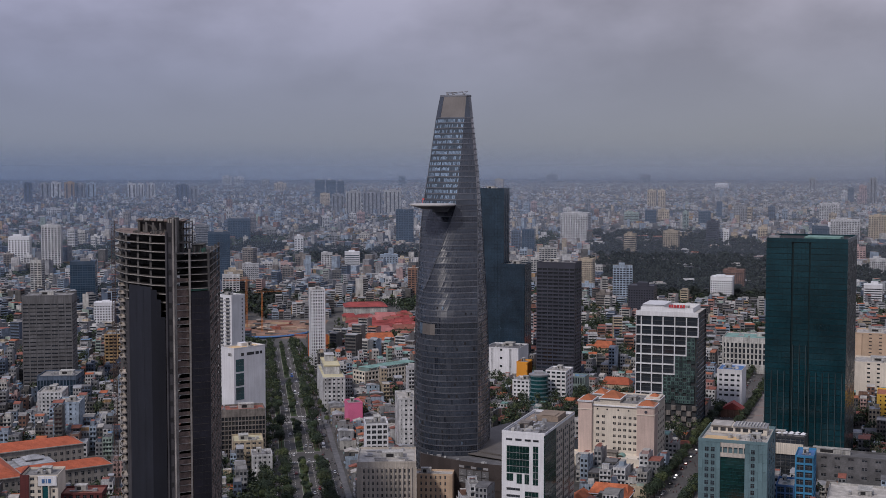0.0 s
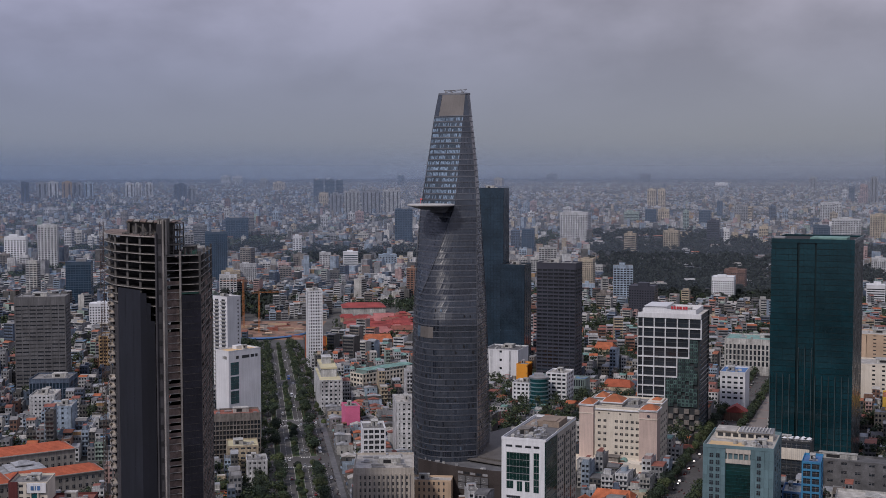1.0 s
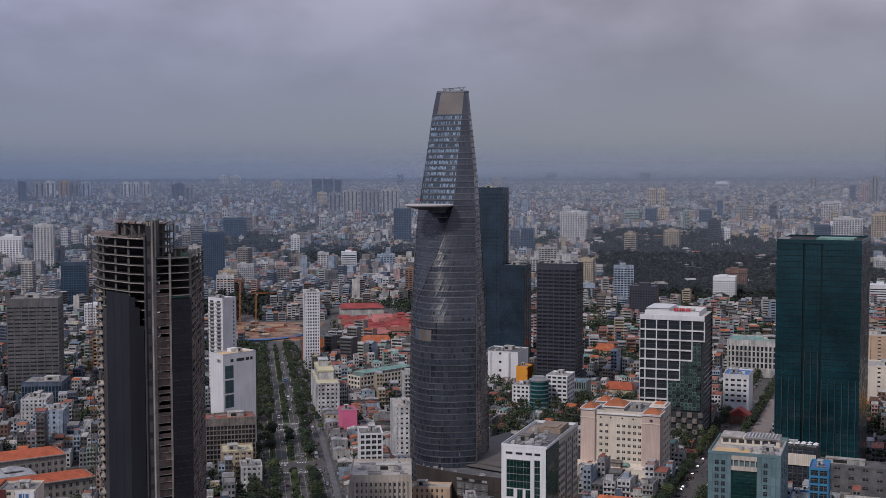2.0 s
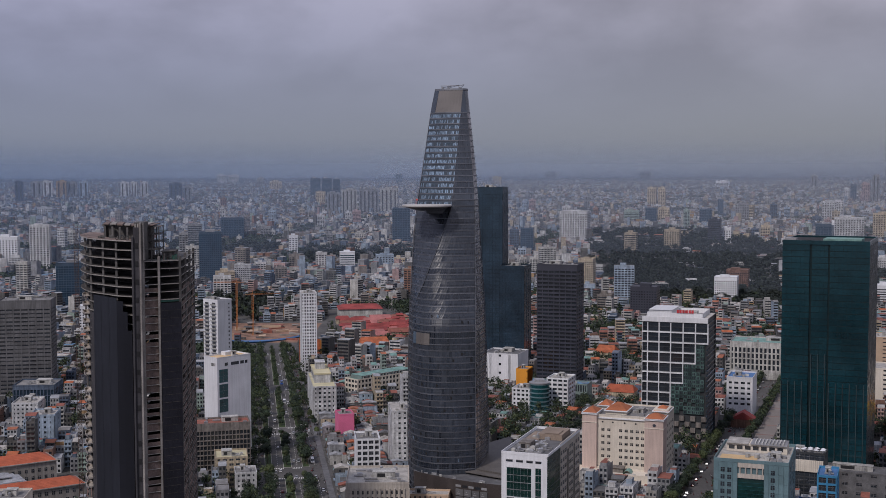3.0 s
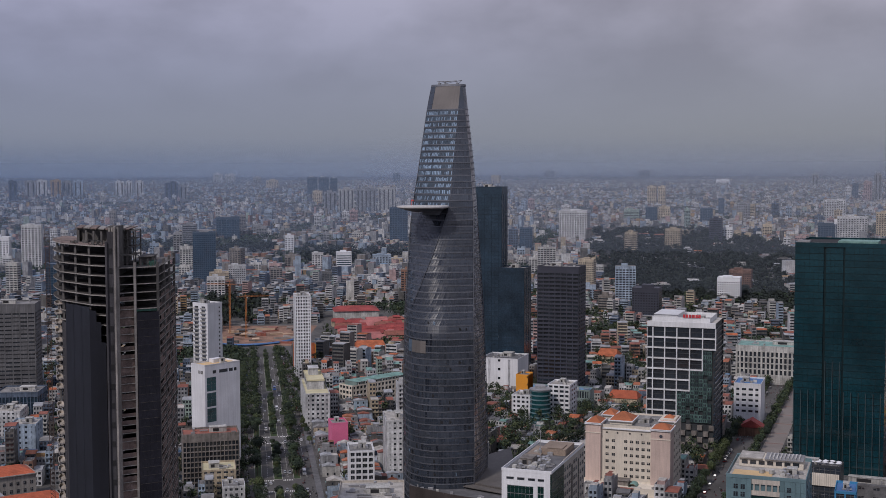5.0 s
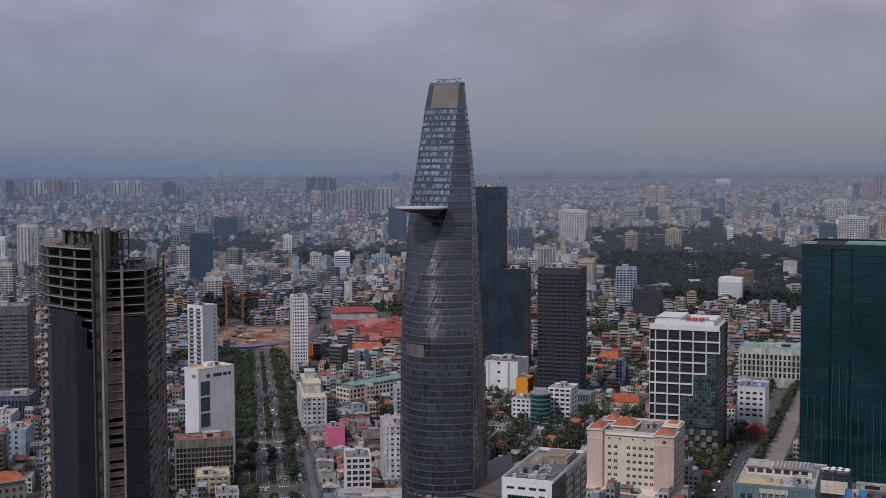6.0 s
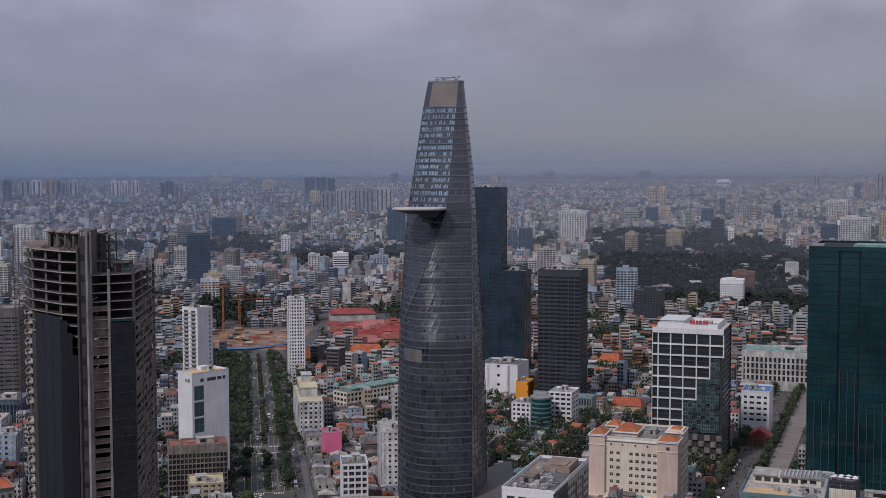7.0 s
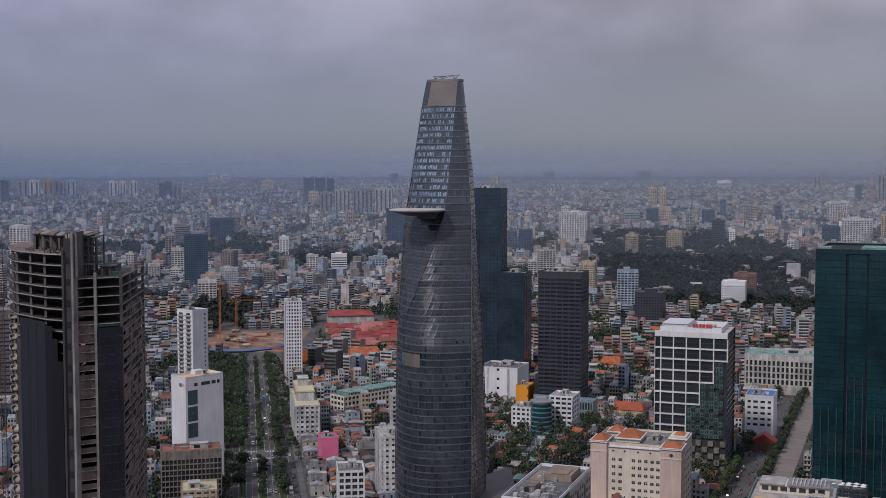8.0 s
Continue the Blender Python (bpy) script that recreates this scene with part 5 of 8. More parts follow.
    for k in range(11):
        g = BentGeo()
        x = 33.2 + 1.1 * k
        g.rod((x, 0.4, 169.4), (x + rnd.uniform(-0.5, 0.5), 0.4 + rnd.uniform(0, 3), 169.4 + rnd.uniform(1.2, 3.0)), 0.08)
        part("reinforcing_bar", g, M_SAFETY if k % 2 else M_MAST, ob)
    g = BentGeo()
    g.box(33, 40, 6, 14, 169.4, 172.6)
    g.box(32.4, 40.6, 5.4, 14.6, 172.6, 172.9)
    part("plant_room", g, M_CONC, ob)
    for k in range(7):
        g = BentGeo()
        x, y = rnd.uniform(34, 43), rnd.uniform(2, 9)
        g.box(x, x + rnd.uniform(0.8, 2.4), y, y + 1.4, 169.4, 169.4 + rnd.uniform(0.6, 1.9))
        part("rubble_heap", g, M_CONC if k % 2 else M_SAFETY, ob)
    # core above the roof
    g = BentGeo()
    g.box(6.0, 24.6, 8.5, 20, 160, 183.2)
    g.box(20.6, 24.6, 0.2, 8.5, 160, 186)
    g.box(5.4, 25.0, 8.0, 20.5, 183.2, 184.0)
    part("core", g, M_CONC, ob)
    for k in range(5):
        g = BentGeo()
        x = 6.4 + k * 3.4
        g.box(x, x + 0.9, 7.6, 8.5, 177.6, 183.2)
        part("column", g, M_CONC, ob)
    for k in range(5):
        g = BentGeo()
        z = 170.2 + k * 3.35
        g.box(24.8, 31.0, 8, 17, z - 0.3, z)
        part("floor_slab", g, [M_CONC], ob)
    for u in (26.5, 30.4):
        for v in (8.1, 16.4):
            g = BentGeo()
            g.box(u, u + 0.55, v, v + 0.55, 169.4, 183.6)
            part("column", g, M_CONC, ob)
    for k in range(7):
        g = BentGeo()
        g.box(6.0 + k * 3.2, 8.6 + k * 3.2, 7.2 + (k % 2), 21.2, 184.0, 184.35 + 0.15 * (k % 3))
        part("roof_sheet", g, M_CONC_L if k % 2 else M_BLOCKWORK, ob)
    for k in range(4):
        g = BentGeo()
        g.cyl(21.3 + k * 1.1, 0.0 if k % 2 else 0.4, 0.55, 170, 185.6, 10)
        part("pipe_shaft", g, M_CONC_L, ob)
    g = BentGeo()
    rim = wing(0.1)
    for k in range(len(rim) - 4):
        (xa, ya), (xb, yb) = rim[k], rim[k + 1]
        g.rod((xa, ya, top_l + 1.1), (xb, yb, top_l + 1.1), 0.07)
        g.rod((xa, ya, top_l), (xa, ya, top_l + 1.2), 0.07)
    part("roof_rail", g, M_CONC, ob)
    for k in range(9):
        g = BentGeo()
        x, y = rnd.uniform(0, 18), rnd.uniform(0.5, 7)
        g.box(x, x + rnd.uniform(0.5, 2.2), y, y + rnd.uniform(0.5, 1.6), top_l, top_l + rnd.uniform(0.5, 1.7))
        part("rubble_heap", g, M_CONC, ob)
    for k in range(3):
        # coils standing on the roof edge
        g = BentGeo()
        for q in range(12):
            a0, a1 = 2 * math.pi * q / 12, 2 * math.pi * (q + 1) / 12
            g.rod((13 + 2.2 * k + 0.95 * math.cos(a0), 1.5, top_l + 1 + 0.95 * math.sin(a0)), (13 + 2.2 * k + 0.95 * math.cos(a1), 1.5, top_l + 1 + 0.95 * math.sin(a1)), 0.16)
        part("cable_coil", g, M_DARK, ob)
    return ob


unfinished_tower()


def lattice_mast(name, label, x, y, th, height, width, material, jib=0.0, back=0.0, category="crane"):
    """A lattice mast; with a jib it is a tower crane."""
    ob = thing(name, label, category, x, y, 0, th)
    g = Geo()
    h = width / 2
    for sx in (-h, h):
        for sy in (-h, h):
            g.box(sx - 0.1, sx + 0.1, sy - 0.1, sy + 0.1, 0, height)
    z, k = 0.0, 0
    while z < height - width:
        for (ax, ay), (bx, by) in (((-h, -h), (h, -h)), ((h, -h), (h, h)), ((h, h), (-h, h)), ((-h, h), (-h, -h))):
            g.rod((ax, ay, z), (bx, by, z + width), 0.06)
        g.ring(-h, h, -h, h, z, z + 0.12, 0.1)
        z += width
        k += 1
    part("mast", g, material, ob)
    if jib:
        g = Geo()
        for a in (-0.6, 0.6):
            g.rod((-back, a, height), (jib, a, height), 0.12)
        g.rod((-back * 0.3, 0, height + 1.4), (jib, 0, height + 0.8), 0.12)
        q = -back
        while q < jib - 2:
            g.rod((q, -0.6, height), (q + 1.6, 0, height + 1.1), 0.06)
            g.rod((q + 1.6, 0, height + 1.1), (q + 3.2, 0.6, height), 0.06)
            q += 3.2
        part("jib", g, material, ob)
        g = Geo()
        g.rod((0, 0, height), (0, 0, height + 5.5), 0.2)
        g.rod((0, 0, height + 5.5), (jib * 0.7, 0, height + 0.9), 0.06)
        g.rod((0, 0, height + 5.5), (-back, 0, height + 0.3), 0.06)
        part("apex", g, material, ob)
        g = Geo()
        g.box(-back, -back + 2.4, -0.8, 0.8, height - 1.6, height + 0.4)
        part("counterweight", g, M_CONC, ob)
        g = Geo()
        g.box(0.8, 2.4, -0.7, 0.7, height - 1.9, height)
        part("cab", g, M_WALL[1], ob)
    return ob


M_CRANE = mat("orange_crane_paint", (0.42, 0.16, 0.05), 0.6)
lattice_mast("hoist_mast", "rusty lattice hoist mast standing beside the bare tower", -161.4, 599.4, 17, 184.0, 1.7, M_MAST, category="mast")
lattice_mast("tower_crane", "orange tower crane over a building site", -236, 1593, 20, 52, 1.8, M_CRANE, 36, 12)
lattice_mast("tower_crane", "orange tower crane over a building site", -262, 1629, 175, 64, 1.8, M_CRANE, 30, 12)


M_MULLION = mat("blue_grey_mullions", (0.050, 0.078, 0.115), 0.4, var=0.15)
M_MID_GLASS = glass_mat("blue_tower_glass", (0.018, 0.042, 0.072), 0.12)
M_FAR_BLUE = mat("slate_blue_tower_cladding", (0.030, 0.045, 0.075), 0.6, var=0.15)


def mid_tower(label, x, y, th, w, d, h, style, wall, glass, faces, seed, z=0.0):
    """A building in the middle distance: body, roof, plant and its rows of windows."""
    if style == "glass":
        wall = M_MULLION
    rnd = random.Random(seed * 7 + 1)
    ob = thing("office_tower" if style == "glass" else "apartment_building", label, "building", x, y, z, th)
    keep_out(x, y, th, -4, w + 4, -4, d + 4)
    g = Geo()
    g.box(0, w, 0, d, 0, h)
    part("wall", g, wall, ob)
    g = Geo()
    g.ring(-0.2, w + 0.2, -0.2, d + 0.2, h, h + 1.0, 0.4)
    part("parapet", g, wall, ob)
    g = Geo()
    a, b = w * rnd.uniform(0.15, 0.4), d * rnd.uniform(0.2, 0.4)
    g.box(a, a + w * 0.4, b, b + d * 0.4, h, h + rnd.uniform(3, 5.5))
    part("plant_room", g, wall if style != "glass" else M_STEEL, ob)
    fh = 3.5 if y < 2400 else 4.2
    n = int((h - 2) / fh)
    q = Geo()
    for face in faces:
        fx, fy, rz, size = face_pose(face, w, d, 0)
        q.at(fx, fy, rz)
        nb = max(3, int(size / (3.4 if y < 2400 else 5.5)))
        for k in range(n):
            zf = 1.5 + k * fh
            if style == "strip":
                break
            if style == "band":
                q.box(0.8, size - 0.8, -0.06, 0.04, zf, zf + fh * 0.45, 0, False)
            else:
                m_ = 0.10 if style == "glass" else 0.24
                for c in range(nb):
                    q.box(size * (c + m_) / nb, size * (c + 1 - m_) / nb, -0.06, 0.04, zf, zf + fh * (0.72 if style == "glass" else 0.5), 0, False)
        if style == "strip":
            ns = max(2, int(size / 11))
            for c in range(ns):
                a = size * (c + 0.35) / ns
                q.box(a, a + size / ns * 0.3, -0.3, 0.04, 2, h - 4, 0, False)
    q.at()
    tagged(part("window_rows", q, glass, ob), kind="stuff")




# ---- buildings with a look of their own ----
M_PODIUM = mat("dark_brown_metal_cladding", (0.060, 0.050, 0.047), 0.5, 0.2, var=0.2)
M_SHELL = mat("grey_shell_roof", (0.118, 0.108, 0.100), 0.6, 0.15, var=0.15, streak=0.2)
M_BOARD = mat("grey_sign_board", (0.13, 0.13, 0.135), 0.5, var=0.15)
M_BANK = mat("grey_stone", (0.26, 0.245, 0.225), 0.85, var=0.15, streak=0.3)
M_BANKROOF = mat("orange_clay_roof", (0.34, 0.085, 0.04), 0.8, var=0.2, big=0.15, fine=1.0)
M_REDROOF = mat("red_sheet_roof", (0.25, 0.045, 0.04), 0.75, var=0.35, big=0.06, fine=0.6)
M_PINKROOF = mat("faded_pink_roof", (0.33, 0.12, 0.11), 0.75, var=0.3)
M_EARTH = mat("excavated_earth", (0.22, 0.13, 0.09), 0.95, var=0.4, big=0.08, fine=0.7, bump=0.3)
M_HOARD = mat("blue_hoarding", (0.06, 0.14, 0.30), 0.7, var=0.2)
M_PINKWALL = mat("bright_pink_paint", (0.60, 0.14, 0.26), 0.8, var=0.1)
M_ORANGEWALL = mat("orange_paint", (0.62, 0.26, 0.03), 0.8, var=0.1)
M_CYAN = mat("cyan_cladding", (0.05, 0.22, 0.40), 0.5, var=0.2)
M_YELLOWWALL = mat("yellow_ochre_paint", (0.58, 0.36, 0.06), 0.8, var=0.12)
M_MAROON = mat("dark_red_render", (0.115, 0.030, 0.030), 0.8, var=0.2, streak=0.25)
M_TANWALL = mat("tan_render", (0.46, 0.34, 0.24), 0.85, var=0.12)


def podium():
    ob = thing("podium", "dark brown podium with a sweeping grey shell roof", "podium", 0, 0, 0)
    x0, x1, h = -15.5, 47.0, 26.5
    def front(f_):
        """The bowed street front, from its west end to its east end."""
        return -14.5 + 61.5 * f_, 780.0 - 46.0 * f_ + 9.0 * f_ * f_ - 4.0 * math.sin(math.pi * f_)
    edge = [front(k / 16) for k in range(17)]
    g = Geo()
    g.prism([(x0, 792)] + edge + [(x1, 846), (x0, 846)], 0, h)
    part("podium_wall", g, M_PODIUM, ob)
    g = Geo()
    g.prism([(x0 + 0.6, 793)] + [(x, y + 0.8) for x, y in edge[:-1]] + [(x1 - 0.6, edge[-1][1] + 0.8), (x1 - 0.6, 845), (x0 + 0.6, 845)], h, h + 0.12)
    part("podium_roof", g, M_ROOF[7], ob)
    for k in range(16):
        (xa, ya), (xb, yb) = edge[k], edge[k + 1]
        for z0, z1 in ((11.0, 18.6), (18.7, h + 1.0)):
            g = Geo()
            g.prism([(xa + 0.03, ya - 0.35), (xb - 0.03, yb - 0.35), (xb - 0.03, yb), (xa + 0.03, ya)], z0, z1)
            part("fascia_panel", g, M_PODIUM, ob)
    for k in range(4):
        for z0, z1 in ((14.0, 18.0), (18.5, 22.4)):
            f0, f1 = 0.40 + 0.075 * k, 0.47 + 0.075 * k
            (xa, ya), (xb, yb) = front(f0), front(f1)
            g = Geo()
            g.prism([(xa, ya - 0.9), (xb, yb - 0.9), (xb, yb - 0.4), (xa, ya - 0.4)], z0, z1)
            board = part("billboard_panel", g, M_BOARD, ob)
            g = Geo()
            for q in range(2):
                fa, fb = 0.18 + 0.1 * q, 0.62 - 0.15 * q
                pa, pb = (xa + (xb - xa) * fa, ya + (yb - ya) * fa), (xa + (xb - xa) * fb, ya + (yb - ya) * fb)
                g.prism([(pa[0], pa[1] - 0.96), (pb[0], pb[1] - 0.96), (pb[0], pb[1] - 0.9), (pa[0], pa[1] - 0.9)], z0 + 1.0 + q * 1.1, z0 + 1.6 + q * 1.1)
            part("sign_bar", g, M_STEEL, board)
    for k in range(5):
        f0, f1 = 0.40 + 0.06 * k, 0.45 + 0.06 * k
        (xa, ya), (xb, yb) = front(f0), front(f1)
        g = Geo()
        g.prism([(xa, ya - 0.45), (xb, yb - 0.45), (xb, yb - 0.3), (xa, ya - 0.3)], 23.4, 24.8)
        part("ribbon_window", g, M_WIN if k % 2 else M_STEEL, ob)
    # shell roof: swept up from the roof edge towards the tower's flank
    def shell_at(u, v, drop=0.0):
        x = 8.5 + 39 * u
        y = 790 - 38 * u + 7 * u * u + (7 + 83 * u ** 0.7) * v
        z = 29.0 + 4.2 * (u ** 0.6) * v ** 1.3 + 0.8 * u * (1 - v) - 1.6 * math.sin(math.pi * u) * v * (1 - v)
        return x, y, z - drop
    g = Geo()
    n = 18
    top = [[g.pt(*shell_at(i / n, j / n)) for j in range(n + 1)] for i in range(n + 1)]
    low = [[g.pt(*shell_at(i / n, j / n, 0.8)) for j in range(n + 1)] for i in range(n + 1)]
    for i in range(n):
        for j in range(n):
            g.f.append([top[i][j], top[i + 1][j], top[i + 1][j + 1], top[i][j + 1]])
            g.f.append([low[i][j + 1], low[i + 1][j + 1], low[i + 1][j], low[i][j]])
        g.f.append([low[i][0], low[i + 1][0], top[i + 1][0], top[i][0]])
        g.f.append([low[n][i], low[n][i + 1], top[n][i + 1], top[n][i]])
        g.f.append([low[i + 1][n], low[i][n], top[i][n], top[i + 1][n]])
    g.m = [0] * len(g.f)
    part("shell_roof", g, M_SHELL, ob)
    g = Geo()
    for i in range(n):
        a, b = shell_at(i / n, 0, 0.4), shell_at((i + 1) / n, 0, 0.4)
        f0, f1 = i / n, (i + 1) / n
        g.quad((a[0] - 9 + 8 * f0, a[1] - 4.5 * f0 - 0.8, 28.2), (b[0] - 9 + 8 * f1, b[1] - 4.5 * f1 - 0.8, 28.2), (b[0], b[1] + 1.5, 28.6), (a[0], a[1] + 1.5, 28.6))
        g.quad((a[0] - 9 + 8 * f0, a[1] - 4.5 * f0 - 0.8, 27.7), (b[0] - 9 + 8 * f1, b[1] - 4.5 * f1 - 0.8, 27.7), (b[0] - 9 + 8 * f1, b[1] - 4.5 * f1 - 0.8, 28.2), (a[0] - 9 + 8 * f0, a[1] - 4.5 * f0 - 0.8, 28.2))
    part("skirt_roof", g, M_SHELL, ob)
    rnd = random.Random(3)
    for k in range(12):
        g = Geo()
        x, y = front(rnd.uniform(0.04, 0.9))
        y += rnd.uniform(1.2, 3.5)
        g.box(x, x + rnd.uniform(0.8, 2.4), y, y + rnd.uniform(0.8, 1.6), h, h + rnd.uniform(0.6, 1.6))
        part("roof_vent", g, M_WALL[1] if k % 4 == 0 else M_STEEL, ob)


podium()


def courtyard_bank():
    x, y, th = -274.0, 741.6, 33
    ob = thing("bank_building", "grey stone bank with columns and orange tiled roofs round a court", "bank", x, y, 0, th, wide=1.1, deep=1.75)
    def wing(x0, x1, y0, y1, h, rise):
        g = Geo()
        g.box(x0, x1, y0, y1, 0, h)
        part("wall", g, M_BANK, ob)
        tiled_hip(ob, x0, x1, y0, y1, h + 0.6, rise, M_BANKROOF, trim=M_BANK)
    wing(0, 15, 0, 58, 19, 4.5)
    wing(15.5, 70, 44, 58, 18, 4.0)
    wing(15.5, 70, 8, 20, 16, 3.5)
    g = Geo()
    g.box(20, 46, 23, 41, 0, 13)
    part("court_hall", g, M_BANK, ob)
    for k in range(3):
        tiled_hip(ob, 20 + 4 * k, 46 - 4 * k, 23 + 3 * k, 41 - 3 * k, 13.4 + 2.2 * k, 2.0, M_ROOF[0], label="grey stepped skylight roof", trim=M_ROOF[0])
    win = window_mesh(1.5, 2.2, M_WIN)
    g = Geo()
    g.cyl(0, 0, 0.65, 0, 11, 10, r1=0.55)
    g.box(-0.9, 0.9, -0.9, 0.9, 11, 11.8)
    g.box(-0.9, 0.9, -0.9, 0.9, -0.8, 0)
    col = g.mesh("column", [M_BANK])
    for k in range(17):
        a = 2.0 + k * 3.3
        piece("window", win, ob, -0.04, a, 14.6, -90)
        piece("window", win, ob, -0.04, a, 9.0, -90)
        piece("window", win, ob, -0.04, a, 3.6, -90)
        if 1 < k < 16:
            piece("column", col, ob, -1.4, a + 1.65, 1.0)
    for k in range(4):
        for z in (3.6, 9.0, 14.4):
            piece("window", win, ob, 2.4 + k * 3.4, -0.04, z)
    for k in range(14):
        for z in (2.6, 7.4, 12.2):
            piece("window", win, ob, 18 + k * 3.8, 7.96, z)
            piece("window", win, ob, 18 + k * 3.8, 43.96, z)
    g = Geo()
    g.box(-2.6, 0.2, 2, 56, 12.8, 13.8)
    g.box(-2.6, 0.2, 2, 56, 0, 0.25)
    part("entablature", g, M_BANK, ob)


courtyard_bank()


def villa():
    ob = thing("villa", "ochre villa with steep orange tiled roofs and white trim", "house", 88, 745.2, 0, -20.5, deep=1.5)
    for x0, x1, y0, y1, h in ((0, 24, 6, 18, 8.5), (6, 14, -8, 6, 7.5), (17, 25, 2, 14, 8.0), (-10, 2, -4, 8, 6.5)):
        g = Geo()
        g.box(x0, x1, y0, y1, 0, h)
        part("wall", g, M_WALL[7], ob)
        if x1 - x0 > y1 - y0:
            g = Geo()
            g.gable(x0, x1, y0, y1, h, 5.0, 0, 0.7, 2.5)
        else:
            g = Geo().at(x1, y0, 90)
            g.gable(0, y1 - y0, 0, x1 - x0, h, 4.6, 0, 0.7, 2.0)
            g.at()
        part("tiled_roof", g, M_ORANGE, ob, "orange tiled roof")
        g = Geo()
        g.ring(x0 - 0.8, x1 + 0.8, y0 - 0.8, y1 + 0.8, h - 0.35, h + 0.12, 0.5)
        part("eaves_moulding", g, M_WHITE, ob)
        for k in range(3):
            g = Geo()
            g.box(x0 + 1.5 + k * (x1 - x0 - 4) / 2, x0 + 2.7 + k * (x1 - x0 - 4) / 2, y0 - 0.06, y0 + 0.02, 3.5, 6)
            part("window", g, M_WIN, ob)


villa()


def market():
    ob = thing("market_hall", "market halls under long faded red sheet roofs", "market", -116, 1515.6, 0, 8, deep=1.75)
    keep_out(-116, 1515.6, 8, -4, 98, -4, 360)
    rnd = random.Random(2)
    for k in range(8):
        v = 4 + k * 15.0
        u = 2 + rnd.uniform(0, 5)
        while u < 86:
            ln = rnd.uniform(18, 34)
            dp = rnd.uniform(9.5, 13)
            hh = rnd.uniform(5.5, 8.5)
            g = Geo()
            g.box(u, u + ln, v, v + dp, 0, hh)
            part("wall", g, M_WALL[2] if k % 2 else M_WALL[5], ob)
            g = Geo()
            g.gable(u, u + ln, v, v + dp, hh, rnd.uniform(2.6, 4.6), 0, 0.6, rnd.choice((0, 3, 5)))
            part("sheet_roof", g, rnd.choice((M_REDROOF, M_REDROOF, M_REDROOF, M_ROOF[2], M_PINKROOF)), ob)
            if rnd.random() < 0.6:
                g = Geo()
                g.gable(u + ln * 0.3, u + ln * 0.7, v + 2, v + dp - 2, hh + 2.2, 2.4, 0, 0.3, 1)
                part("ridge_vent", g, M_REDROOF, ob)
            u += ln + rnd.uniform(0.5, 4)
    g = Geo()
    g.box(10, 72, 150, 176, 0, 12)
    part("wall", g, M_WALL[1], ob)
    g = Geo()
    g.gable(10, 72, 150, 176, 12, 5.5, 0, 1.0, 8)
    part("sheet_roof", g, M_REDROOF, ob)
    g = Geo()
    g.box(6, 12, -2, 4, 0, 17)
    part("clock_tower", g, M_WALL[2], ob)
    tiled_hip(ob, 5.6, 12.4, -2.4, 4.4, 17.2, 3, M_BANKROOF)
    for k in range(40):
        g = Geo()
        u = -2 + k * 2.4
        g.box(u, u + 1.9, -6.5, -3.5, 2.7, 3.2)
        g.box(u + 0.8, u + 1.0, -5.2, -5.0, 0, 2.7)
        part("stall_awning", g, M_WALL[0] if k % 3 else M_ROOF[2], ob)


market()


def building_site():
    ob = thing("building_site", "excavated building site with brown earth and concrete walls behind blue hoarding", "building site", -231, 1620, 0, deep=1.75)
    rnd = random.Random(6)
    g = Geo()
    n = 22
    for i in range(n):
        for j in range(n):
            q = []
            for a, b in ((i, j), (i + 1, j), (i + 1, j + 1), (i, j + 1)):
                x, y = -60 + 130 * a / n, -52 + 108 * b / n
                edge = min(a, n - a, b, n - b)
                q.append((x, y, 0.05 if edge == 0 else 0.4 + 3.2 * max(0, noise.noise(Vector((x * 0.05, y * 0.05, 0.5)))) * min(1, edge / 2)))
            g.quad(*q)
    part("earth", g, M_EARTH, ob)
    for k in range(26):
        g = Geo().at(rnd.uniform(-48, 56), rnd.uniform(-42, 46), rnd.uniform(-30, 40))
        if k % 3:
            g.box(0, rnd.uniform(10, 26), 0, rnd.uniform(0.8, 2.0), 0, rnd.uniform(2.0, 4.6))
        else:
            g.box(0, rnd.uniform(6, 14), 0, rnd.uniform(5, 10), 2.5, 3.4)
            g.box(1, 5, 1, 4, 0, 2.5)
        g.at()
        part("retaining_wall", g, (M_CONC_L, M_TANWALL, M_CONC, M_ROOF[2])[k % 4], ob)
    for k in range(34):
        a = radians(200 + 150 * k / 34)
        b = radians(200 + 150 * (k + 1) / 34)
        g = Geo()
        g.rod((66 * math.cos(a), 4 + 58 * math.sin(a), 1.6), (66 * math.cos(b), 4 + 58 * math.sin(b), 1.6), 1.6)
        part("hoarding_panel", g, M_HOARD, ob)


building_site()

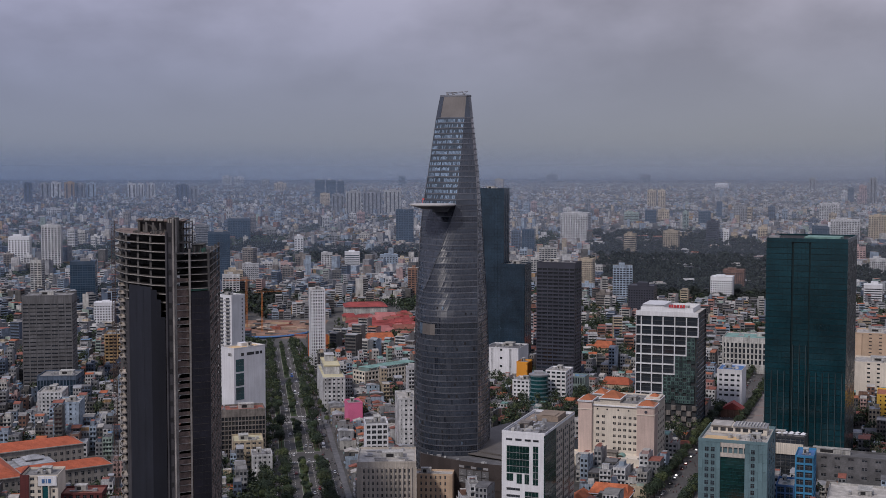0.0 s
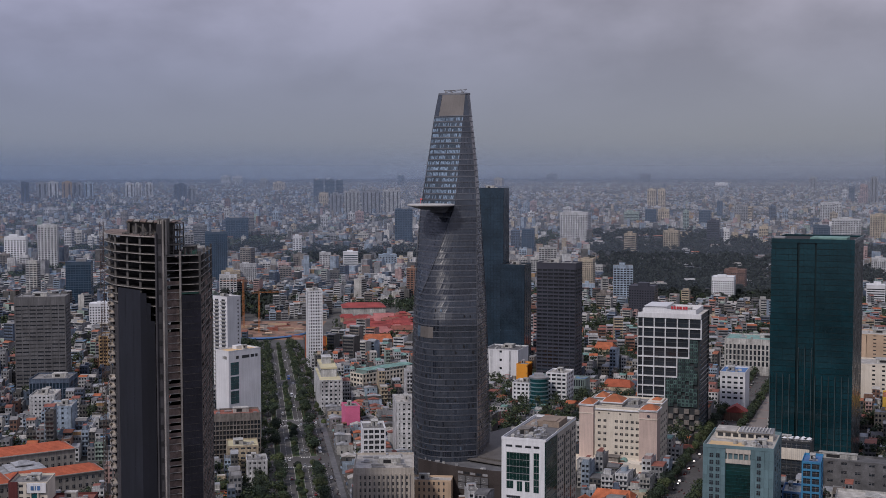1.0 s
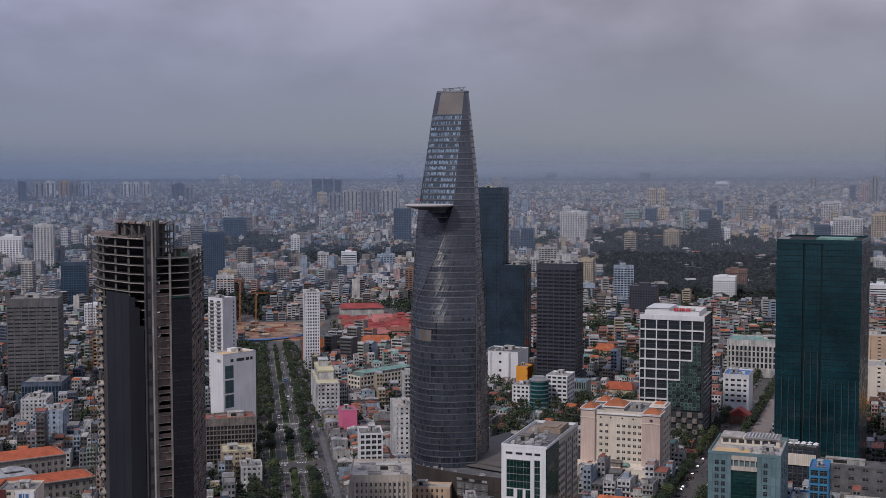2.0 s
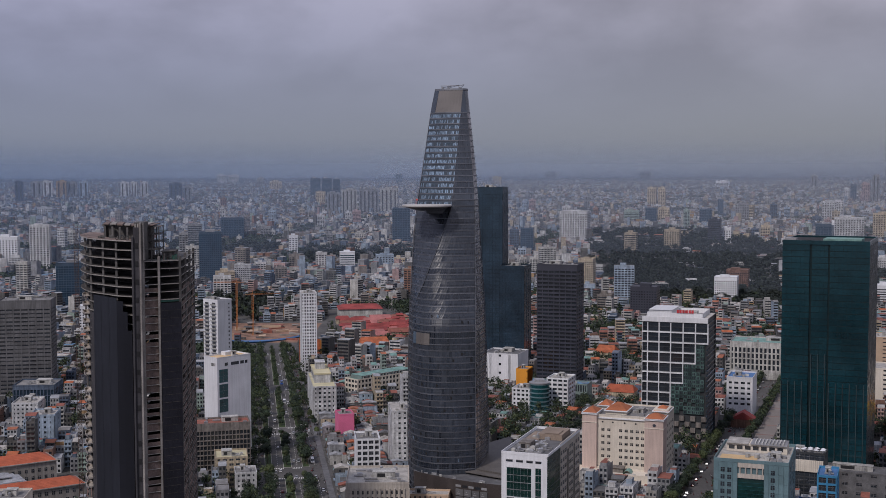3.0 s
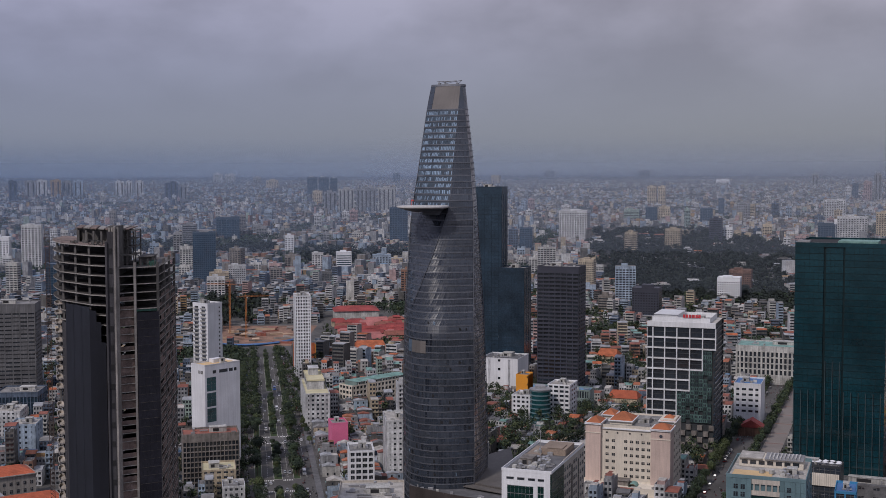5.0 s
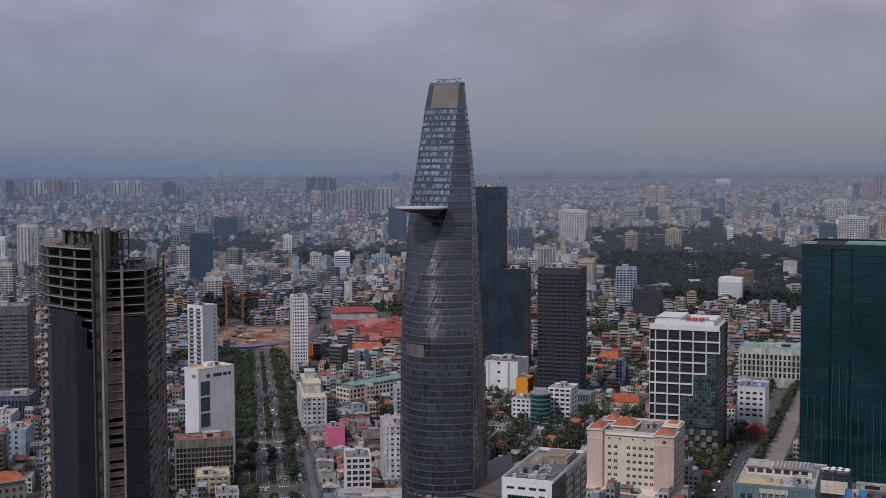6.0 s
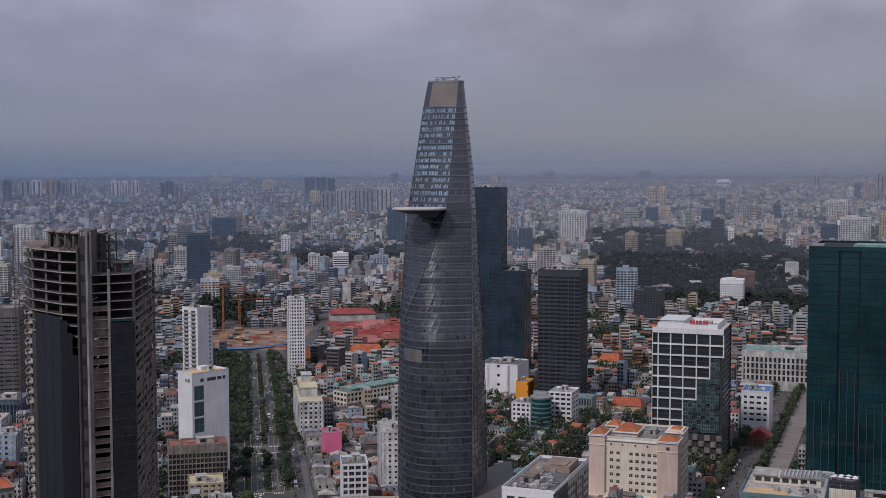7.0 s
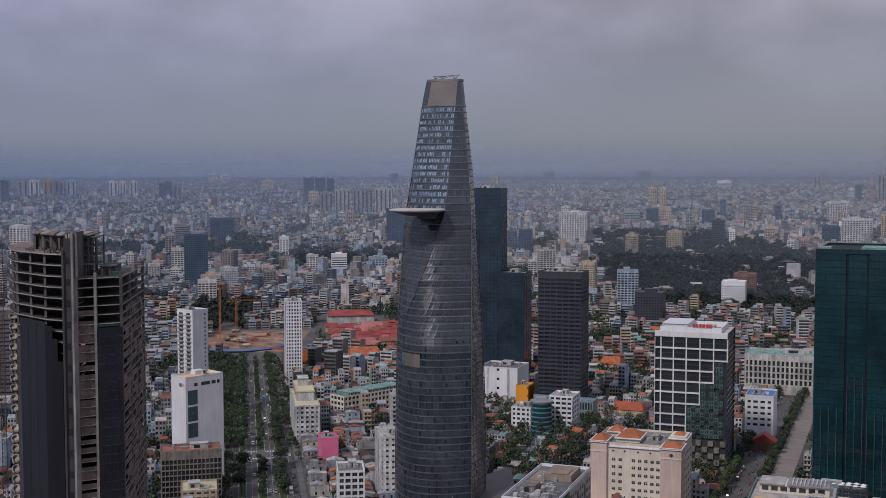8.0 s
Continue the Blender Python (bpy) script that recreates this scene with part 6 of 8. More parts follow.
ob = grid_block("office_block", "cream and dark red corner office block with a sign panel", "office building", -246, 705.6, 5.6, 21, 14, 30.0,
           M_CREAM, M_WIN, M_ROOF[1], 3.9, (5, 5), 1.8, 1.8, 0.4, "fl", seed=61, plant=7, deep=1.50)
for nm, x0, x1, y0, y1, z0, z1, m_ in (("red_flank", -0.5, 0.02, -0.3, 14.2, 0, 32.0, M_MAROON), ("red_corner", -0.5, 4.6, -0.45, -0.02, 0, 31.5, M_MAROON), ("glazed_strip", 12.2, 15.4, -0.3, -0.02, 4, 24.5, M_TEALSTRIP),
                                   ("fin", 11.4, 12.2, -0.6, -0.02, 2, 25, M_CREAM), ("fin", 15.4, 16.2, -0.6, -0.02, 2, 25, M_CREAM), ("sign_panel", 9.8, 20.4, -0.75, -0.3, 25.0, 30.6, M_WHITE)):
    g = Geo()
    g.box(x0, x1, y0, y1, z0, z1)
    p = part(nm, g, m_, ob)
bars(ob, "sign_bar", M_HOARD, 12.0, -0.75, 26.6, 0, (1.6, 0.6, 1.6), 0.7, 2.4)
grid_block("shop_block", "low maroon brick block with a striped awning roof", "shop", -226, 714.6, 5.6, 24, 12, 17.0,
           M_MAROON, M_WIN, M_ROOF[2], 4.2, (6, 4), 2.0, 1.8, 0.4, "f", seed=161, plant=3, deep=1.50)
grid_block("shop_block", "low tan brick block with small square windows", "shop", -21, 752, -6, 27, 12, 20,
           M_TANWALL, M_WIN, M_ROOF[6], 4.2, (9, 4), 2.0, 1.9, 0.4, "f", seed=162, plant=4)
grid_block("office_block", "blue glass office block with a cluttered round-cornered roof", "office building", -357, 1069.2, 4.5, 34, 22, 28.0,
           M_WALL[10], M_NAVY_GLASS, M_ROOF[1], 4.6, (12, 6), 0.7, 0.4, 0.4, "fr", seed=62, plant=9, cap=3, deep=1.50)
grid_block("house_block", "pale blue town block with small windows", "house", -298, 934.2, 6.7, 18, 16, 30.0,
           M_WALL[3], M_WIN, M_ROOF[6], 3.6, (4, 4), 2.8, 2.1, 0.3, "fr", seed=63, plant=5, deep=1.50)
grid_block("house_block", "white stepped town block", "house", -334, 1000.8, 6.7, 20, 18, 26.0,
           M_WALL[0], M_WIN, M_ROOF[6], 3.4, (6, 5), 1.8, 1.8, 0.3, "fr", seed=64, plant=6, deep=1.50)
grid_block("house_block", "white balconied apartment block", "house", -262, 972.0, 6.7, 26, 16, 24.0,
           M_WALL[1], M_WIN, M_ROOF[1], 3.4, (7, 5), 1.0, 1.6, 0.6, "fr", seed=65, plant=6, band=True, deep=1.50)
grid_block("apartment_block", "stained ochre apartment block with balcony stacks", "apartment building", -345, 1242.0, 9.6, 40, 20, 42.0,
           M_WALL[7], M_WIN, M_ROOF[1], 3.5, (9, 5), 1.0, 1.5, 0.8, "fr", seed=66, plant=6, band=True, pieces=False, deep=1.50, wide=0.970)
grid_block("slab_block", "white slab block beside the spire tower", "apartment building", -32.5, 885.6, 6.7, 15, 22, 42.0,
           M_WALL[0], M_WIN, M_ROOF[6], 3.6, (4, 6), 2.2, 2.2, 0.3, "fl", seed=67, plant=4, pieces=False, deep=1.50)
grid_block("house_block", "white blank-sided house with dark balconies", "house", -52.6, 824.4, 6.7, 15.5, 16, 36.0,
           M_WHITE, M_WIN, M_ROOF[1], 3.5, (4, 4), 1.0, 1.2, 0.7, "f", seed=68, plant=5, deep=1.50)
grid_block("house_block", "bright pink narrow house", "house", -75.7, 972.0, 14.5, 12.5, 12, 22.5,
           M_PINKWALL, M_WIN, M_ROOF[1], 4.0, (3, 3), 2.2, 2.4, 0.3, "r", seed=69, plant=2, deep=1.50, wide=0.936)
grid_block("slim_block", "narrow cyan-clad office block", "office building", 204, 702.0, -20.5, 10, 13, 43.0,
           M_CYAN, M_WIN, M_HOARD, 4.2, (2, 3), 0.8, 1.1, 0.5, "fr", seed=70, plant=3, deep=1.74, wide=1.044)
grid_block("slim_block", "low blue-fronted shop block", "shop", 194, 705.6, -20.5, 10, 13, 25.0,
           M_HOARD, M_NAVY_GLASS, M_WALL[1], 4.2, (2, 3), 0.8, 0.8, 0.5, "f", seed=71, plant=3, deep=1.60, wide=1.044)
grid_block("hall", "large low building with a pale flat roof", "hall", 226, 712.8, -20.5, 34, 24, 15.0,
           M_WALL[1], M_WIN, M_ROOF[6], 4.0, (10, 6), 2.0, 2.0, 0.3, "f", seed=72, plant=3, deep=1.66)
grid_block("podium", "low grey podium below the teal tower", "podium", 214, 806, -24, 84, 12, 23,
           M_ROOF[7], M_WIN, M_ROOF[7], 6.0, (10, 3), 5.0, 4.0, 0.3, "f", seed=73, plant=4, deep=1.60)
ob = grid_block("restaurant_block", "black-fronted terrace building with white parasols", "restaurant", 203, 784, -24, 30, 14, 38,
           M_SPANDREL, M_BLACK_GLASS, M_ROOF[1], 5.0, (5, 3), 0.5, 0.8, 0.3, "f", seed=74, plant=3)
g = Geo()
g.cyl(0, 0, 0.06, 0, 2.4, 6)
g.cyl(0, 0, 1.7, 2.3, 3.0, 10, r1=0.1)
shade = g.mesh("parasol", [M_WHITE])
for k in range(16):
    piece("parasol", shade, ob, 2.2 + 3.7 * (k % 8), 2.6 + 4.2 * (k // 8) + 0.6 * (k % 3), 38.0)
g = Geo()
g.box(12, 29, -0.9, -0.1, 27.5, 34.5)
awning = part("awning_band", g, M_CREAM, ob, "pale pleated awning band")
g = Geo()
for k in range(14):
    g.box(12.4 + 1.2 * k, 12.6 + 1.2 * k, -0.98, -0.9, 27.5, 34.5)
part("awning_rib", g, M_BEIGE, awning)
grid_block("apartment_block", "yellow ochre apartment block", "apartment building", 352, 986.4, -20.5, 40, 20, 27.0,
           M_YELLOWWALL, M_WIN, M_ROOF[3], 3.6, (8, 5), 2.6, 2.0, 0.3, "f", seed=75, deep=1.60, wide=0.968)
grid_block("office_block", "plain tan office block", "office building", 372, 1101.6, -20.5, 60, 24, 36.0,
           M_CREAM, M_WIN, M_ROOF[6], 3.8, (7, 5), 6.0, 2.4, 0.3, "f", seed=76, deep=1.60, wide=0.968)
grid_block("office_block", "tan rendered block behind a green hoarding", "office building", 420, 1242.0, -20.5, 50, 24, 44.0,
           M_TANWALL, M_WIN, M_ROOF[6], 3.8, (5, 5), 7.0, 2.6, 0.3, "f", seed=77, pieces=False, deep=1.60, wide=0.968)
grid_block("office_block", "long grey stone building with tall pilasters", "office building", 291, 1270.8, -20.5, 66, 26, 36.0,
           M_WALL[1], M_WIN, M_ROOF[4], 6.5, (17, 6), 1.7, 1.2, 0.7, "f", base=8, cap=5, seed=78, deep=1.60, wide=1.051)
grid_block("office_block", "white five-storey block with paired windows", "office building", 240, 1065.6, -20.5, 20, 18, 35.0,
           M_WHITE, M_WIN, M_HOARD, 4.6, (4, 5), 1.8, 2.6, 0.3, "f", base=10, cap=3, seed=79, deep=1.80, wide=1.062)
grid_block("shop_block", "white cube building with a recessed roof yard", "hall", 41, 1216.8, -20.5, 34, 22, 33.0,
           M_WHITE, M_WIN, M_ROOF[7], 8.0, (3, 3), 9.0, 6.0, 0.4, "f", seed=80, plant=8, deep=1.60, wide=1.051)
grid_block("podium", "grey-green ribbed podium below the brown tower", "podium", 76, 1152.0, -20.5, 56, 11, 17.0,
           M_TEAL_GREY, M_WIN, M_ROOF[5], 9.0, (26, 6), 0.8, 2.5, 0.3, "f", seed=81, plant=6, pieces=False, deep=1.60, wide=1.060)
grid_block("house_block", "white stepped town block", "house", 92, 1090.8, -20.5, 18, 14, 30.0,
           M_WHITE, M_WIN, M_ROOF[6], 3.6, (4, 4), 1.2, 1.8, 0.4, "fr", seed=82, plant=4, deep=1.76, wide=1.057)
grid_block("house_block", "bright orange narrow house", "house", 68, 1126.8, -20.5, 10, 10, 32.0,
           M_ORANGEWALL, M_WIN, M_ROOF[1], 6.0, (1, 3), 9.0, 5.0, 0.3, "r", seed=83, plant=2, deep=1.60, wide=1.057)
grid_block("house_block", "pale house with a cluttered roof", "house", -146, 842.4, 11.4, 22, 16, 20.0,
           M_WALL[2], M_WIN, M_YELLOW, 3.4, (5, 4), 1.6, 1.8, 0.3, "fr", seed=84, plant=6, deep=1.50, wide=0.959)
grid_block("house_block", "white four-storey street house", "house", -128, 813.6, 11.4, 14, 12, 17.0,
           M_WALL[0], M_WIN, M_ROOF[1], 3.4, (4, 3), 1.6, 1.8, 0.3, "fr", seed=85, plant=6, deep=1.50, wide=0.959)

grid_block("house_block", "white low town block with terraces", "house", 62, 1087.2, -20.5, 15, 14, 22.0,
           M_WHITE, M_WIN, M_ROOF[6], 3.6, (4, 4), 1.4, 1.8, 0.4, "f", seed=86, plant=5, deep=1.60, wide=1.057)


def round_office():
    ob = thing("round_office", "small round-fronted teal glass office", "office building", 85.0, 1078.0, 0)
    keep_out(85, 1078, 0, -12, 12, -12, 16)
    for k in range(8):
        g = Geo()
        g.cyl(0, 0, 8.4, k * 3.6, k * 3.6 + 2.6, 24)
        part("glass_band", g, M_TEALSTRIP, ob)
        g = Geo()
        g.cyl(0, 0, 8.7, k * 3.6 + 2.6, k * 3.6 + 3.6, 24)
        part("floor_band", g, M_TEAL, ob)
    g = Geo()
    g.cyl(0, 0, 9, 28.8, 29.6, 24)
    g.box(-4, 4, -2, 8, 29.6, 31.6)
    part("roof", g, M_STEEL, ob)


round_office()


def dome_house():
    ob = thing("domed_pavilion", "rooftop pavilion with a silvery metal dome", "pavilion", -45.0, 790.0, 0)
    keep_out(-45, 790, 0, -9, 9, -9, 9)
    g = Geo()
    g.box(-8, 8, -8, 8, 0, 20)
    part("wall", g, M_WALL[9], ob)
    g = Geo()
    n = 20
    for j in range(7):
        a, b = math.pi / 2 * j / 7, math.pi / 2 * (j + 1) / 7
        for i in range(n):
            p, q = 2 * math.pi * i / n, 2 * math.pi * (i + 1) / n
            g.quad((6 * math.cos(a) * math.cos(p), 6 * math.cos(a) * math.sin(p), 20 + 4 * math.sin(a)), (6 * math.cos(a) * math.cos(q), 6 * math.cos(a) * math.sin(q), 20 + 4 * math.sin(a)),
                   (6 * math.cos(b) * math.cos(q), 6 * math.cos(b) * math.sin(q), 20 + 4 * math.sin(b)), (6 * math.cos(b) * math.cos(p), 6 * math.cos(b) * math.sin(p), 20 + 4 * math.sin(b)))
    part("dome", g, M_TANK, ob, "silvery metal dome")


dome_house()


def red_gable():
    ob = thing("gabled_restaurant", "low brown building with a red gabled roof", "restaurant", 236.0, 1033.0, 0, -20.5)
    keep_out(236, 1033, -20.5, -2, 22, -2, 14)
    g = Geo()
    g.box(0, 19, 0, 12, 0, 7)
    part("wall", g, M_WALL[8], ob)
    g = Geo().at(19, 0, 90)
    g.gable(0, 12, 0, 19, 7, 6, 0, 0.8)
    g.at()
    part("gable_roof", g, M_REDROOF, ob, "bright red gabled roof")


red_gable()
for x_, y_, w_, d_, h_, th_ in ((215, 1336, 30, 24, 7, -20), (262, 1629, 34, 26, 8, -20), (300, 1602, 26, 24, 8, -20), (-90, 1440, 34, 28, 9, 10), (150, 1152, 26, 20, 8, -20), (170, 1386, 22, 24, 9, -20)):
    ob = thing("hall", "low hall under a red tiled roof", "hall", x_, y_, 0, th_, "red-roofed halls")
    keep_out(x_, y_, th_, -2, w_ + 2, -2, d_ + 2)
    g = Geo()
    g.box(0, w_, 0, d_, 0, h_)
    part("wall", g, M_WALL[2], ob)
    g = Geo()
    g.gable(0, w_, 0, d_, h_, d_ * 0.28, 0, 0.7, 3)
    part("tiled_roof", g, (M_REDROOF, M_ORANGE, M_BANKROOF)[w_ % 3], ob)


def sign_board(x, y, z):
    ob = thing("roof_sign", "white rooftop sign board with a round black emblem and bars", "sign", x, y, 0, -31)
    g = Geo()
    g.box(0, 26, 0, 1.2, z, z + 11)
    g.box(3, 3.6, 0.2, 0.8, 0, z)
    g.box(22, 22.6, 0.2, 0.8, 0, z)
    part("board", g, M_WHITE, ob)
    g = Geo()
    g.cyl(0, 0, 2.8, 0, 0.2, 18)
    piece("emblem", g.mesh("emblem", [M_DARK]), ob, 13, -0.01, z + 7.4, 0, 90)
    bars(ob, "sign_bar", M_DARK, 5, -0.01, z + 1.6, 0, (4, 3, 4, 3), 0.8, 1.6)


ob = thing("netted_block", "half-built block wrapped in bright orange netting", "building site", -152.0, 1372.0, 0, 10)
keep_out(-152, 1372, 10, -2, 30, -2, 16)
g = Geo()
g.box(0, 28, 0, 14, 0, 24)
part("frame", g, M_CONC, ob)
for k in range(6):
    g = Geo()
    g.box(0.1 + k * 4.6, 4.5 + k * 4.6, -0.35, -0.1, 1, 27 - (k % 3) * 1.5)
    part("net_panel", g, M_ORANGEWALL if k % 4 else M_ORANGE, ob)
    g = Geo()
    g.box(28.1, 28.35, 0.1 + k * 2.3, 2.2 + k * 2.3, 1, 26 - (k % 2) * 2)
    part("net_panel", g, M_ORANGE, ob)


sign_board(902, 2874, 81)

# ---- mid-distance and buildings ----
mid_tower("pale white apartment tower rising above low houses", -871.5, 2454.6, 11.4, 40.7, 35.7, 64.3, "grid", M_WHITE, M_WIN, "fr", 0, 14.0)
mid_tower("pale stepped apartment tower rising above low houses", -808.2, 2464.5, 11.4, 37.5, 32.9, 87.5, "grid", M_WALL[0], M_WIN, "fr", 1, 13.4)
mid_tower("dark navy glass office tower rising above low houses", -554.6, 1818.7, 9.6, 36.1, 31.3, 75.0, "glass", M_NAVY_GLASS, M_MID_GLASS, "fr", 2, 0.0)
mid_tower("white office building with small windows rising above low houses", -462.4, 1616.8, 9.6, 25.3, 22.0, 34.8, "grid", M_WHITE, M_WIN, "fr", 3, 0.0)
mid_tower("slim navy glass office tower rising above low houses", -415.1, 2163.1, 9.6, 38.3, 33.1, 101.6, "glass", M_NAVY_GLASS, M_MID_GLASS, "fr", 4, 0.0)
mid_tower("cream terraced apartment block rising above low houses", -372.7, 2081.9, 9.6, 31.9, 27.6, 39.4, "band", M_WALL[2], M_WIN, "fr", 5, 0.0)
mid_tower("cream stepped apartment tower rising above low houses", -344.9, 2102.9, 9.6, 28.1, 24.4, 49.6, "grid", M_WALL[0], M_WIN, "fl", 6, 0.0)
mid_tower("slim white apartment tower rising above low houses", -335.6, 2768.7, 5.6, 19.7, 16.8, 38.5, "grid", M_WHITE, M_WIN, "fr", 7, 25.3)
mid_tower("white apartment block rising above low houses", -246.6, 2479.5, 5.6, 22.6, 19.3, 37.1, "grid", M_WALL[0], M_WIN, "fl", 8, 7.8)
mid_tower("white block with green glass bands rising above low houses", -196.0, 2445.1, 5.6, 29.5, 25.1, 42.4, "band", M_WHITE, M_TEAL_GLASS, "fl", 9, 5.9)
mid_tower("pale blue apartment block rising above low houses", -124.8, 2446.7, 5.6, 34.9, 29.6, 36.7, "grid", M_WALL[3], M_WIN, "fl", 10, 5.8)
mid_tower("blue glass office tower rising above low houses", -111.5, 2914.0, 0.0, 41.2, 34.6, 86.0, "glass", M_NAVY_GLASS, M_MID_GLASS, "fr", 11, 33.8)
mid_tower("dark blue glass building rising above low houses", -527.6, 3004.7, 6.7, 54.2, 46.3, 51.4, "glass", M_NAVY_GLASS, M_MID_GLASS, "fr", 12, 43.2)
mid_tower("grey apartment tower rising above low houses", -574.3, 2840.6, 6.7, 30.9, 26.3, 52.6, "band", M_WALL[4], M_WIN, "fr", 13, 32.5)
mid_tower("navy glass office tower rising above low houses", 177.3, 2752.9, -11.4, 27.9, 24.4, 57.2, "glass", M_NAVY_GLASS, M_MID_GLASS, "fr", 14, 23.3)
mid_tower("wide pale office tower with a stepped crown rising above low houses", 284.2, 2964.1, -14.5, 65.4, 58.6, 71.7, "grid", M_WALL[0], M_WIN, "fr", 15, 38.0)
mid_tower("pale building with a green roof band in the hazy distance", 489.9, 3317.1, -14.5, 38.5, 34.6, 33.3, "band", M_WALL[9], M_WIN, "fr", 16, 66.0)
mid_tower("dark blue office block in the hazy distance", 545.3, 3310.7, -14.5, 29.9, 26.8, 40.8, "glass", M_NAVY_GLASS, M_MID_GLASS, "fr", 18, 66.2)
mid_tower("cream apartment block in the hazy distance", 588.1, 3358.0, -14.5, 29.3, 26.3, 35.2, "grid", M_WALL[2], M_WIN, "fr", 19, 70.4)
mid_tower("cream office tower with gridded windows rising above low houses", 495.0, 2759.0, -18.5, 33.4, 31.0, 49.5, "grid", M_WALL[2], M_WIN, "fr", 20, 26.2)
mid_tower("cream balconied apartment block rising above low houses", 404.9, 2743.5, -18.5, 25.7, 23.8, 45.5, "band", M_WALL[2], M_WIN, "fr", 21, 24.3)
mid_tower("dark banded office tower rising above low houses", 620.1, 2887.0, -18.5, 28.2, 26.2, 57.0, "band", M_BROWN, M_BLACK_GLASS, "fr", 22, 36.3)
mid_tower("blue-green glass tower in the hazy distance", 681.0, 3272.0, -18.5, 30.5, 28.3, 40.3, "glass", M_NAVY_GLASS, M_MID_GLASS, "fr", 23, 65.1)
mid_tower("white apartment block rising above low houses", 653.2, 2903.2, -18.5, 23.1, 21.5, 34.7, "grid", M_WHITE, M_WIN, "fr", 24, 37.9)
mid_tower("grey office tower in the hazy distance", 790.0, 3333.9, -18.5, 35.5, 33.0, 44.0, "grid", M_WALL[4], M_WIN, "fr", 25, 71.8)
mid_tower("pale grey apartment tower in the hazy distance", 1010.0, 3295.2, -18.5, 37.3, 34.7, 50.9, "grid", M_WALL[0], M_WIN, "fr", 26, 73.4)
mid_tower("long pale apartment slab rising above low houses", 903.0, 2858.7, -18.5, 65.3, 60.6, 57.2, "grid", M_WALL[0], M_WIN, "fl", 27, 39.5)
mid_tower("low blue glass office block rising above low houses", 873.2, 2900.8, -18.5, 46.9, 43.6, 39.8, "glass", M_NAVY_GLASS, M_MID_GLASS, "fr", 28, 41.7)
mid_tower("cream apartment tower rising above low houses", 1005.8, 2897.5, -18.5, 44.1, 41.0, 60.9, "grid", M_WALL[2], M_WIN, "fl", 29, 44.4)
mid_tower("slim cream tower with a tall ribbed flank rising above low houses", 229.8, 2085.3, -18.5, 25.1, 23.4, 60.4, "grid", M_WALL[2], M_WIN, "fr", 30, 0.0)
mid_tower("grey banded office block rising above low houses", 224.7, 1795.3, -18.5, 20.7, 19.2, 30.4, "band", M_WALL[5], M_WIN, "fr", 31, 0.0)
mid_tower("dark glass office block rising above low houses", 262.6, 1734.7, -18.5, 36.1, 33.5, 47.1, "grid", M_BROWN, M_BLACK_GLASS, "fr", 32, 0.0)
mid_tower("white hotel with rows of small windows rising above low houses", 429.3, 1962.5, -18.5, 34.4, 32.0, 40.3, "grid", M_WHITE, M_WIN, "fr", 33, 0.0)
mid_tower("brown brick office block rising above low houses", 482.9, 2111.4, -18.5, 35.7, 33.1, 39.4, "grid", M_WALL[8], M_WIN, "fr", 34, 0.0)
mid_tower("white banded office block rising above low houses", 629.5, 1828.4, -18.5, 26.2, 24.4, 39.5, "band", M_WHITE, M_WIN, "fl", 35, 0.0)
mid_tower("pinkish apartment block rising above low houses", 831.0, 2534.9, -18.5, 41.5, 38.6, 35.1, "grid", M_WALL[6], M_WIN, "fl", 36, 17.7)
mid_tower("pale apartment block rising above low houses", 822.8, 2359.8, -18.5, 28.7, 26.7, 32.9, "grid", M_WALL[0], M_WIN, "fl", 37, 8.2)
mid_tower("dark office tower in the hazy distance", -1285, 3765, 12, 23.2, 11.6, 57.8, "strip", M_FAR_BLUE, M_DARK, "fr", 38, 117.9)
mid_tower("grey apartment tower in the hazy distance", -1268, 3865, 12, 31.0, 15.5, 49.1, "strip", M_WALL[4], M_DARK, "fr", 39, 125.7)
mid_tower("pale apartment tower in the hazy distance", -1235, 3870, 12, 29.5, 14.7, 51.2, "strip", M_WALL[0], M_DARK, "fr", 40, 125.3)
mid_tower("tan apartment tower in the hazy distance", -1196, 3880, 12, 30.3, 15.2, 51.3, "strip", M_WALL[7], M_DARK, "fr", 41, 125.1)
mid_tower("grey apartment tower in the hazy distance", -1169, 3905, 12, 28.1, 14.1, 46.2, "strip", M_WALL[4], M_DARK, "fr", 42, 126.5)
mid_tower("pale blue apartment tower in the hazy distance", -1138, 3920, 12, 29.1, 14.5, 47.3, "strip", M_WALL[3], M_DARK, "fr", 43, 127.0)
mid_tower("white striped apartment tower in the hazy distance", -1013, 3945, 12, 26.8, 13.4, 46.0, "strip", M_WALL[0], M_DARK, "fr", 44, 126.3)
mid_tower("white striped apartment tower in the hazy distance", -982, 3950, 12, 19.5, 9.8, 46.1, "strip", M_WALL[0], M_DARK, "fr", 45, 126.1)
mid_tower("white striped apartment tower in the hazy distance", -952, 3955, 12, 23.6, 11.8, 46.3, "strip", M_WALL[0], M_DARK, "fr", 46, 125.9)
mid_tower("blue-grey apartment tower in the hazy distance", -840, 3860, 12, 39.7, 19.9, 52.6, "strip", M_FAR_BLUE, M_DARK, "fr", 47, 115.4)
mid_tower("grey apartment tower in the hazy distance", -799, 3880, 12, 24.0, 12.0, 42.7, "strip", M_WALL[4], M_DARK, "fr", 48, 116.5)
mid_tower("pale apartment block in the hazy distance", -786, 4380, 12, 33.5, 16.7, 32.7, "grid", M_WALL[0], M_WIN, "fr", 49, 160.8)
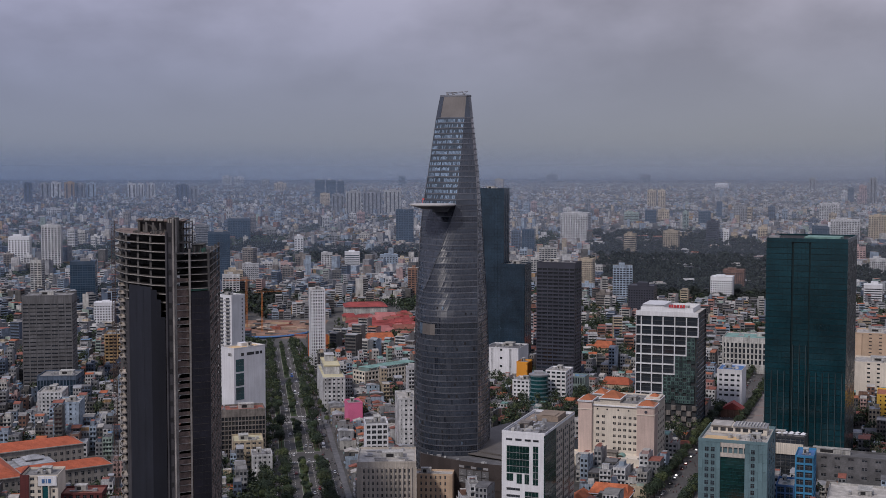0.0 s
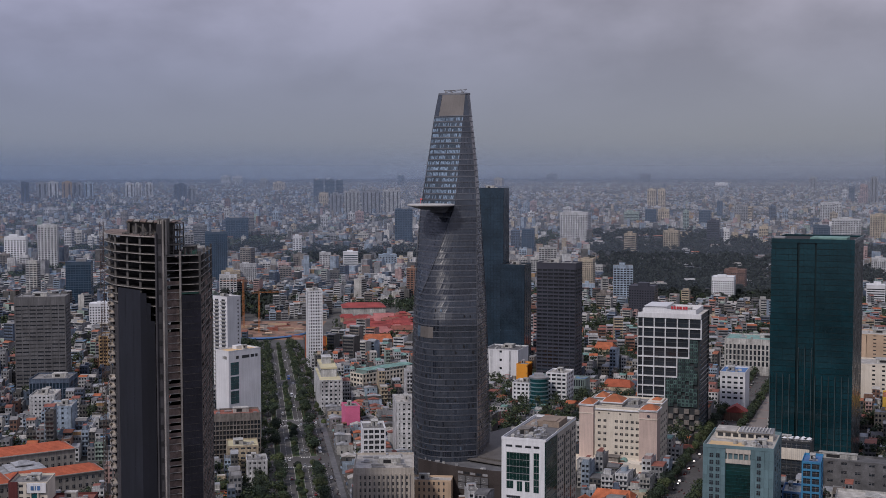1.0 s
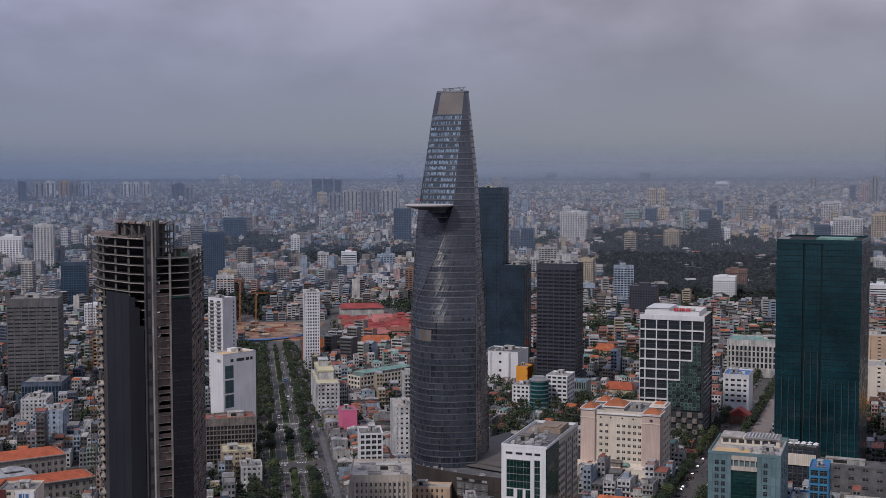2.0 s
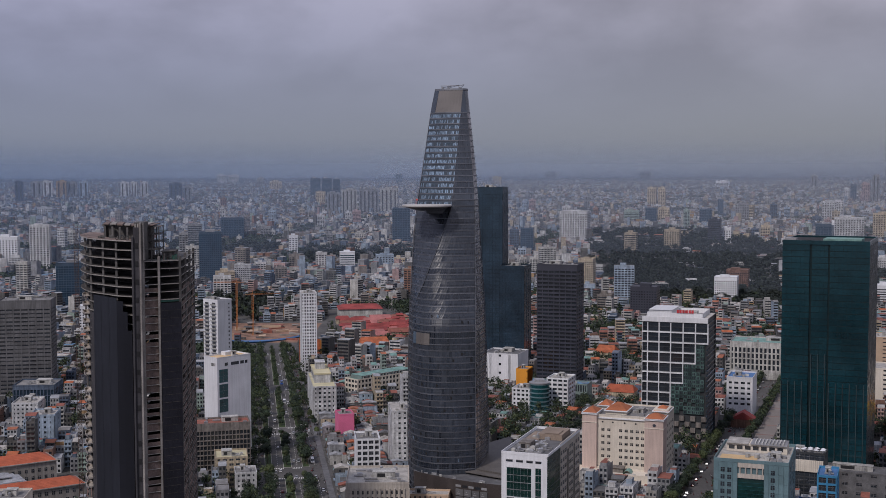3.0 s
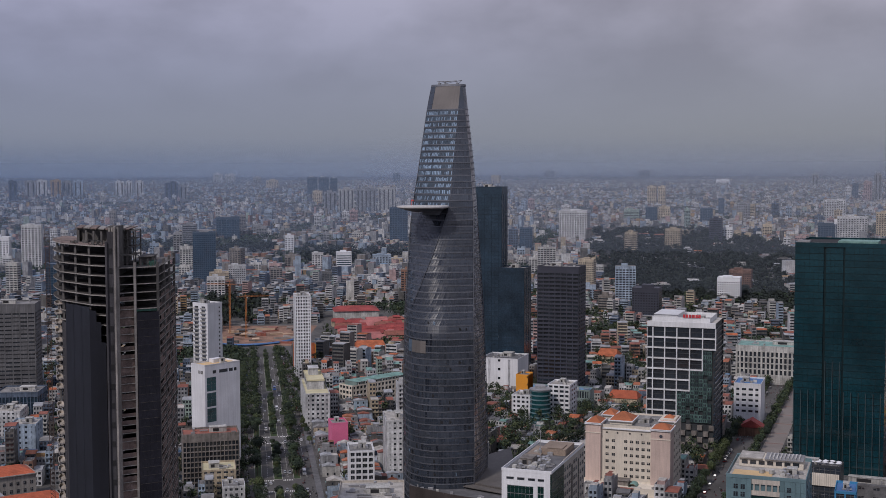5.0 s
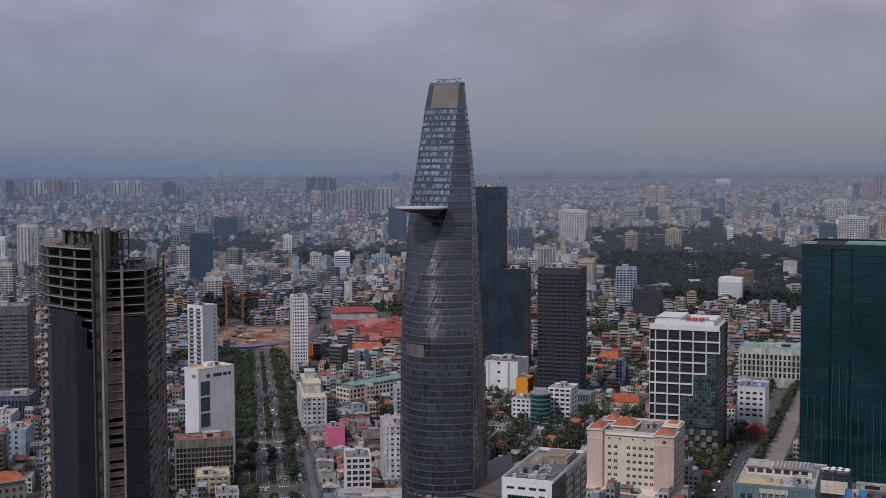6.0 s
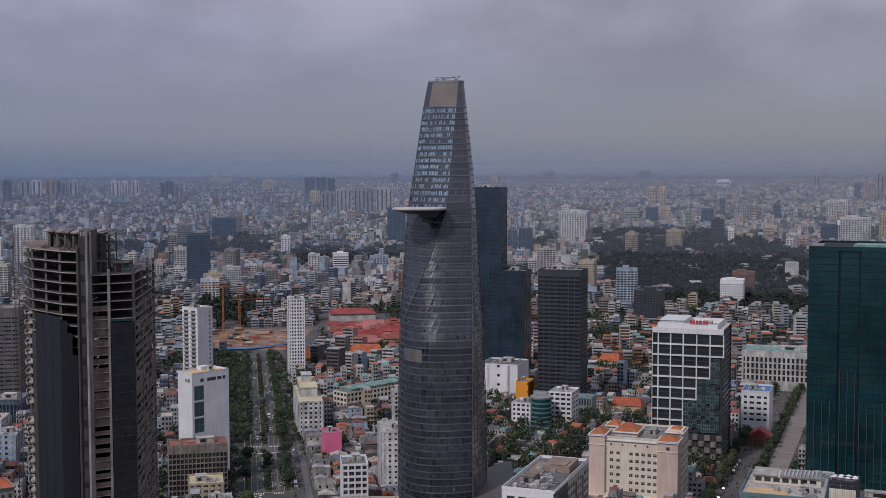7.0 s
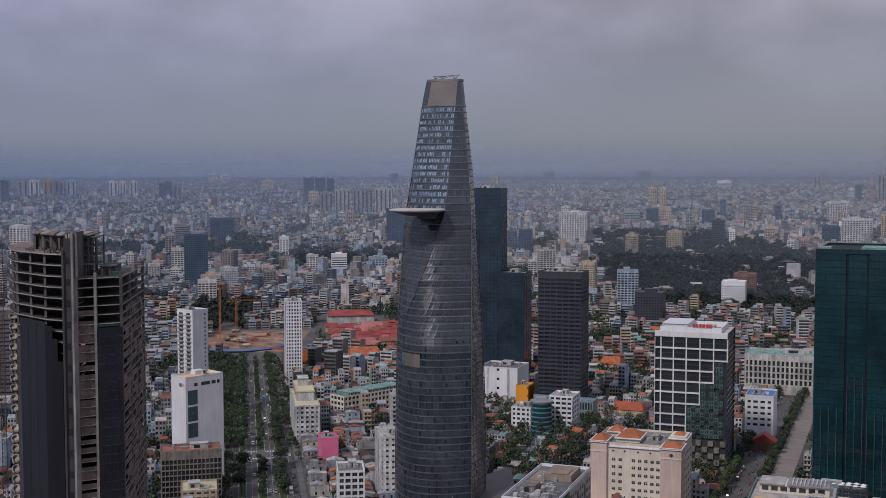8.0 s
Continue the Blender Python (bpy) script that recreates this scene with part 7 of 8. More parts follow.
mid_tower("pale apartment block in the hazy distance", -746, 4385, 12, 36.2, 18.1, 30.9, "grid", M_WALL[0], M_WIN, "fr", 50, 160.6)
mid_tower("grey apartment block in the hazy distance", -641, 4350, 12, 25.2, 12.6, 26.1, "grid", M_WALL[4], M_WIN, "fr", 51, 156.0)
mid_tower("cream apartment block in the hazy distance", -576, 4210, 12, 39.1, 19.5, 29.4, "grid", M_WALL[2], M_WIN, "fr", 52, 142.3)
mid_tower("blue glass apartment tower in the hazy distance", -423, 4055, 4, 32.4, 16.2, 55.3, "glass", M_NAVY_GLASS, M_MID_GLASS, "fr", 53, 126.8)
mid_tower("blue glass apartment tower in the hazy distance", -386, 4055, 4, 32.4, 16.2, 55.6, "glass", M_NAVY_GLASS, M_MID_GLASS, "fr", 54, 126.5)
mid_tower("blue glass apartment tower in the hazy distance", -352, 4090, 4, 23.0, 11.5, 50.7, "glass", M_NAVY_GLASS, M_MID_GLASS, "fr", 55, 129.4)
mid_tower("cream apartment block in the hazy distance", -385, 3850, 4, 29.9, 14.9, 34.0, "grid", M_WALL[2], M_WIN, "fr", 56, 108.5)
mid_tower("grey apartment slab in the hazy distance", -324, 3570, 4, 36.8, 18.4, 59.8, "strip", M_WALL[4], M_DARK, "fr", 57, 84.5)
mid_tower("pale grey apartment slab in the hazy distance", -282, 3560, 4, 44.4, 22.2, 69.0, "strip", M_WALL[1], M_DARK, "fr", 58, 83.4)
mid_tower("grey apartment slab in the hazy distance", -232, 3560, 4, 56.6, 28.3, 69.3, "strip", M_WALL[4], M_DARK, "fr", 59, 83.1)
mid_tower("pale grey apartment slab in the hazy distance", -171, 3565, 4, 48.3, 24.1, 72.2, "strip", M_WALL[1], M_DARK, "fr", 60, 83.2)
mid_tower("slim blue tower in the hazy distance", -161, 4475, 4, 24.2, 12.1, 31.5, "glass", M_NAVY_GLASS, M_MID_GLASS, "fr", 61, 163.6)
mid_tower("dark red brick tower in the hazy distance", -649, 3680, 12, 17.4, 8.7, 28.8, "grid", M_WALL[8], M_WIN, "fr", 62, 97.2)
mid_tower("pale apartment block in the hazy distance", -1110, 3435, 12, 38.7, 19.3, 21.2, "grid", M_WALL[0], M_WIN, "fr", 63, 86.3)
mid_tower("cream twin apartment tower in the hazy distance", 619, 3720, -25, 25.9, 13.0, 54.2, "grid", M_WALL[2], M_WIN, "fl", 64, 100.4)
mid_tower("cream twin apartment tower in the hazy distance", 650, 3715, -25, 21.4, 10.7, 54.3, "grid", M_WALL[2], M_WIN, "fl", 65, 100.4)
mid_tower("pale apartment block in the hazy distance", 388, 4595, -25, 37.8, 18.9, 22.4, "grid", M_WALL[0], M_WIN, "fl", 66, 176.5)
mid_tower("cream apartment block in the hazy distance", 186, 4415, -25, 30.9, 15.5, 26.3, "grid", M_WALL[2], M_WIN, "fl", 67, 158.2)
mid_tower("grey apartment block in the hazy distance", 722, 4500, -25, 36.0, 18.0, 27.6, "grid", M_WALL[4], M_WIN, "fl", 68, 171.5)
mid_tower("wide white hall in the hazy distance", 938, 4235, -25, 44.0, 22.0, 18.4, "band", M_WHITE, M_WIN, "fl", 69, 151.1)
mid_tower("grey apartment tower in the hazy distance", 1231, 4135, -25, 23.1, 11.6, 40.0, "strip", M_WALL[4], M_DARK, "fl", 70, 148.8)
mid_tower("pale apartment tower in the hazy distance", 1228, 3785, -25, 15.1, 7.5, 33.5, "grid", M_WALL[0], M_WIN, "fl", 71, 118.5)
mid_tower("blue-green glass tower in the hazy distance", 1238, 3755, -25, 17.2, 8.6, 46.9, "glass", M_NAVY_GLASS, M_MID_GLASS, "fl", 72, 116.3)
mid_tower("pinkish apartment tower in the hazy distance", 1253, 3700, -25, 22.1, 11.0, 55.8, "grid", M_WALL[6], M_WIN, "fl", 73, 112.2)
mid_tower("grey apartment tower in the hazy distance", 1288, 3710, -25, 20.7, 10.3, 76.9, "strip", M_WALL[4], M_DARK, "fl", 74, 114.0)
mid_tower("pale apartment slab in the hazy distance", 1047, 3350, -25, 35.8, 17.9, 44.9, "grid", M_WALL[0], M_WIN, "fl", 75, 79.0)
mid_tower("beige balconied apartment tower in the hazy distance", 801, 3335, -25, 37.0, 18.5, 40.8, "band", M_WALL[2], M_WIN, "fl", 76, 72.5)
mid_tower("slim dark office tower in the hazy distance", 772, 3465, -25, 15.1, 7.6, 44.4, "glass", M_NAVY_GLASS, M_MID_GLASS, "fl", 77, 81.9)
mid_tower("pale blue office tower in the hazy distance", 234, 3575, -25, 17.0, 8.5, 32.8, "grid", M_WALL[3], M_WIN, "fl", 78, 84.5)
mid_tower("white office block in the hazy distance", 338, 3450, -25, 26.0, 13.0, 33.3, "grid", M_WALL[0], M_WIN, "fl", 79, 75.1)

# ---- the streets of small houses ----
keep_out(*BLV, -30, 32, -263, 745)
keep_out(*BLV, -330, 36, 116, 151)
keep_out(*BLV, -260, 60, 261, 284)
keep_out(*STR, -12, 33, -190, 667)
keep_out(-215, 1602, 0, -62, 75, -115, 125)      # building site
keep_out(-17, 734, 0, -2, 66, -4, 180)        # podium
keep_out(88, 745.2, -20.5, -12, 27, -16, 30)      # villa
keep_out(-274, 741.6, 33, -4, 82, -4, 112)       # bank


SHOP_ROOFS = (0, 0, 0, 1, 2, 2, 2, 2, 3, 6, 6, 7, 8, 4)


def house(g, x, y, th, w, d, floors, rnd, detail=2, blue=False, shop=False):
    """One narrow town house: walls, a lighter parapet or a sheet roof, stair head, tank, rows of windows and balcony slabs."""
    g.at(x, y, th, far_rise(x, y) - (3 * far_scale(x, y) if y > 2200 else 0))
    fh = rnd.uniform(3.2, 3.7)
    h = floors * fh
    wi = rnd.choices(range(NW), (12, 7, 2, 18, 16, 8, 2, 1, 3, 3, 12, 14) if blue else (15, 13, 6, 8, 12, 10, 2, 1.2, 2.5, 1.2, 3, 10))[0]
    ri = NW + rnd.choices(range(NR), (12, 14, 7, 3, 1.2, 1.2, 8, 10, 1))[0]
    g.box(-w / 2, w / 2, 0, d, 0, h, wi, False, top=ri)
    if detail == 0:
        return
    if detail >= 1:
        kind = rnd.random() * (0.45 if shop else 0.6 if floors < 3 else 1.0)
        if kind < 0.35:
            ri = NW + (rnd.choice(SHOP_ROOFS) if shop else rnd.choice((0, 0, 1, 1, 7, 7, 6, 2, 2, 3, 8)) if detail == 2 else rnd.choice((0, 0, 0, 1, 1, 2, 6, 7, 3)))
            g.gable(-w / 2, w / 2, 0, d * rnd.uniform(0.6, 1.0), h + 0.05, rnd.uniform(0.8, 1.8), ri, 0.25)
        elif kind < 0.9:
            sw, sd = w * rnd.uniform(0.4, 0.9), d * rnd.uniform(0.2, 0.45)
            sx, sy = rnd.uniform(-w / 2, w / 2 - sw), rnd.uniform(0, d - sd)
            g.box(sx, sx + sw, sy, sy + sd, h, h + rnd.uniform(2.2, 3.2), wi if rnd.random() < 0.7 else rnd.randrange(NW), False, top=NW + rnd.choice((0, 1, 2, 6, 7)))
    if detail >= 2:
        if kind >= 0.35:
            g.box(-w / 2, w / 2, 0, 0.2, h, h + 0.9, wi, False)
            g.box(w / 2 - 0.2, w / 2, 0.2, d, h, h + 0.9, wi, False)
            g.box(-w / 2, -w / 2 + 0.2, 0.2, d, h, h + 0.9, wi, False)
            if rnd.random() < 0.5:
                g.cyl(rnd.uniform(-w / 2 + 0.9, w / 2 - 0.9), rnd.uniform(1.5, d - 1.5), 0.6, h, h + 1.9, 7, I_TANK)
            if rnd.random() < 0.35:
                a = rnd.uniform(-w / 2, 0)
                g.box(a, a + w * 0.5, d * 0.6, d * 0.95, h + 2.3, h + 2.4, NW + rnd.choice((0, 0, 2, 2, 5, 6)))
                for q in (a + 0.1, a + w * 0.5 - 0.2):
                    g.box(q, q + 0.1, d * 0.6, d * 0.6 + 0.1, h, h + 2.3, I_DARK, False)
    # windows on the street front, some on the flanks
    nb = max(1, int(w / 2.1))
    balc = rnd.random() < 0.45
    for k in range(floors):
        z = k * fh + 0.9
        zt = z + fh * 0.5
        if detail == 1:
            g.quad((-w / 2 + 0.5, -0.05, z), (w / 2 - 0.5, -0.05, z), (w / 2 - 0.5, -0.05, zt), (-w / 2 + 0.5, -0.05, zt), I_WIN)
            continue
        for b in range(nb):
            c = -w / 2 + w * (b + 0.5) / nb
            hw = w / nb * 0.3
            g.quad((c - hw, -0.04, z), (c + hw, -0.04, z), (c + hw, -0.04, zt), (c - hw, -0.04, zt), I_WIN)
        if balc and k:
            g.box(-w / 2 + 0.1, w / 2 - 0.1, -1.0, 0, k * fh - 0.1, k * fh + 0.8, wi, True)
        if rnd.random() < 0.5:
            for sx, sg in ((w / 2 + 0.04, 1), (-w / 2 - 0.04, -1)):
                for b in range(2):
                    c = d * (0.3 + 0.4 * b)
                    q = [(sx, c - 0.6, z), (sx, c + 0.6, z), (sx, c + 0.6, zt), (sx, c - 0.6, zt)]
                    g.quad(*(q if sg > 0 else q[::-1]), I_WIN)


def rows_of_houses(th, ox, oy, u0, u1, v0, v1, inside, rnd, wmin, wmax, dep, alley, street, every, tall):
    """Back-to-back rows; yields the spot, heading, width, depth and storeys of each house."""
    c, s = math.cos(radians(th)), math.sin(radians(th))
    v, row = v0, 0
    while v < v1:
        u = u0 + rnd.uniform(0, 6)
        run = 0.0
        while u < u1:
            w = rnd.uniform(wmin, wmax)
            d = dep * rnd.uniform(0.75, 1.0)
            cu, cv = u + w / 2, v
            x, y = ox + c * cu - s * cv, oy + s * cu + c * cv
            xm, ym = x - s * d / 2, y + c * d / 2
            if abs(xm) < 0.385 * ym + 30 and inside(xm, ym) and all(is_free(x + c * a - s * b, y + s * a + c * b) for a in (-w / 2, w / 2) for b in (0, d)) and is_free(xm, ym) and rnd.random() > 0.10:
                yield x, y, th, w, d, tall(xm, ym, rnd)
            u += w + (0.02 if rnd.random() < 0.85 else rnd.uniform(0.5, 2.5))
            run += w
            if run > every:
                u += street
                run = 0.0
        row += 1
        v += dep + (0.6 if row % 2 else (alley if row % 4 else street))


PARKS = ((285, 2090, 640, 2330), (300, 2330, 720, 2600), (330, 2600, 760, 2900), (380, 2900, 660, 3120), (690, 2120, 1000, 2420), (-296, 2606, -36, 2821), (-640, 1980, -420, 2124),
         (-350, 1692, -250, 1990), (760, 2560, 1020, 2720), (-769, 2727, -359, 2870), (330, 1900, 560, 2090), (470, 1800, 640, 1930))


def in_park(x, y):
    return any(a < x < c and b < y < d for a, b, c, d in PARKS)


def wooded(x, y):
    """Irregular green patches between the quarters."""
    if x > 120 and y < 2090:                     # small groves between the houses
        return noise.noise(Vector((x * 0.022, y * 0.0085, 3.1))) > 0.19
    return noise.noise(Vector((x * 0.0045, y * 0.0017, 7.3))) + 0.5 * noise.noise(Vector((x * 0.013, y * 0.006, 1.7))) > 0.19


def storeys(x, y, rnd):
    if (40 < x < 200 and 900 < y < 1242) or (-115 < x < -30 and 846 < y < 1080):
        return rnd.choice((1, 1, 2, 2, 3))       # old low quarters
    base = rnd.choice((2, 3, 3, 4, 4, 5, 6))
    return base + (rnd.randrange(1, 4) if rnd.random() < 0.12 else rnd.randrange(4, 7) if rnd.random() < 0.04 else 0)


def old_quarter(x, y):
    """Low quarters of tiled and tin roofs."""
    return 40 < x < 640 and 882 < y < 1680 or -115 < x < -20 and 846 < y < 1620


rnd_city = random.Random(21)
near, middle, far = [], [], []
# shop houses packed along the boulevard's east side
shops = set()
for u in (31, 44, 57, 70):
    v = -79
    while v < 420:
        w = rnd_city.uniform(4.5, 8.5)
        x, y = local(BLV, u + rnd_city.uniform(0, 1.0), v + w / 2)
        ends = [local(BLV, u + a, v + w * b) for a in (1.5, 11.5) for b in (0.1, 0.9)]
        if all(is_free(*p) for p in ends) and not 258 < v + w < 288:
            near.append((x, y, BLV[2] - 90, w, 11.8, rnd_city.choice((2, 2, 3, 3, 4))))
            shops.add((x, y))
            v += w + 0.03
        else:
            v += 2.0
for x, y in shops:
    keep_out(x, y, BLV[2] - 90, -3, 3, 0.5, 11)
divide = lambda x, y: x < 20 + (y - 864) * -0.011
for spot in rows_of_houses(9.5, -90, 594, -700, 420, -20, 900, lambda x, y: y < 1300 and divide(x, y) and not in_park(x, y), rnd_city, 4.2, 8.0, 17, 4, 11, 70, storeys):
    near.append(spot)
for spot in rows_of_houses(-20.5, 60, 540, -420, 700, -60, 1100, lambda x, y: 594 < y < 1300 and not divide(x, y) and not in_park(x, y), rnd_city, 4.5, 9.0, 18, 5, 12, 70, storeys):
    near.append(spot)
BANDS = [(-1015 + 290 * k, -1015 + 290 * (k + 1), 1300 + 320 * j, 1300 + 320 * (j + 1), rnd_city.choice((9, 9, 16, -5, -20, -20, 50, 2))) for k in range(7) for j in range(3)]
for x0, x1, y0, y1, th in BANDS:
    if abs(x0 + x1) / 2 > 0.40 * y1 + 150:
        continue
    for spot in rows_of_houses(th, (x0 + x1) / 2, (y0 + y1) / 2, -230, 230, -230, 230, lambda x, y: y0 <= y < y1 and x0 <= x < x1 and not in_park(x, y) and not wooded(x, y), rnd_city, 5, 13, 17, 5, 13, 80, storeys):
        middle.append(spot)
# the far quarters: finer and finer rows towards the horizon
y = 2262.0
while y < 4560:
    x = -0.385 * y - 40
    while x < 0.385 * y + 40:
        k = far_scale(x, y)
        w = rnd_city.uniform(8, 19) * k
        r_ = math.hypot(x, y)
        if r_ < 4600 and not in_park(x, y) and not wooded(x / k, y / k) and rnd_city.random() > 0.12 and is_free(x, y):
            th = (9, 13, -5, -20, 7)[int(3.0 * (noise.noise(Vector((x * 0.0016, y * 0.0016, 2.2))) + 1)) % 5] + rnd_city.uniform(-6, 6)
            big = rnd_city.random()
            far.append((x, y + rnd_city.uniform(-8, 8), th, w, rnd_city.uniform(12, 24) * k, (rnd_city.choice((2, 3, 3, 4, 4, 5, 6)) + (rnd_city.randrange(2, 9) if big < 0.05 else 0)) * k))
        x += w * rnd_city.uniform(0.95, 1.25)
    k = far_scale(0, y)
    y += 1.25 / (2173 * ((0.096 * min(1, max(0, (y - 2300) / 600)) / y) + 208 * k / (y * y)))
# low infill in the gaps that the rows leave
taken = set()


def cells_of(x, y, th, w, d, grow=0.0):
    c, s = math.cos(radians(th)), math.sin(radians(th))
    na, nb = int(w / 1.8) + 2, int(d / 1.8) + 2
    for i in range(na):
        for j in range(nb):
            a, b = -w / 2 - grow + (w + 2 * grow) * i / (na - 1), -grow + (d + 2 * grow) * j / (nb - 1)
            yield int((x + c * a - s * b) // 2), int((y + s * a + c * b) // 2)


for p in near:
    taken.update(cells_of(*p[:5]))
for k in range(20000):
    y = rnd_city.uniform(648, 1200)
    x = rnd_city.uniform(-0.385, 0.385) * y
    th = (9.5 if divide(x, y) else rnd_city.choice((-20.5, -8))) + rnd_city.choice((0, 0, 90, -90, 180))
    w, d = rnd_city.uniform(4.5, 9), rnd_city.uniform(7, 13)
    spots = set(cells_of(x, y, th, w, d, 0.4))
    if spots & taken or in_park(x, y):
        continue
    if all(is_free(a * 2 + 1, b * 2 + 1) for a, b in spots):
        taken |= spots
        near.append((x, y, th, w, d, min(storeys(x, y, rnd_city), rnd_city.choice((1, 2, 2, 2, 3, 3, 4)))))
near = [p for p in near if not (45 < p[0] < 200 and 900 < p[1] < 1260 and rnd_city.random() < 0.15)]
near.sort(key=lambda p: p[1])

# the nearest houses are things of their own
GROUP = "town houses between the towers"
LAB = ("narrow plastered town house with a cluttered roof terrace", "narrow town house with a sheet-metal roof", "low plastered street house with rooftop water tank")
rnd_h = random.Random(4)
for k, spot in enumerate(near[:75]):
    g = Geo()
    house(g, 0, 0, 0, spot[3], spot[4], spot[5], rnd_h, 2, spot[0] < -0.12 * spot[1], spot[:2] in shops or old_quarter(*spot[:2]))
    ob = thing("town_house", LAB[k % 3], "house", spot[0], spot[1], 0, spot[2], GROUP)
    groups = {}
    for f_, mi in zip(g.f, g.m):
        key = "wall" if mi < NW else "roof" if mi < NW + NR else "water_tank" if mi == I_TANK else "window_rows"
        groups.setdefault(key, ([], []))
        groups[key][0].append(f_)
        groups[key][1].append(mi)
    for key, (fs, ms) in groups.items():
        q = Geo()
        used = sorted(set(ms))
        for f_, mi in zip(fs, ms):
            q.f.append([q.pt(*g.v[i]) for i in f_])
            q.m.append(used.index(mi))
        p = part(key, q, [CITY_MATS[i] for i in used], ob)
        if key == "window_rows":
            p["kind"] = "stuff"


def district(name, label, spots, detail, seed):
    g = Geo()
    rnd = random.Random(seed)
    for x, y, th, w, d, fl in spots:
        house(g, x, y, th, w, d, fl, rnd, detail, x < -0.07 * y, (x, y) in shops or old_quarter(x, y))
    g.at()
    tagged(new(name, g.mesh(name, CITY_MATS)), label, "houses", kind="stuff")


district("town_houses", "dense rows of plastered town houses with tin and tile roofs", near[75:], 2, 31)
district("city_houses", "dense low-rise city quarter of pale houses", middle, 1, 32)
district("distant_houses", "hazy sea of low pale buildings reaching the horizon", far, 0, 33)

# the quarter below the camera, which the glass towers mirror
g = Geo()
rnd_q = random.Random(91)
for i in range(26):
    for j in range(11):
        x, y = -330 + i * 26 + rnd_q.uniform(-4, 4), 170 + j * 44 + rnd_q.uniform(-6, 6)
        top_ = 192 - 0.27 * (y + 20)
        if not is_free(x, y) or not is_free(x + 18, y + 16) or not is_free(x, y + 18):
            continue
        n_ = max(2, min(rnd_q.choice((4, 6, 8, 10, 12, 16)), int((top_ - 6) / 3.7)))
        house(g, x, y, rnd_q.uniform(-6, 6), rnd_q.uniform(12, 20), rnd_q.uniform(12, 18), n_, rnd_q, 1)
g.at()
tagged(new("riverside_blocks", g.mesh("riverside_blocks", CITY_MATS)), "mid-rise city blocks along the near streets", "buildings", kind="stuff")

# taller blocks scattered through the far quarters
g = Geo()
rnd_b = random.Random(55)
count = 0
while count < 330:
    y = 1900 + 2650 * rnd_b.random() ** 0.9
    x = rnd_b.uniform(-0.38, 0.38) * y
    if in_park(x, y) or not is_free(x, y) or abs(x) < 0.017 * y:
        continue
    count += 1
    k_ = far_scale(x, y)
    w, d = rnd_b.uniform(10, 26) * k_ * 1.2, rnd_b.uniform(10, 18) * k_
    h = (rnd_b.uniform(22, 40) + (rnd_b.uniform(15, 40) if rnd_b.random() < 0.2 else 0)) * k_
    g.at(x, y, rnd_b.choice((9, -5, -20, 13)), far_rise(x, y) - 3 * k_)
    wi = rnd_b.choices(range(NW), (12, 9, 5, 6, 5, 3, 3, 1, 1, 1, 6, 1))[0]
    g.box(0, w, 0, d, 0, h, wi, False, top=NW + rnd_b.choice((0, 1, 6)))
    g.box(w * 0.3, w * 0.6, d * 0.3, d * 0.7, h, h + 3.5, wi, False)
    for k in range(int(h / 3.6) - 1):
        z = 2 + k * 3.6
        nb = max(2, int(w / 5))
        for b in range(nb):
            g.quad((w * (b + 0.15) / nb, -0.08, z), (w * (b + 0.85) / nb, -0.08, z), (w * (b + 0.85) / nb, -0.08, z + 1.9), (w * (b + 0.15) / nb, -0.08, z + 1.9), I_WIN)
        g.quad((w + 0.08, 1, z), (w + 0.08, d - 1, z), (w + 0.08, d - 1, z + 1.6), (w + 0.08, 1, z + 1.6), I_WIN)
        g.quad((-0.08, d - 1, z), (-0.08, 1, z), (-0.08, 1, z + 1.6), (-0.08, d - 1, z + 1.6), I_WIN)
g.at()
tagged(new("distant_blocks", g.mesh("distant_blocks", CITY_MATS)), "scattered pale apartment blocks above the far quarters", "buildings", kind="stuff")
# low pavilions among the park trees
g = Geo()
for a, b, c, d in PARKS[:5]:
    for k in range(9):
        house(g, rnd_b.uniform(a, c), rnd_b.uniform(b, d), rnd_b.choice((-20, 0, 9)), rnd_b.uniform(14, 34), rnd_b.uniform(10, 18), rnd_b.choice((3, 4, 5, 6)), rnd_b, 1)
g.at()
tagged(new("park_pavilions", g.mesh("park_pavilions", CITY_MATS)), "pale buildings half hidden among park trees", "buildings", kind="stuff")

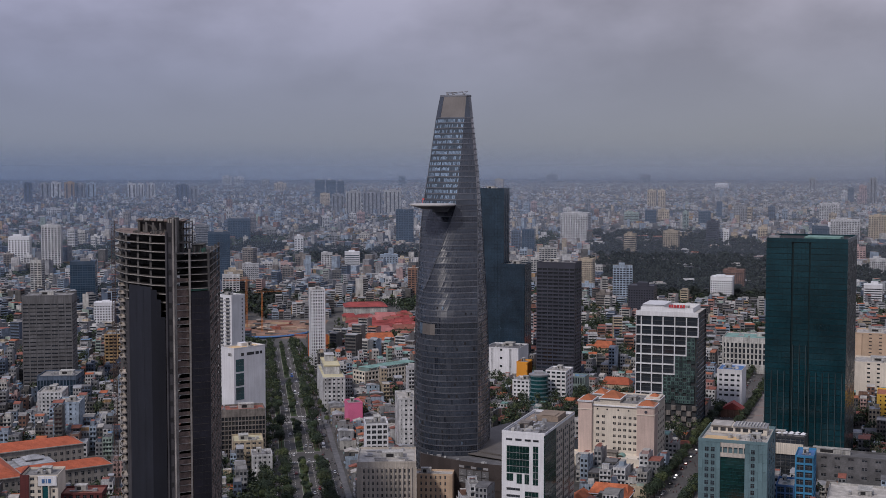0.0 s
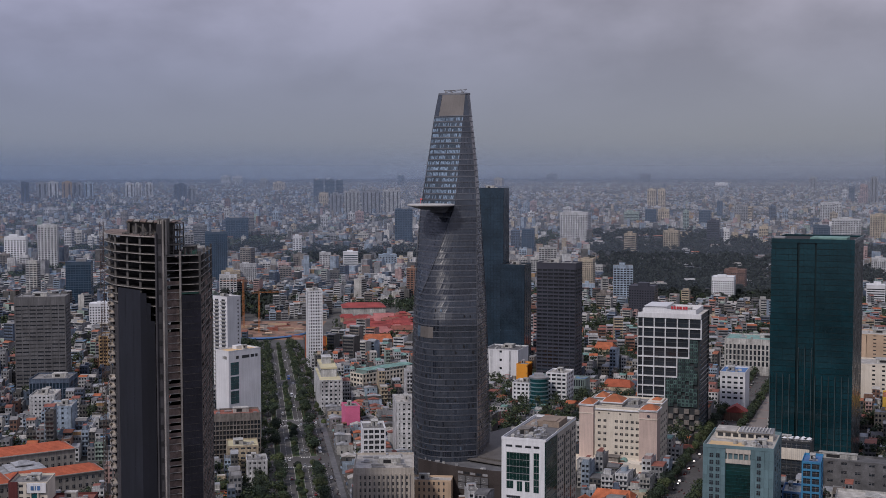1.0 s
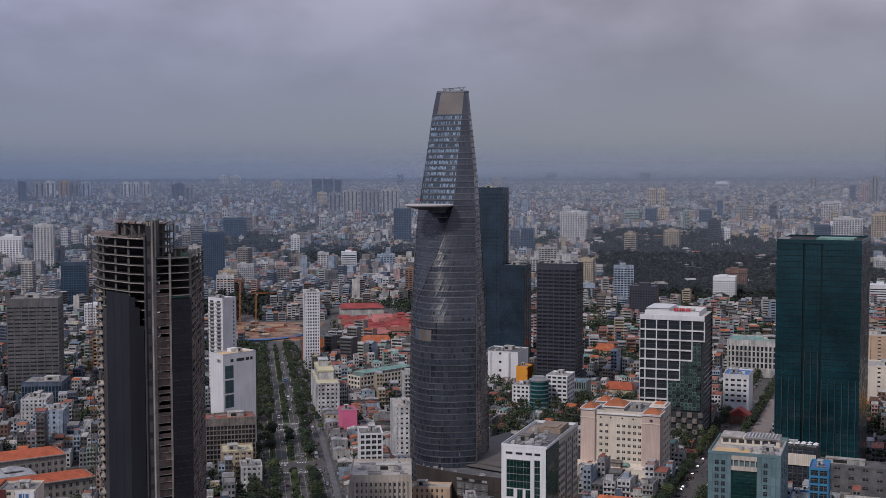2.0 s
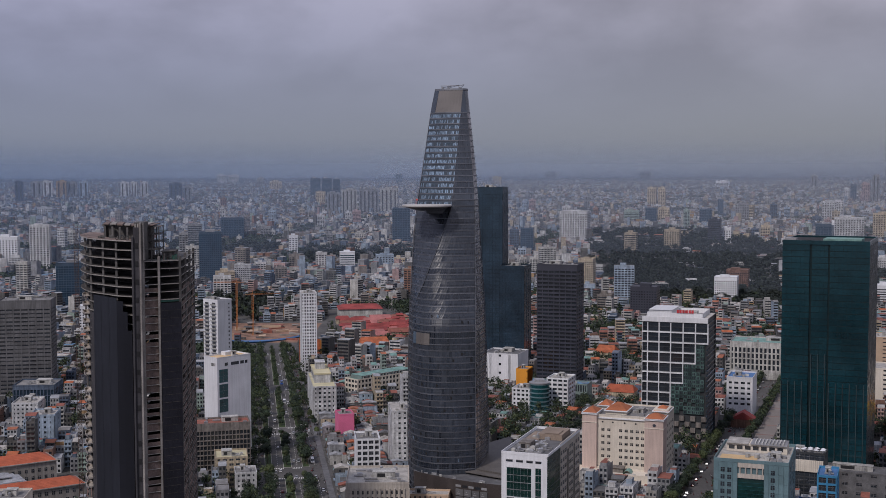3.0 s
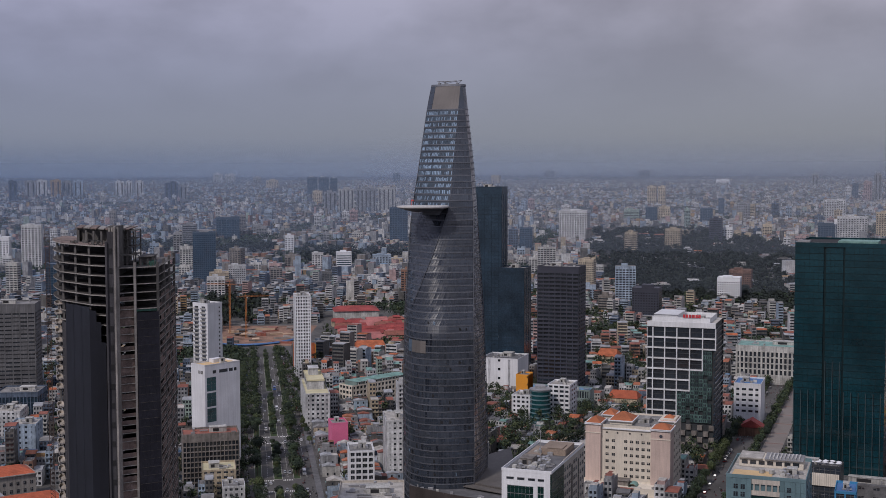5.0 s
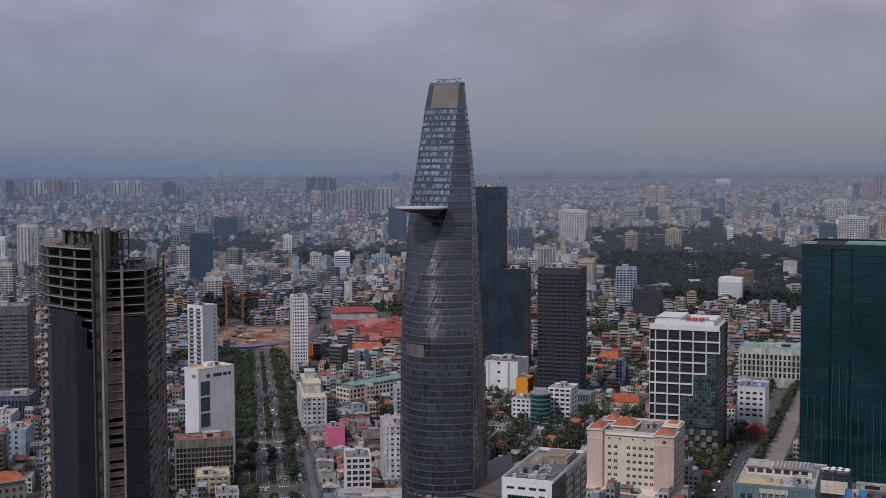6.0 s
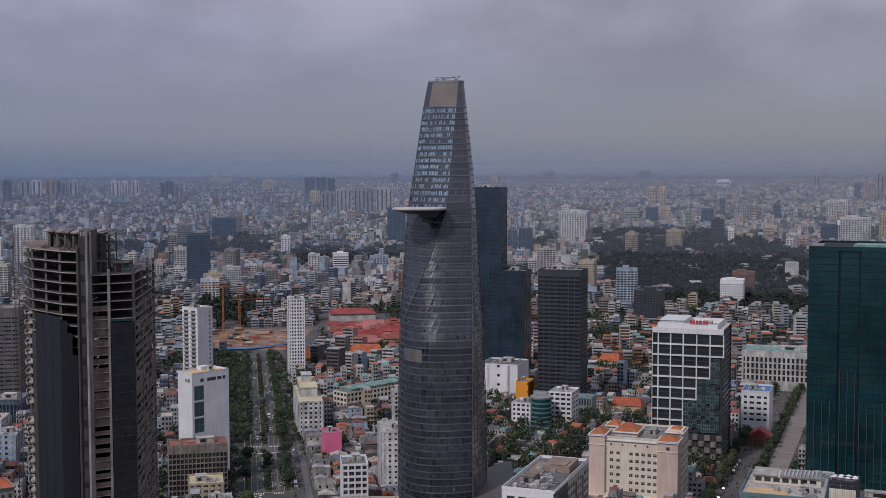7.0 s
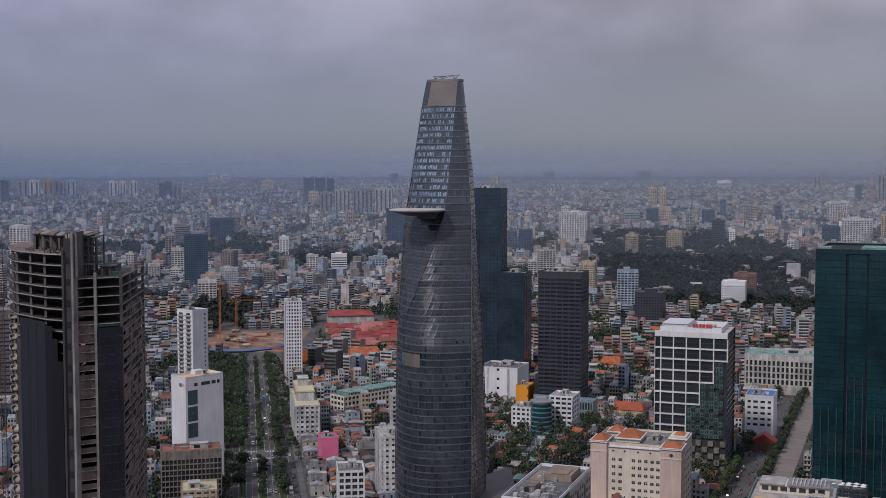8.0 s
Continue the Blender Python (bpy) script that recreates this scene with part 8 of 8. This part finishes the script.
# ---- trees ----
def crown_geo(g, x, y, z, rx, ry, rz, n, size, rnd, mats=1, loose=0.6):
    """Leaf clumps scattered through an uneven crown."""
    lobes = [(rnd.uniform(-0.5, 0.5) * rx, rnd.uniform(-0.5, 0.5) * ry, rnd.uniform(-0.35, 0.45) * rz, rnd.uniform(0.45, 0.75)) for _ in range(5)]
    for _ in range(n):
        lx, ly, lz, lr = rnd.choice(lobes)
        a, b = rnd.uniform(0, 2 * math.pi), math.acos(rnd.uniform(-0.6, 1))
        r = lr * rnd.uniform(0.75, 1.05)
        c = Vector((x + lx + rx * r * math.sin(b) * math.cos(a), y + ly + ry * r * math.sin(b) * math.sin(a), z + lz + rz * r * math.cos(b)))
        nrm = Vector((math.sin(b) * math.cos(a), math.sin(b) * math.sin(a), math.cos(b) + 0.3)) + Vector((rnd.uniform(-loose, loose), rnd.uniform(-loose, loose), rnd.uniform(-loose, loose)))
        nrm.normalize()
        u = nrm.cross(Vector((rnd.uniform(-1, 1), rnd.uniform(-1, 1), rnd.uniform(-1, 1)))).normalized()
        w = nrm.cross(u)
        s = size * rnd.uniform(0.6, 1.3)
        mi = rnd.randrange(mats)
        g.quad(c - u * s - w * s * 0.2, c - w * s * 0.8, c + u * s + w * s * 0.2, c + w * s * 0.8 + nrm * s * 0.25, mi)


def tree_proto(seed, height, spread, leaf):
    rnd = random.Random(seed)
    trunk = Geo()
    hz = height * 0.45
    trunk.cyl(0, 0, 0.28, 0, hz, 7, r1=0.18)
    for k in range(4):
        a = rnd.uniform(0, 6.28)
        trunk.rod((0, 0, hz * rnd.uniform(0.7, 1)), (spread * 0.5 * math.cos(a), spread * 0.5 * math.sin(a), height * rnd.uniform(0.65, 0.85)), 0.1)
    crown = Geo()
    crown_geo(crown, 0, 0, height * 0.66, spread, spread, height * 0.36, 620, 0.46, rnd, 1)
    return trunk.mesh("trunk", [M_BARK]), crown.mesh("crown", [M_LEAF[leaf]])


PROTOS = [tree_proto(60 + k, 9 + k, 3.3 + 0.4 * k, (0, 1, 0, 1, 2, 0)[k]) for k in range(6)]
LOW = [tree_proto(80 + k, 5.2 + 0.6 * k, 2.9, (1, 0, 2)[k]) for k in range(3)]


REST = Geo()


def tree(x, y, z, protos, rnd, label, group):
    if y > 1116 or (y < 720 and rnd.random() < 0.4):
        low = protos is LOW
        r = rnd.uniform(1.8, 2.8) if low else rnd.uniform(2.8, 5.0)
        crown_geo(REST, x, y, 3.5 if low else rnd.uniform(5, 7.5), r, r, r * 0.9, 150, 0.42 if low else 0.55, rnd, 3)
        REST.rod((x, y, 0), (x, y, 3 if low else 6), 0.2, 3)
        return
    me_t, me_c = rnd.choice(protos)
    ob = thing("street_tree", label, "tree", x, y, z, rnd.uniform(0, 360), group)
    s = rnd.uniform(0.65, 1.15)
    ob.scale = (s, s, s * rnd.uniform(0.9, 1.1))
    part("trunk", me_t, None, ob)
    part("crown", me_c, None, ob)


rnd_t = random.Random(77)
for u, protos, step, label in ((-11, PROTOS, 8.5, "leafy street tree on a boulevard median"), (2.2, LOW, 7.0, "low clipped tree on the central median"), (15, PROTOS, 8.5, "leafy street tree on a boulevard median"),
                               (-26.5, PROTOS, 8.5, "leafy street tree on the pavement"), (28.0, LOW, 13.0, "small street tree on the pavement")):
    v = -105
    while v < 727:
        gap = (u > 20 and 0 < v < 245) or 112 < v < 154 or 256 < v < 288 or (abs(u) < 20 and 456 < v < 487)
        if not gap and rnd_t.random() > 0.08:
            x, y = local(BLV, u + rnd_t.uniform(-1.6, 1.6), v)
            tree(x, y, 0.15, protos, rnd_t, label, "boulevard trees")
        v += step * rnd_t.uniform(0.75, 1.3)
for u, step in ((-11.0, 8), (11.0, 7)):
    v = -95
    while v < 603:
        if rnd_t.random() > 0.15:
            x, y = local(STR, u + rnd_t.uniform(-1, 1), v)
            tree(x, y, 0.1, PROTOS if u < 0 else LOW + PROTOS[:2], rnd_t, "leafy tree along the plaza street", "plaza street trees")
        v += step * rnd_t.uniform(0.7, 1.4)

for k in range(330):
    v = rnd_t.uniform(-70, 720)
    if 108 < v < 156 or 252 < v < 292:
        continue
    x, y = local(BLV, rnd_t.choice((rnd_t.uniform(-28, -9), rnd_t.uniform(-28, -20), rnd_t.uniform(12, 29) if v > 350 else rnd_t.uniform(12, 17))), v)
    r = rnd_t.uniform(3.2, 5.4)
    crown_geo(REST, x, y, rnd_t.uniform(5.5, 8.5), r, r, r * 0.85, 150, 0.62, rnd_t, 3)
    REST.rod((x, y, 0), (x, y, 6), 0.2, 3)
for k in range(190):
    x, y = local(STR, rnd_t.choice((rnd_t.uniform(-14, -9), rnd_t.uniform(9, 12.5))), rnd_t.uniform(-90, 600))
    r = rnd_t.uniform(2.4, 4.4)
    crown_geo(REST, x, y, rnd_t.uniform(4.5, 7.5), r, r, r * 0.85, 130, 0.55, rnd_t, 3)
    REST.rod((x, y, 0), (x, y, 5), 0.18, 3)
tagged(new("far_street_trees", REST.mesh("far_street_trees", M_LEAF + [M_BARK])), "dark green rows of street trees", "trees", kind="stuff")
g = Geo()
for a, b, c, d in PARKS:
    for _ in range(int((c - a) * (d - b) / (190 if b < 2500 else 230))):
        x, y = rnd_t.uniform(a, c), rnd_t.uniform(b, d)
        if is_free(x, y):
            r = rnd_t.uniform(4.5, 10.5)
            crown_geo(g, x, y, far_rise(x, y) + rnd_t.uniform(5, 16), r, r, rnd_t.uniform(4, 8), 40 if b > 2500 else 60, 2.3 if b > 2500 else 2.0, rnd_t, 2, 0.16)
M_PARK = [mat("park_leaves", (0.015, 0.022, 0.019), 0.85, var=0.25, big=0.05, fine=0.4), mat("park_leaves_pale", (0.020, 0.028, 0.022), 0.85, var=0.25, big=0.05, fine=0.4)]
tagged(new("park_trees", g.mesh("park_trees", M_PARK)), "dense dark green park canopy between buildings", "trees", kind="stuff")
g = Geo()
count = 0
while count < 3600:
    y = 684 + 2200 * rnd_t.random() ** 1.5
    x = rnd_t.uniform(-0.385, 0.385) * y
    if is_free(x, y) and noise.noise(Vector((x * 0.008, y * 0.0045, 3.1))) > -0.08:
        count += 1
        r = rnd_t.uniform(3, 6)
        crown_geo(g, x, y, rnd_t.uniform(8, 14), r, r, rnd_t.uniform(3.5, 6), 80 if y < 1600 else 30, 0.85 if y < 1600 else 1.5, rnd_t, 3)
for _ in range(190):
    x, y = (rnd_t.uniform(45, 195), rnd_t.uniform(909, 1242)) if rnd_t.random() < 0.8 else local(BLV, rnd_t.uniform(-34, -19), rnd_t.uniform(0, 700))
    r = rnd_t.uniform(3, 6)
    if is_free(x, y) or x < 0:
        crown_geo(g, x, y, rnd_t.uniform(6, 11), r, r, rnd_t.uniform(3.5, 6), 170, 0.6, rnd_t, 3)
for _ in range(16500):
    y = 1310 + 3190 * rnd_t.random()
    x = rnd_t.uniform(-0.385, 0.385) * y
    k_ = far_scale(x, y)
    if wooded(x / k_, y / k_) and not in_park(x, y) and is_free(x, y):
        r = rnd_t.uniform(8, 14) * k_ * (1 + y / 5000)
        crown_geo(g, x, y, far_rise(x, y) + rnd_t.uniform(4, 9) * k_, r * 1.3, r, rnd_t.uniform(5, 8) * k_, 22 if y > 2300 else 70, 3.4 * k_ if y > 2300 else 1.5, rnd_t, 2, 0.25)
tagged(new("courtyard_trees", g.mesh("courtyard_trees", M_LEAF)), "dark green tree crowns between the houses", "trees", kind="stuff")

# ---- vehicles ----
M_CARS = [mat(n_, c_, 0.3, 0.2, var=0.05, spec=0.6, rnd=0.2) for n_, c_ in (("white_car_paint", (0.7, 0.7, 0.7)), ("silver_car_paint", (0.35, 0.36, 0.37)), ("black_car_paint", (0.02, 0.02, 0.022)),
                                                                       ("red_car_paint", (0.25, 0.02, 0.02)), ("blue_car_paint", (0.03, 0.10, 0.35)))]
M_TYRE = mat("tyre_rubber", (0.02, 0.02, 0.02), 0.9)


def car_meshes(long_, wide, high, hood, paint):
    b = Geo()
    prof = [(-long_ / 2, 0.35), (long_ / 2, 0.35), (long_ / 2, high * 0.5), (long_ / 2 - hood, high * 0.58), (-long_ / 2 + 0.5, high * 0.6), (-long_ / 2, high * 0.5)]
    lo = [b.pt(-wide / 2, y, z) for y, z in prof]
    hi = [b.pt(wide / 2, y, z) for y, z in prof]
    for i in range(6):
        j = (i + 1) % 6
        b.f.append([lo[i], lo[j], hi[j], hi[i]])
        b.m.append(0)
    b.f += [lo[::-1], hi]
    b.m += [0, 0]
    c = Geo()
    y0, y1 = -long_ / 2 + 0.35, long_ / 2 - hood
    k0 = [c.pt(x, y, high * 0.58) for x, y in ((-wide / 2 + 0.05, y0), (wide / 2 - 0.05, y0), (wide / 2 - 0.05, y1), (-wide / 2 + 0.05, y1))]
    k1 = [c.pt(x, y, high) for x, y in ((-wide / 2 + 0.22, y0 + 0.4), (wide / 2 - 0.22, y0 + 0.4), (wide / 2 - 0.22, y1 - 0.7), (-wide / 2 + 0.22, y1 - 0.7))]
    for i in range(4):
        j = (i + 1) % 4
        c.f.append([k0[i], k0[j], k1[j], k1[i]])
        c.m.append(0)
    c.f.append(k1)
    c.m.append(1)
    w = Geo()
    n = 10
    for i in range(n):
        a, q = 2 * math.pi * i / n, 2 * math.pi * (i + 1) / n
        w.quad((-0.11, 0.33 * math.cos(a), 0.33 + 0.33 * math.sin(a)), (0.11, 0.33 * math.cos(a), 0.33 + 0.33 * math.sin(a)), (0.11, 0.33 * math.cos(q), 0.33 + 0.33 * math.sin(q)), (-0.11, 0.33 * math.cos(q), 0.33 + 0.33 * math.sin(q)))
        w.tri((0.11, 0, 0.33), (0.11, 0.33 * math.cos(a), 0.33 + 0.33 * math.sin(a)), (0.11, 0.33 * math.cos(q), 0.33 + 0.33 * math.sin(q)))
        w.tri((-0.11, 0, 0.33), (-0.11, 0.33 * math.cos(q), 0.33 + 0.33 * math.sin(q)), (-0.11, 0.33 * math.cos(a), 0.33 + 0.33 * math.sin(a)))
    return b.mesh("body", [paint]), c.mesh("cabin", [M_WIN, paint]), w.mesh("wheel", [M_TYRE]), long_, wide


SEDANS = [car_meshes(4.5, 1.8, 1.5, 1.3, m_) for m_ in M_CARS[:4]]
VANS = [car_meshes(5.2, 2.0, 2.1, 0.9, m_) for m_ in M_CARS[:2]]
BUSES = [car_meshes(9.5, 2.5, 3.1, 0.5, M_CARS[4]), car_meshes(9.5, 2.5, 3.1, 0.5, M_CARS[0])]
COLS = ("white", "silver", "black", "dark red")


def vehicle(kind, label, set_, x, y, th):
    me_b, me_c, me_w, long_, wide = set_
    ob = thing(kind, label, kind, x, y, 0.03, th, "vehicles on the streets")
    part("body", me_b, None, ob)
    part("cabin", me_c, None, ob)
    for sx in (-1, 1):
        for sy in (-0.32, 0.32):
            piece("wheel", me_w, ob, sx * (wide / 2 - 0.1), sy * long_, 0)


rnd_v = random.Random(14)
for u, way in ((-6.4, 0), (-3.2, 0), (7.0, 180), (10.4, 180), (-18, 0), (-21.5, 0), (20, 180), (23, 180)):
    v = -35 + rnd_v.uniform(0, 30)
    while v < 720:
        x, y = local(BLV, u + rnd_v.uniform(-0.3, 0.3), v)
        pick = rnd_v.random()
        if pick < 0.8:
            k = rnd_v.choice((0, 0, 0, 1, 1, 2, 3))
            vehicle("car", COLS[k] + " saloon car on the asphalt boulevard", SEDANS[k], x, y, BLV[2] + way)
        elif pick < 0.93:
            vehicle("van", "pale boxy van on the asphalt boulevard", VANS[rnd_v.randrange(2)], x, y, BLV[2] + way)
        else:
            vehicle("bus", "city bus on the asphalt boulevard", BUSES[rnd_v.randrange(2)], x, y, BLV[2] + way)
        v += rnd_v.uniform(45, 150)
v = -50
while v < 530:
    for u in (-7.4, 7.4):
        if rnd_v.random() < 0.42:
            x, y = local(STR, u, v + rnd_v.uniform(-1, 1))
            k = rnd_v.choice((0, 0, 1, 1, 2, 3))
            vehicle("car", COLS[k] + " saloon car parked beside the plaza street", SEDANS[k], x, y, STR[2])
    v += 7.5
# scooters and stalls: too many to count
g = Geo()
for k in range(520):
    if k < 300:
        u, v = rnd_v.choice((24.4, 25.2, 22.0, 18.6, -22.8, -15.5)) + rnd_v.uniform(-0.8, 0.8), rnd_v.uniform(-35, 700)
        x, y = local(BLV, u, v)
        th = BLV[2]
    else:
        u, v = rnd_v.uniform(-8.5, 8.5), rnd_v.uniform(-50, 540)
        x, y = local(STR, u, v)
        th = STR[2]
    g.at(x, y, th + rnd_v.uniform(-30, 30), 0.03)
    mi = rnd_v.randrange(3)
    g.box(-0.12, 0.12, -0.85, 0.85, 0.35, 0.75, mi)
    g.box(-0.16, 0.16, -0.7, 0.1, 0.75, 0.9, 2)
    g.box(-0.05, 0.05, 0.55, 0.75, 0.75, 1.1, mi)
    g.box(-0.06, 0.06, -0.95, -0.4, 0.0, 0.5, 2)
    g.box(-0.06, 0.06, 0.45, 1.0, 0.0, 0.5, 2)
g.at()
tagged(new("scooters", g.mesh("scooters", [M_CARS[0], M_CARS[3], M_CARS[2]])), "swarm of parked and waiting scooters", "scooters", kind="stuff")
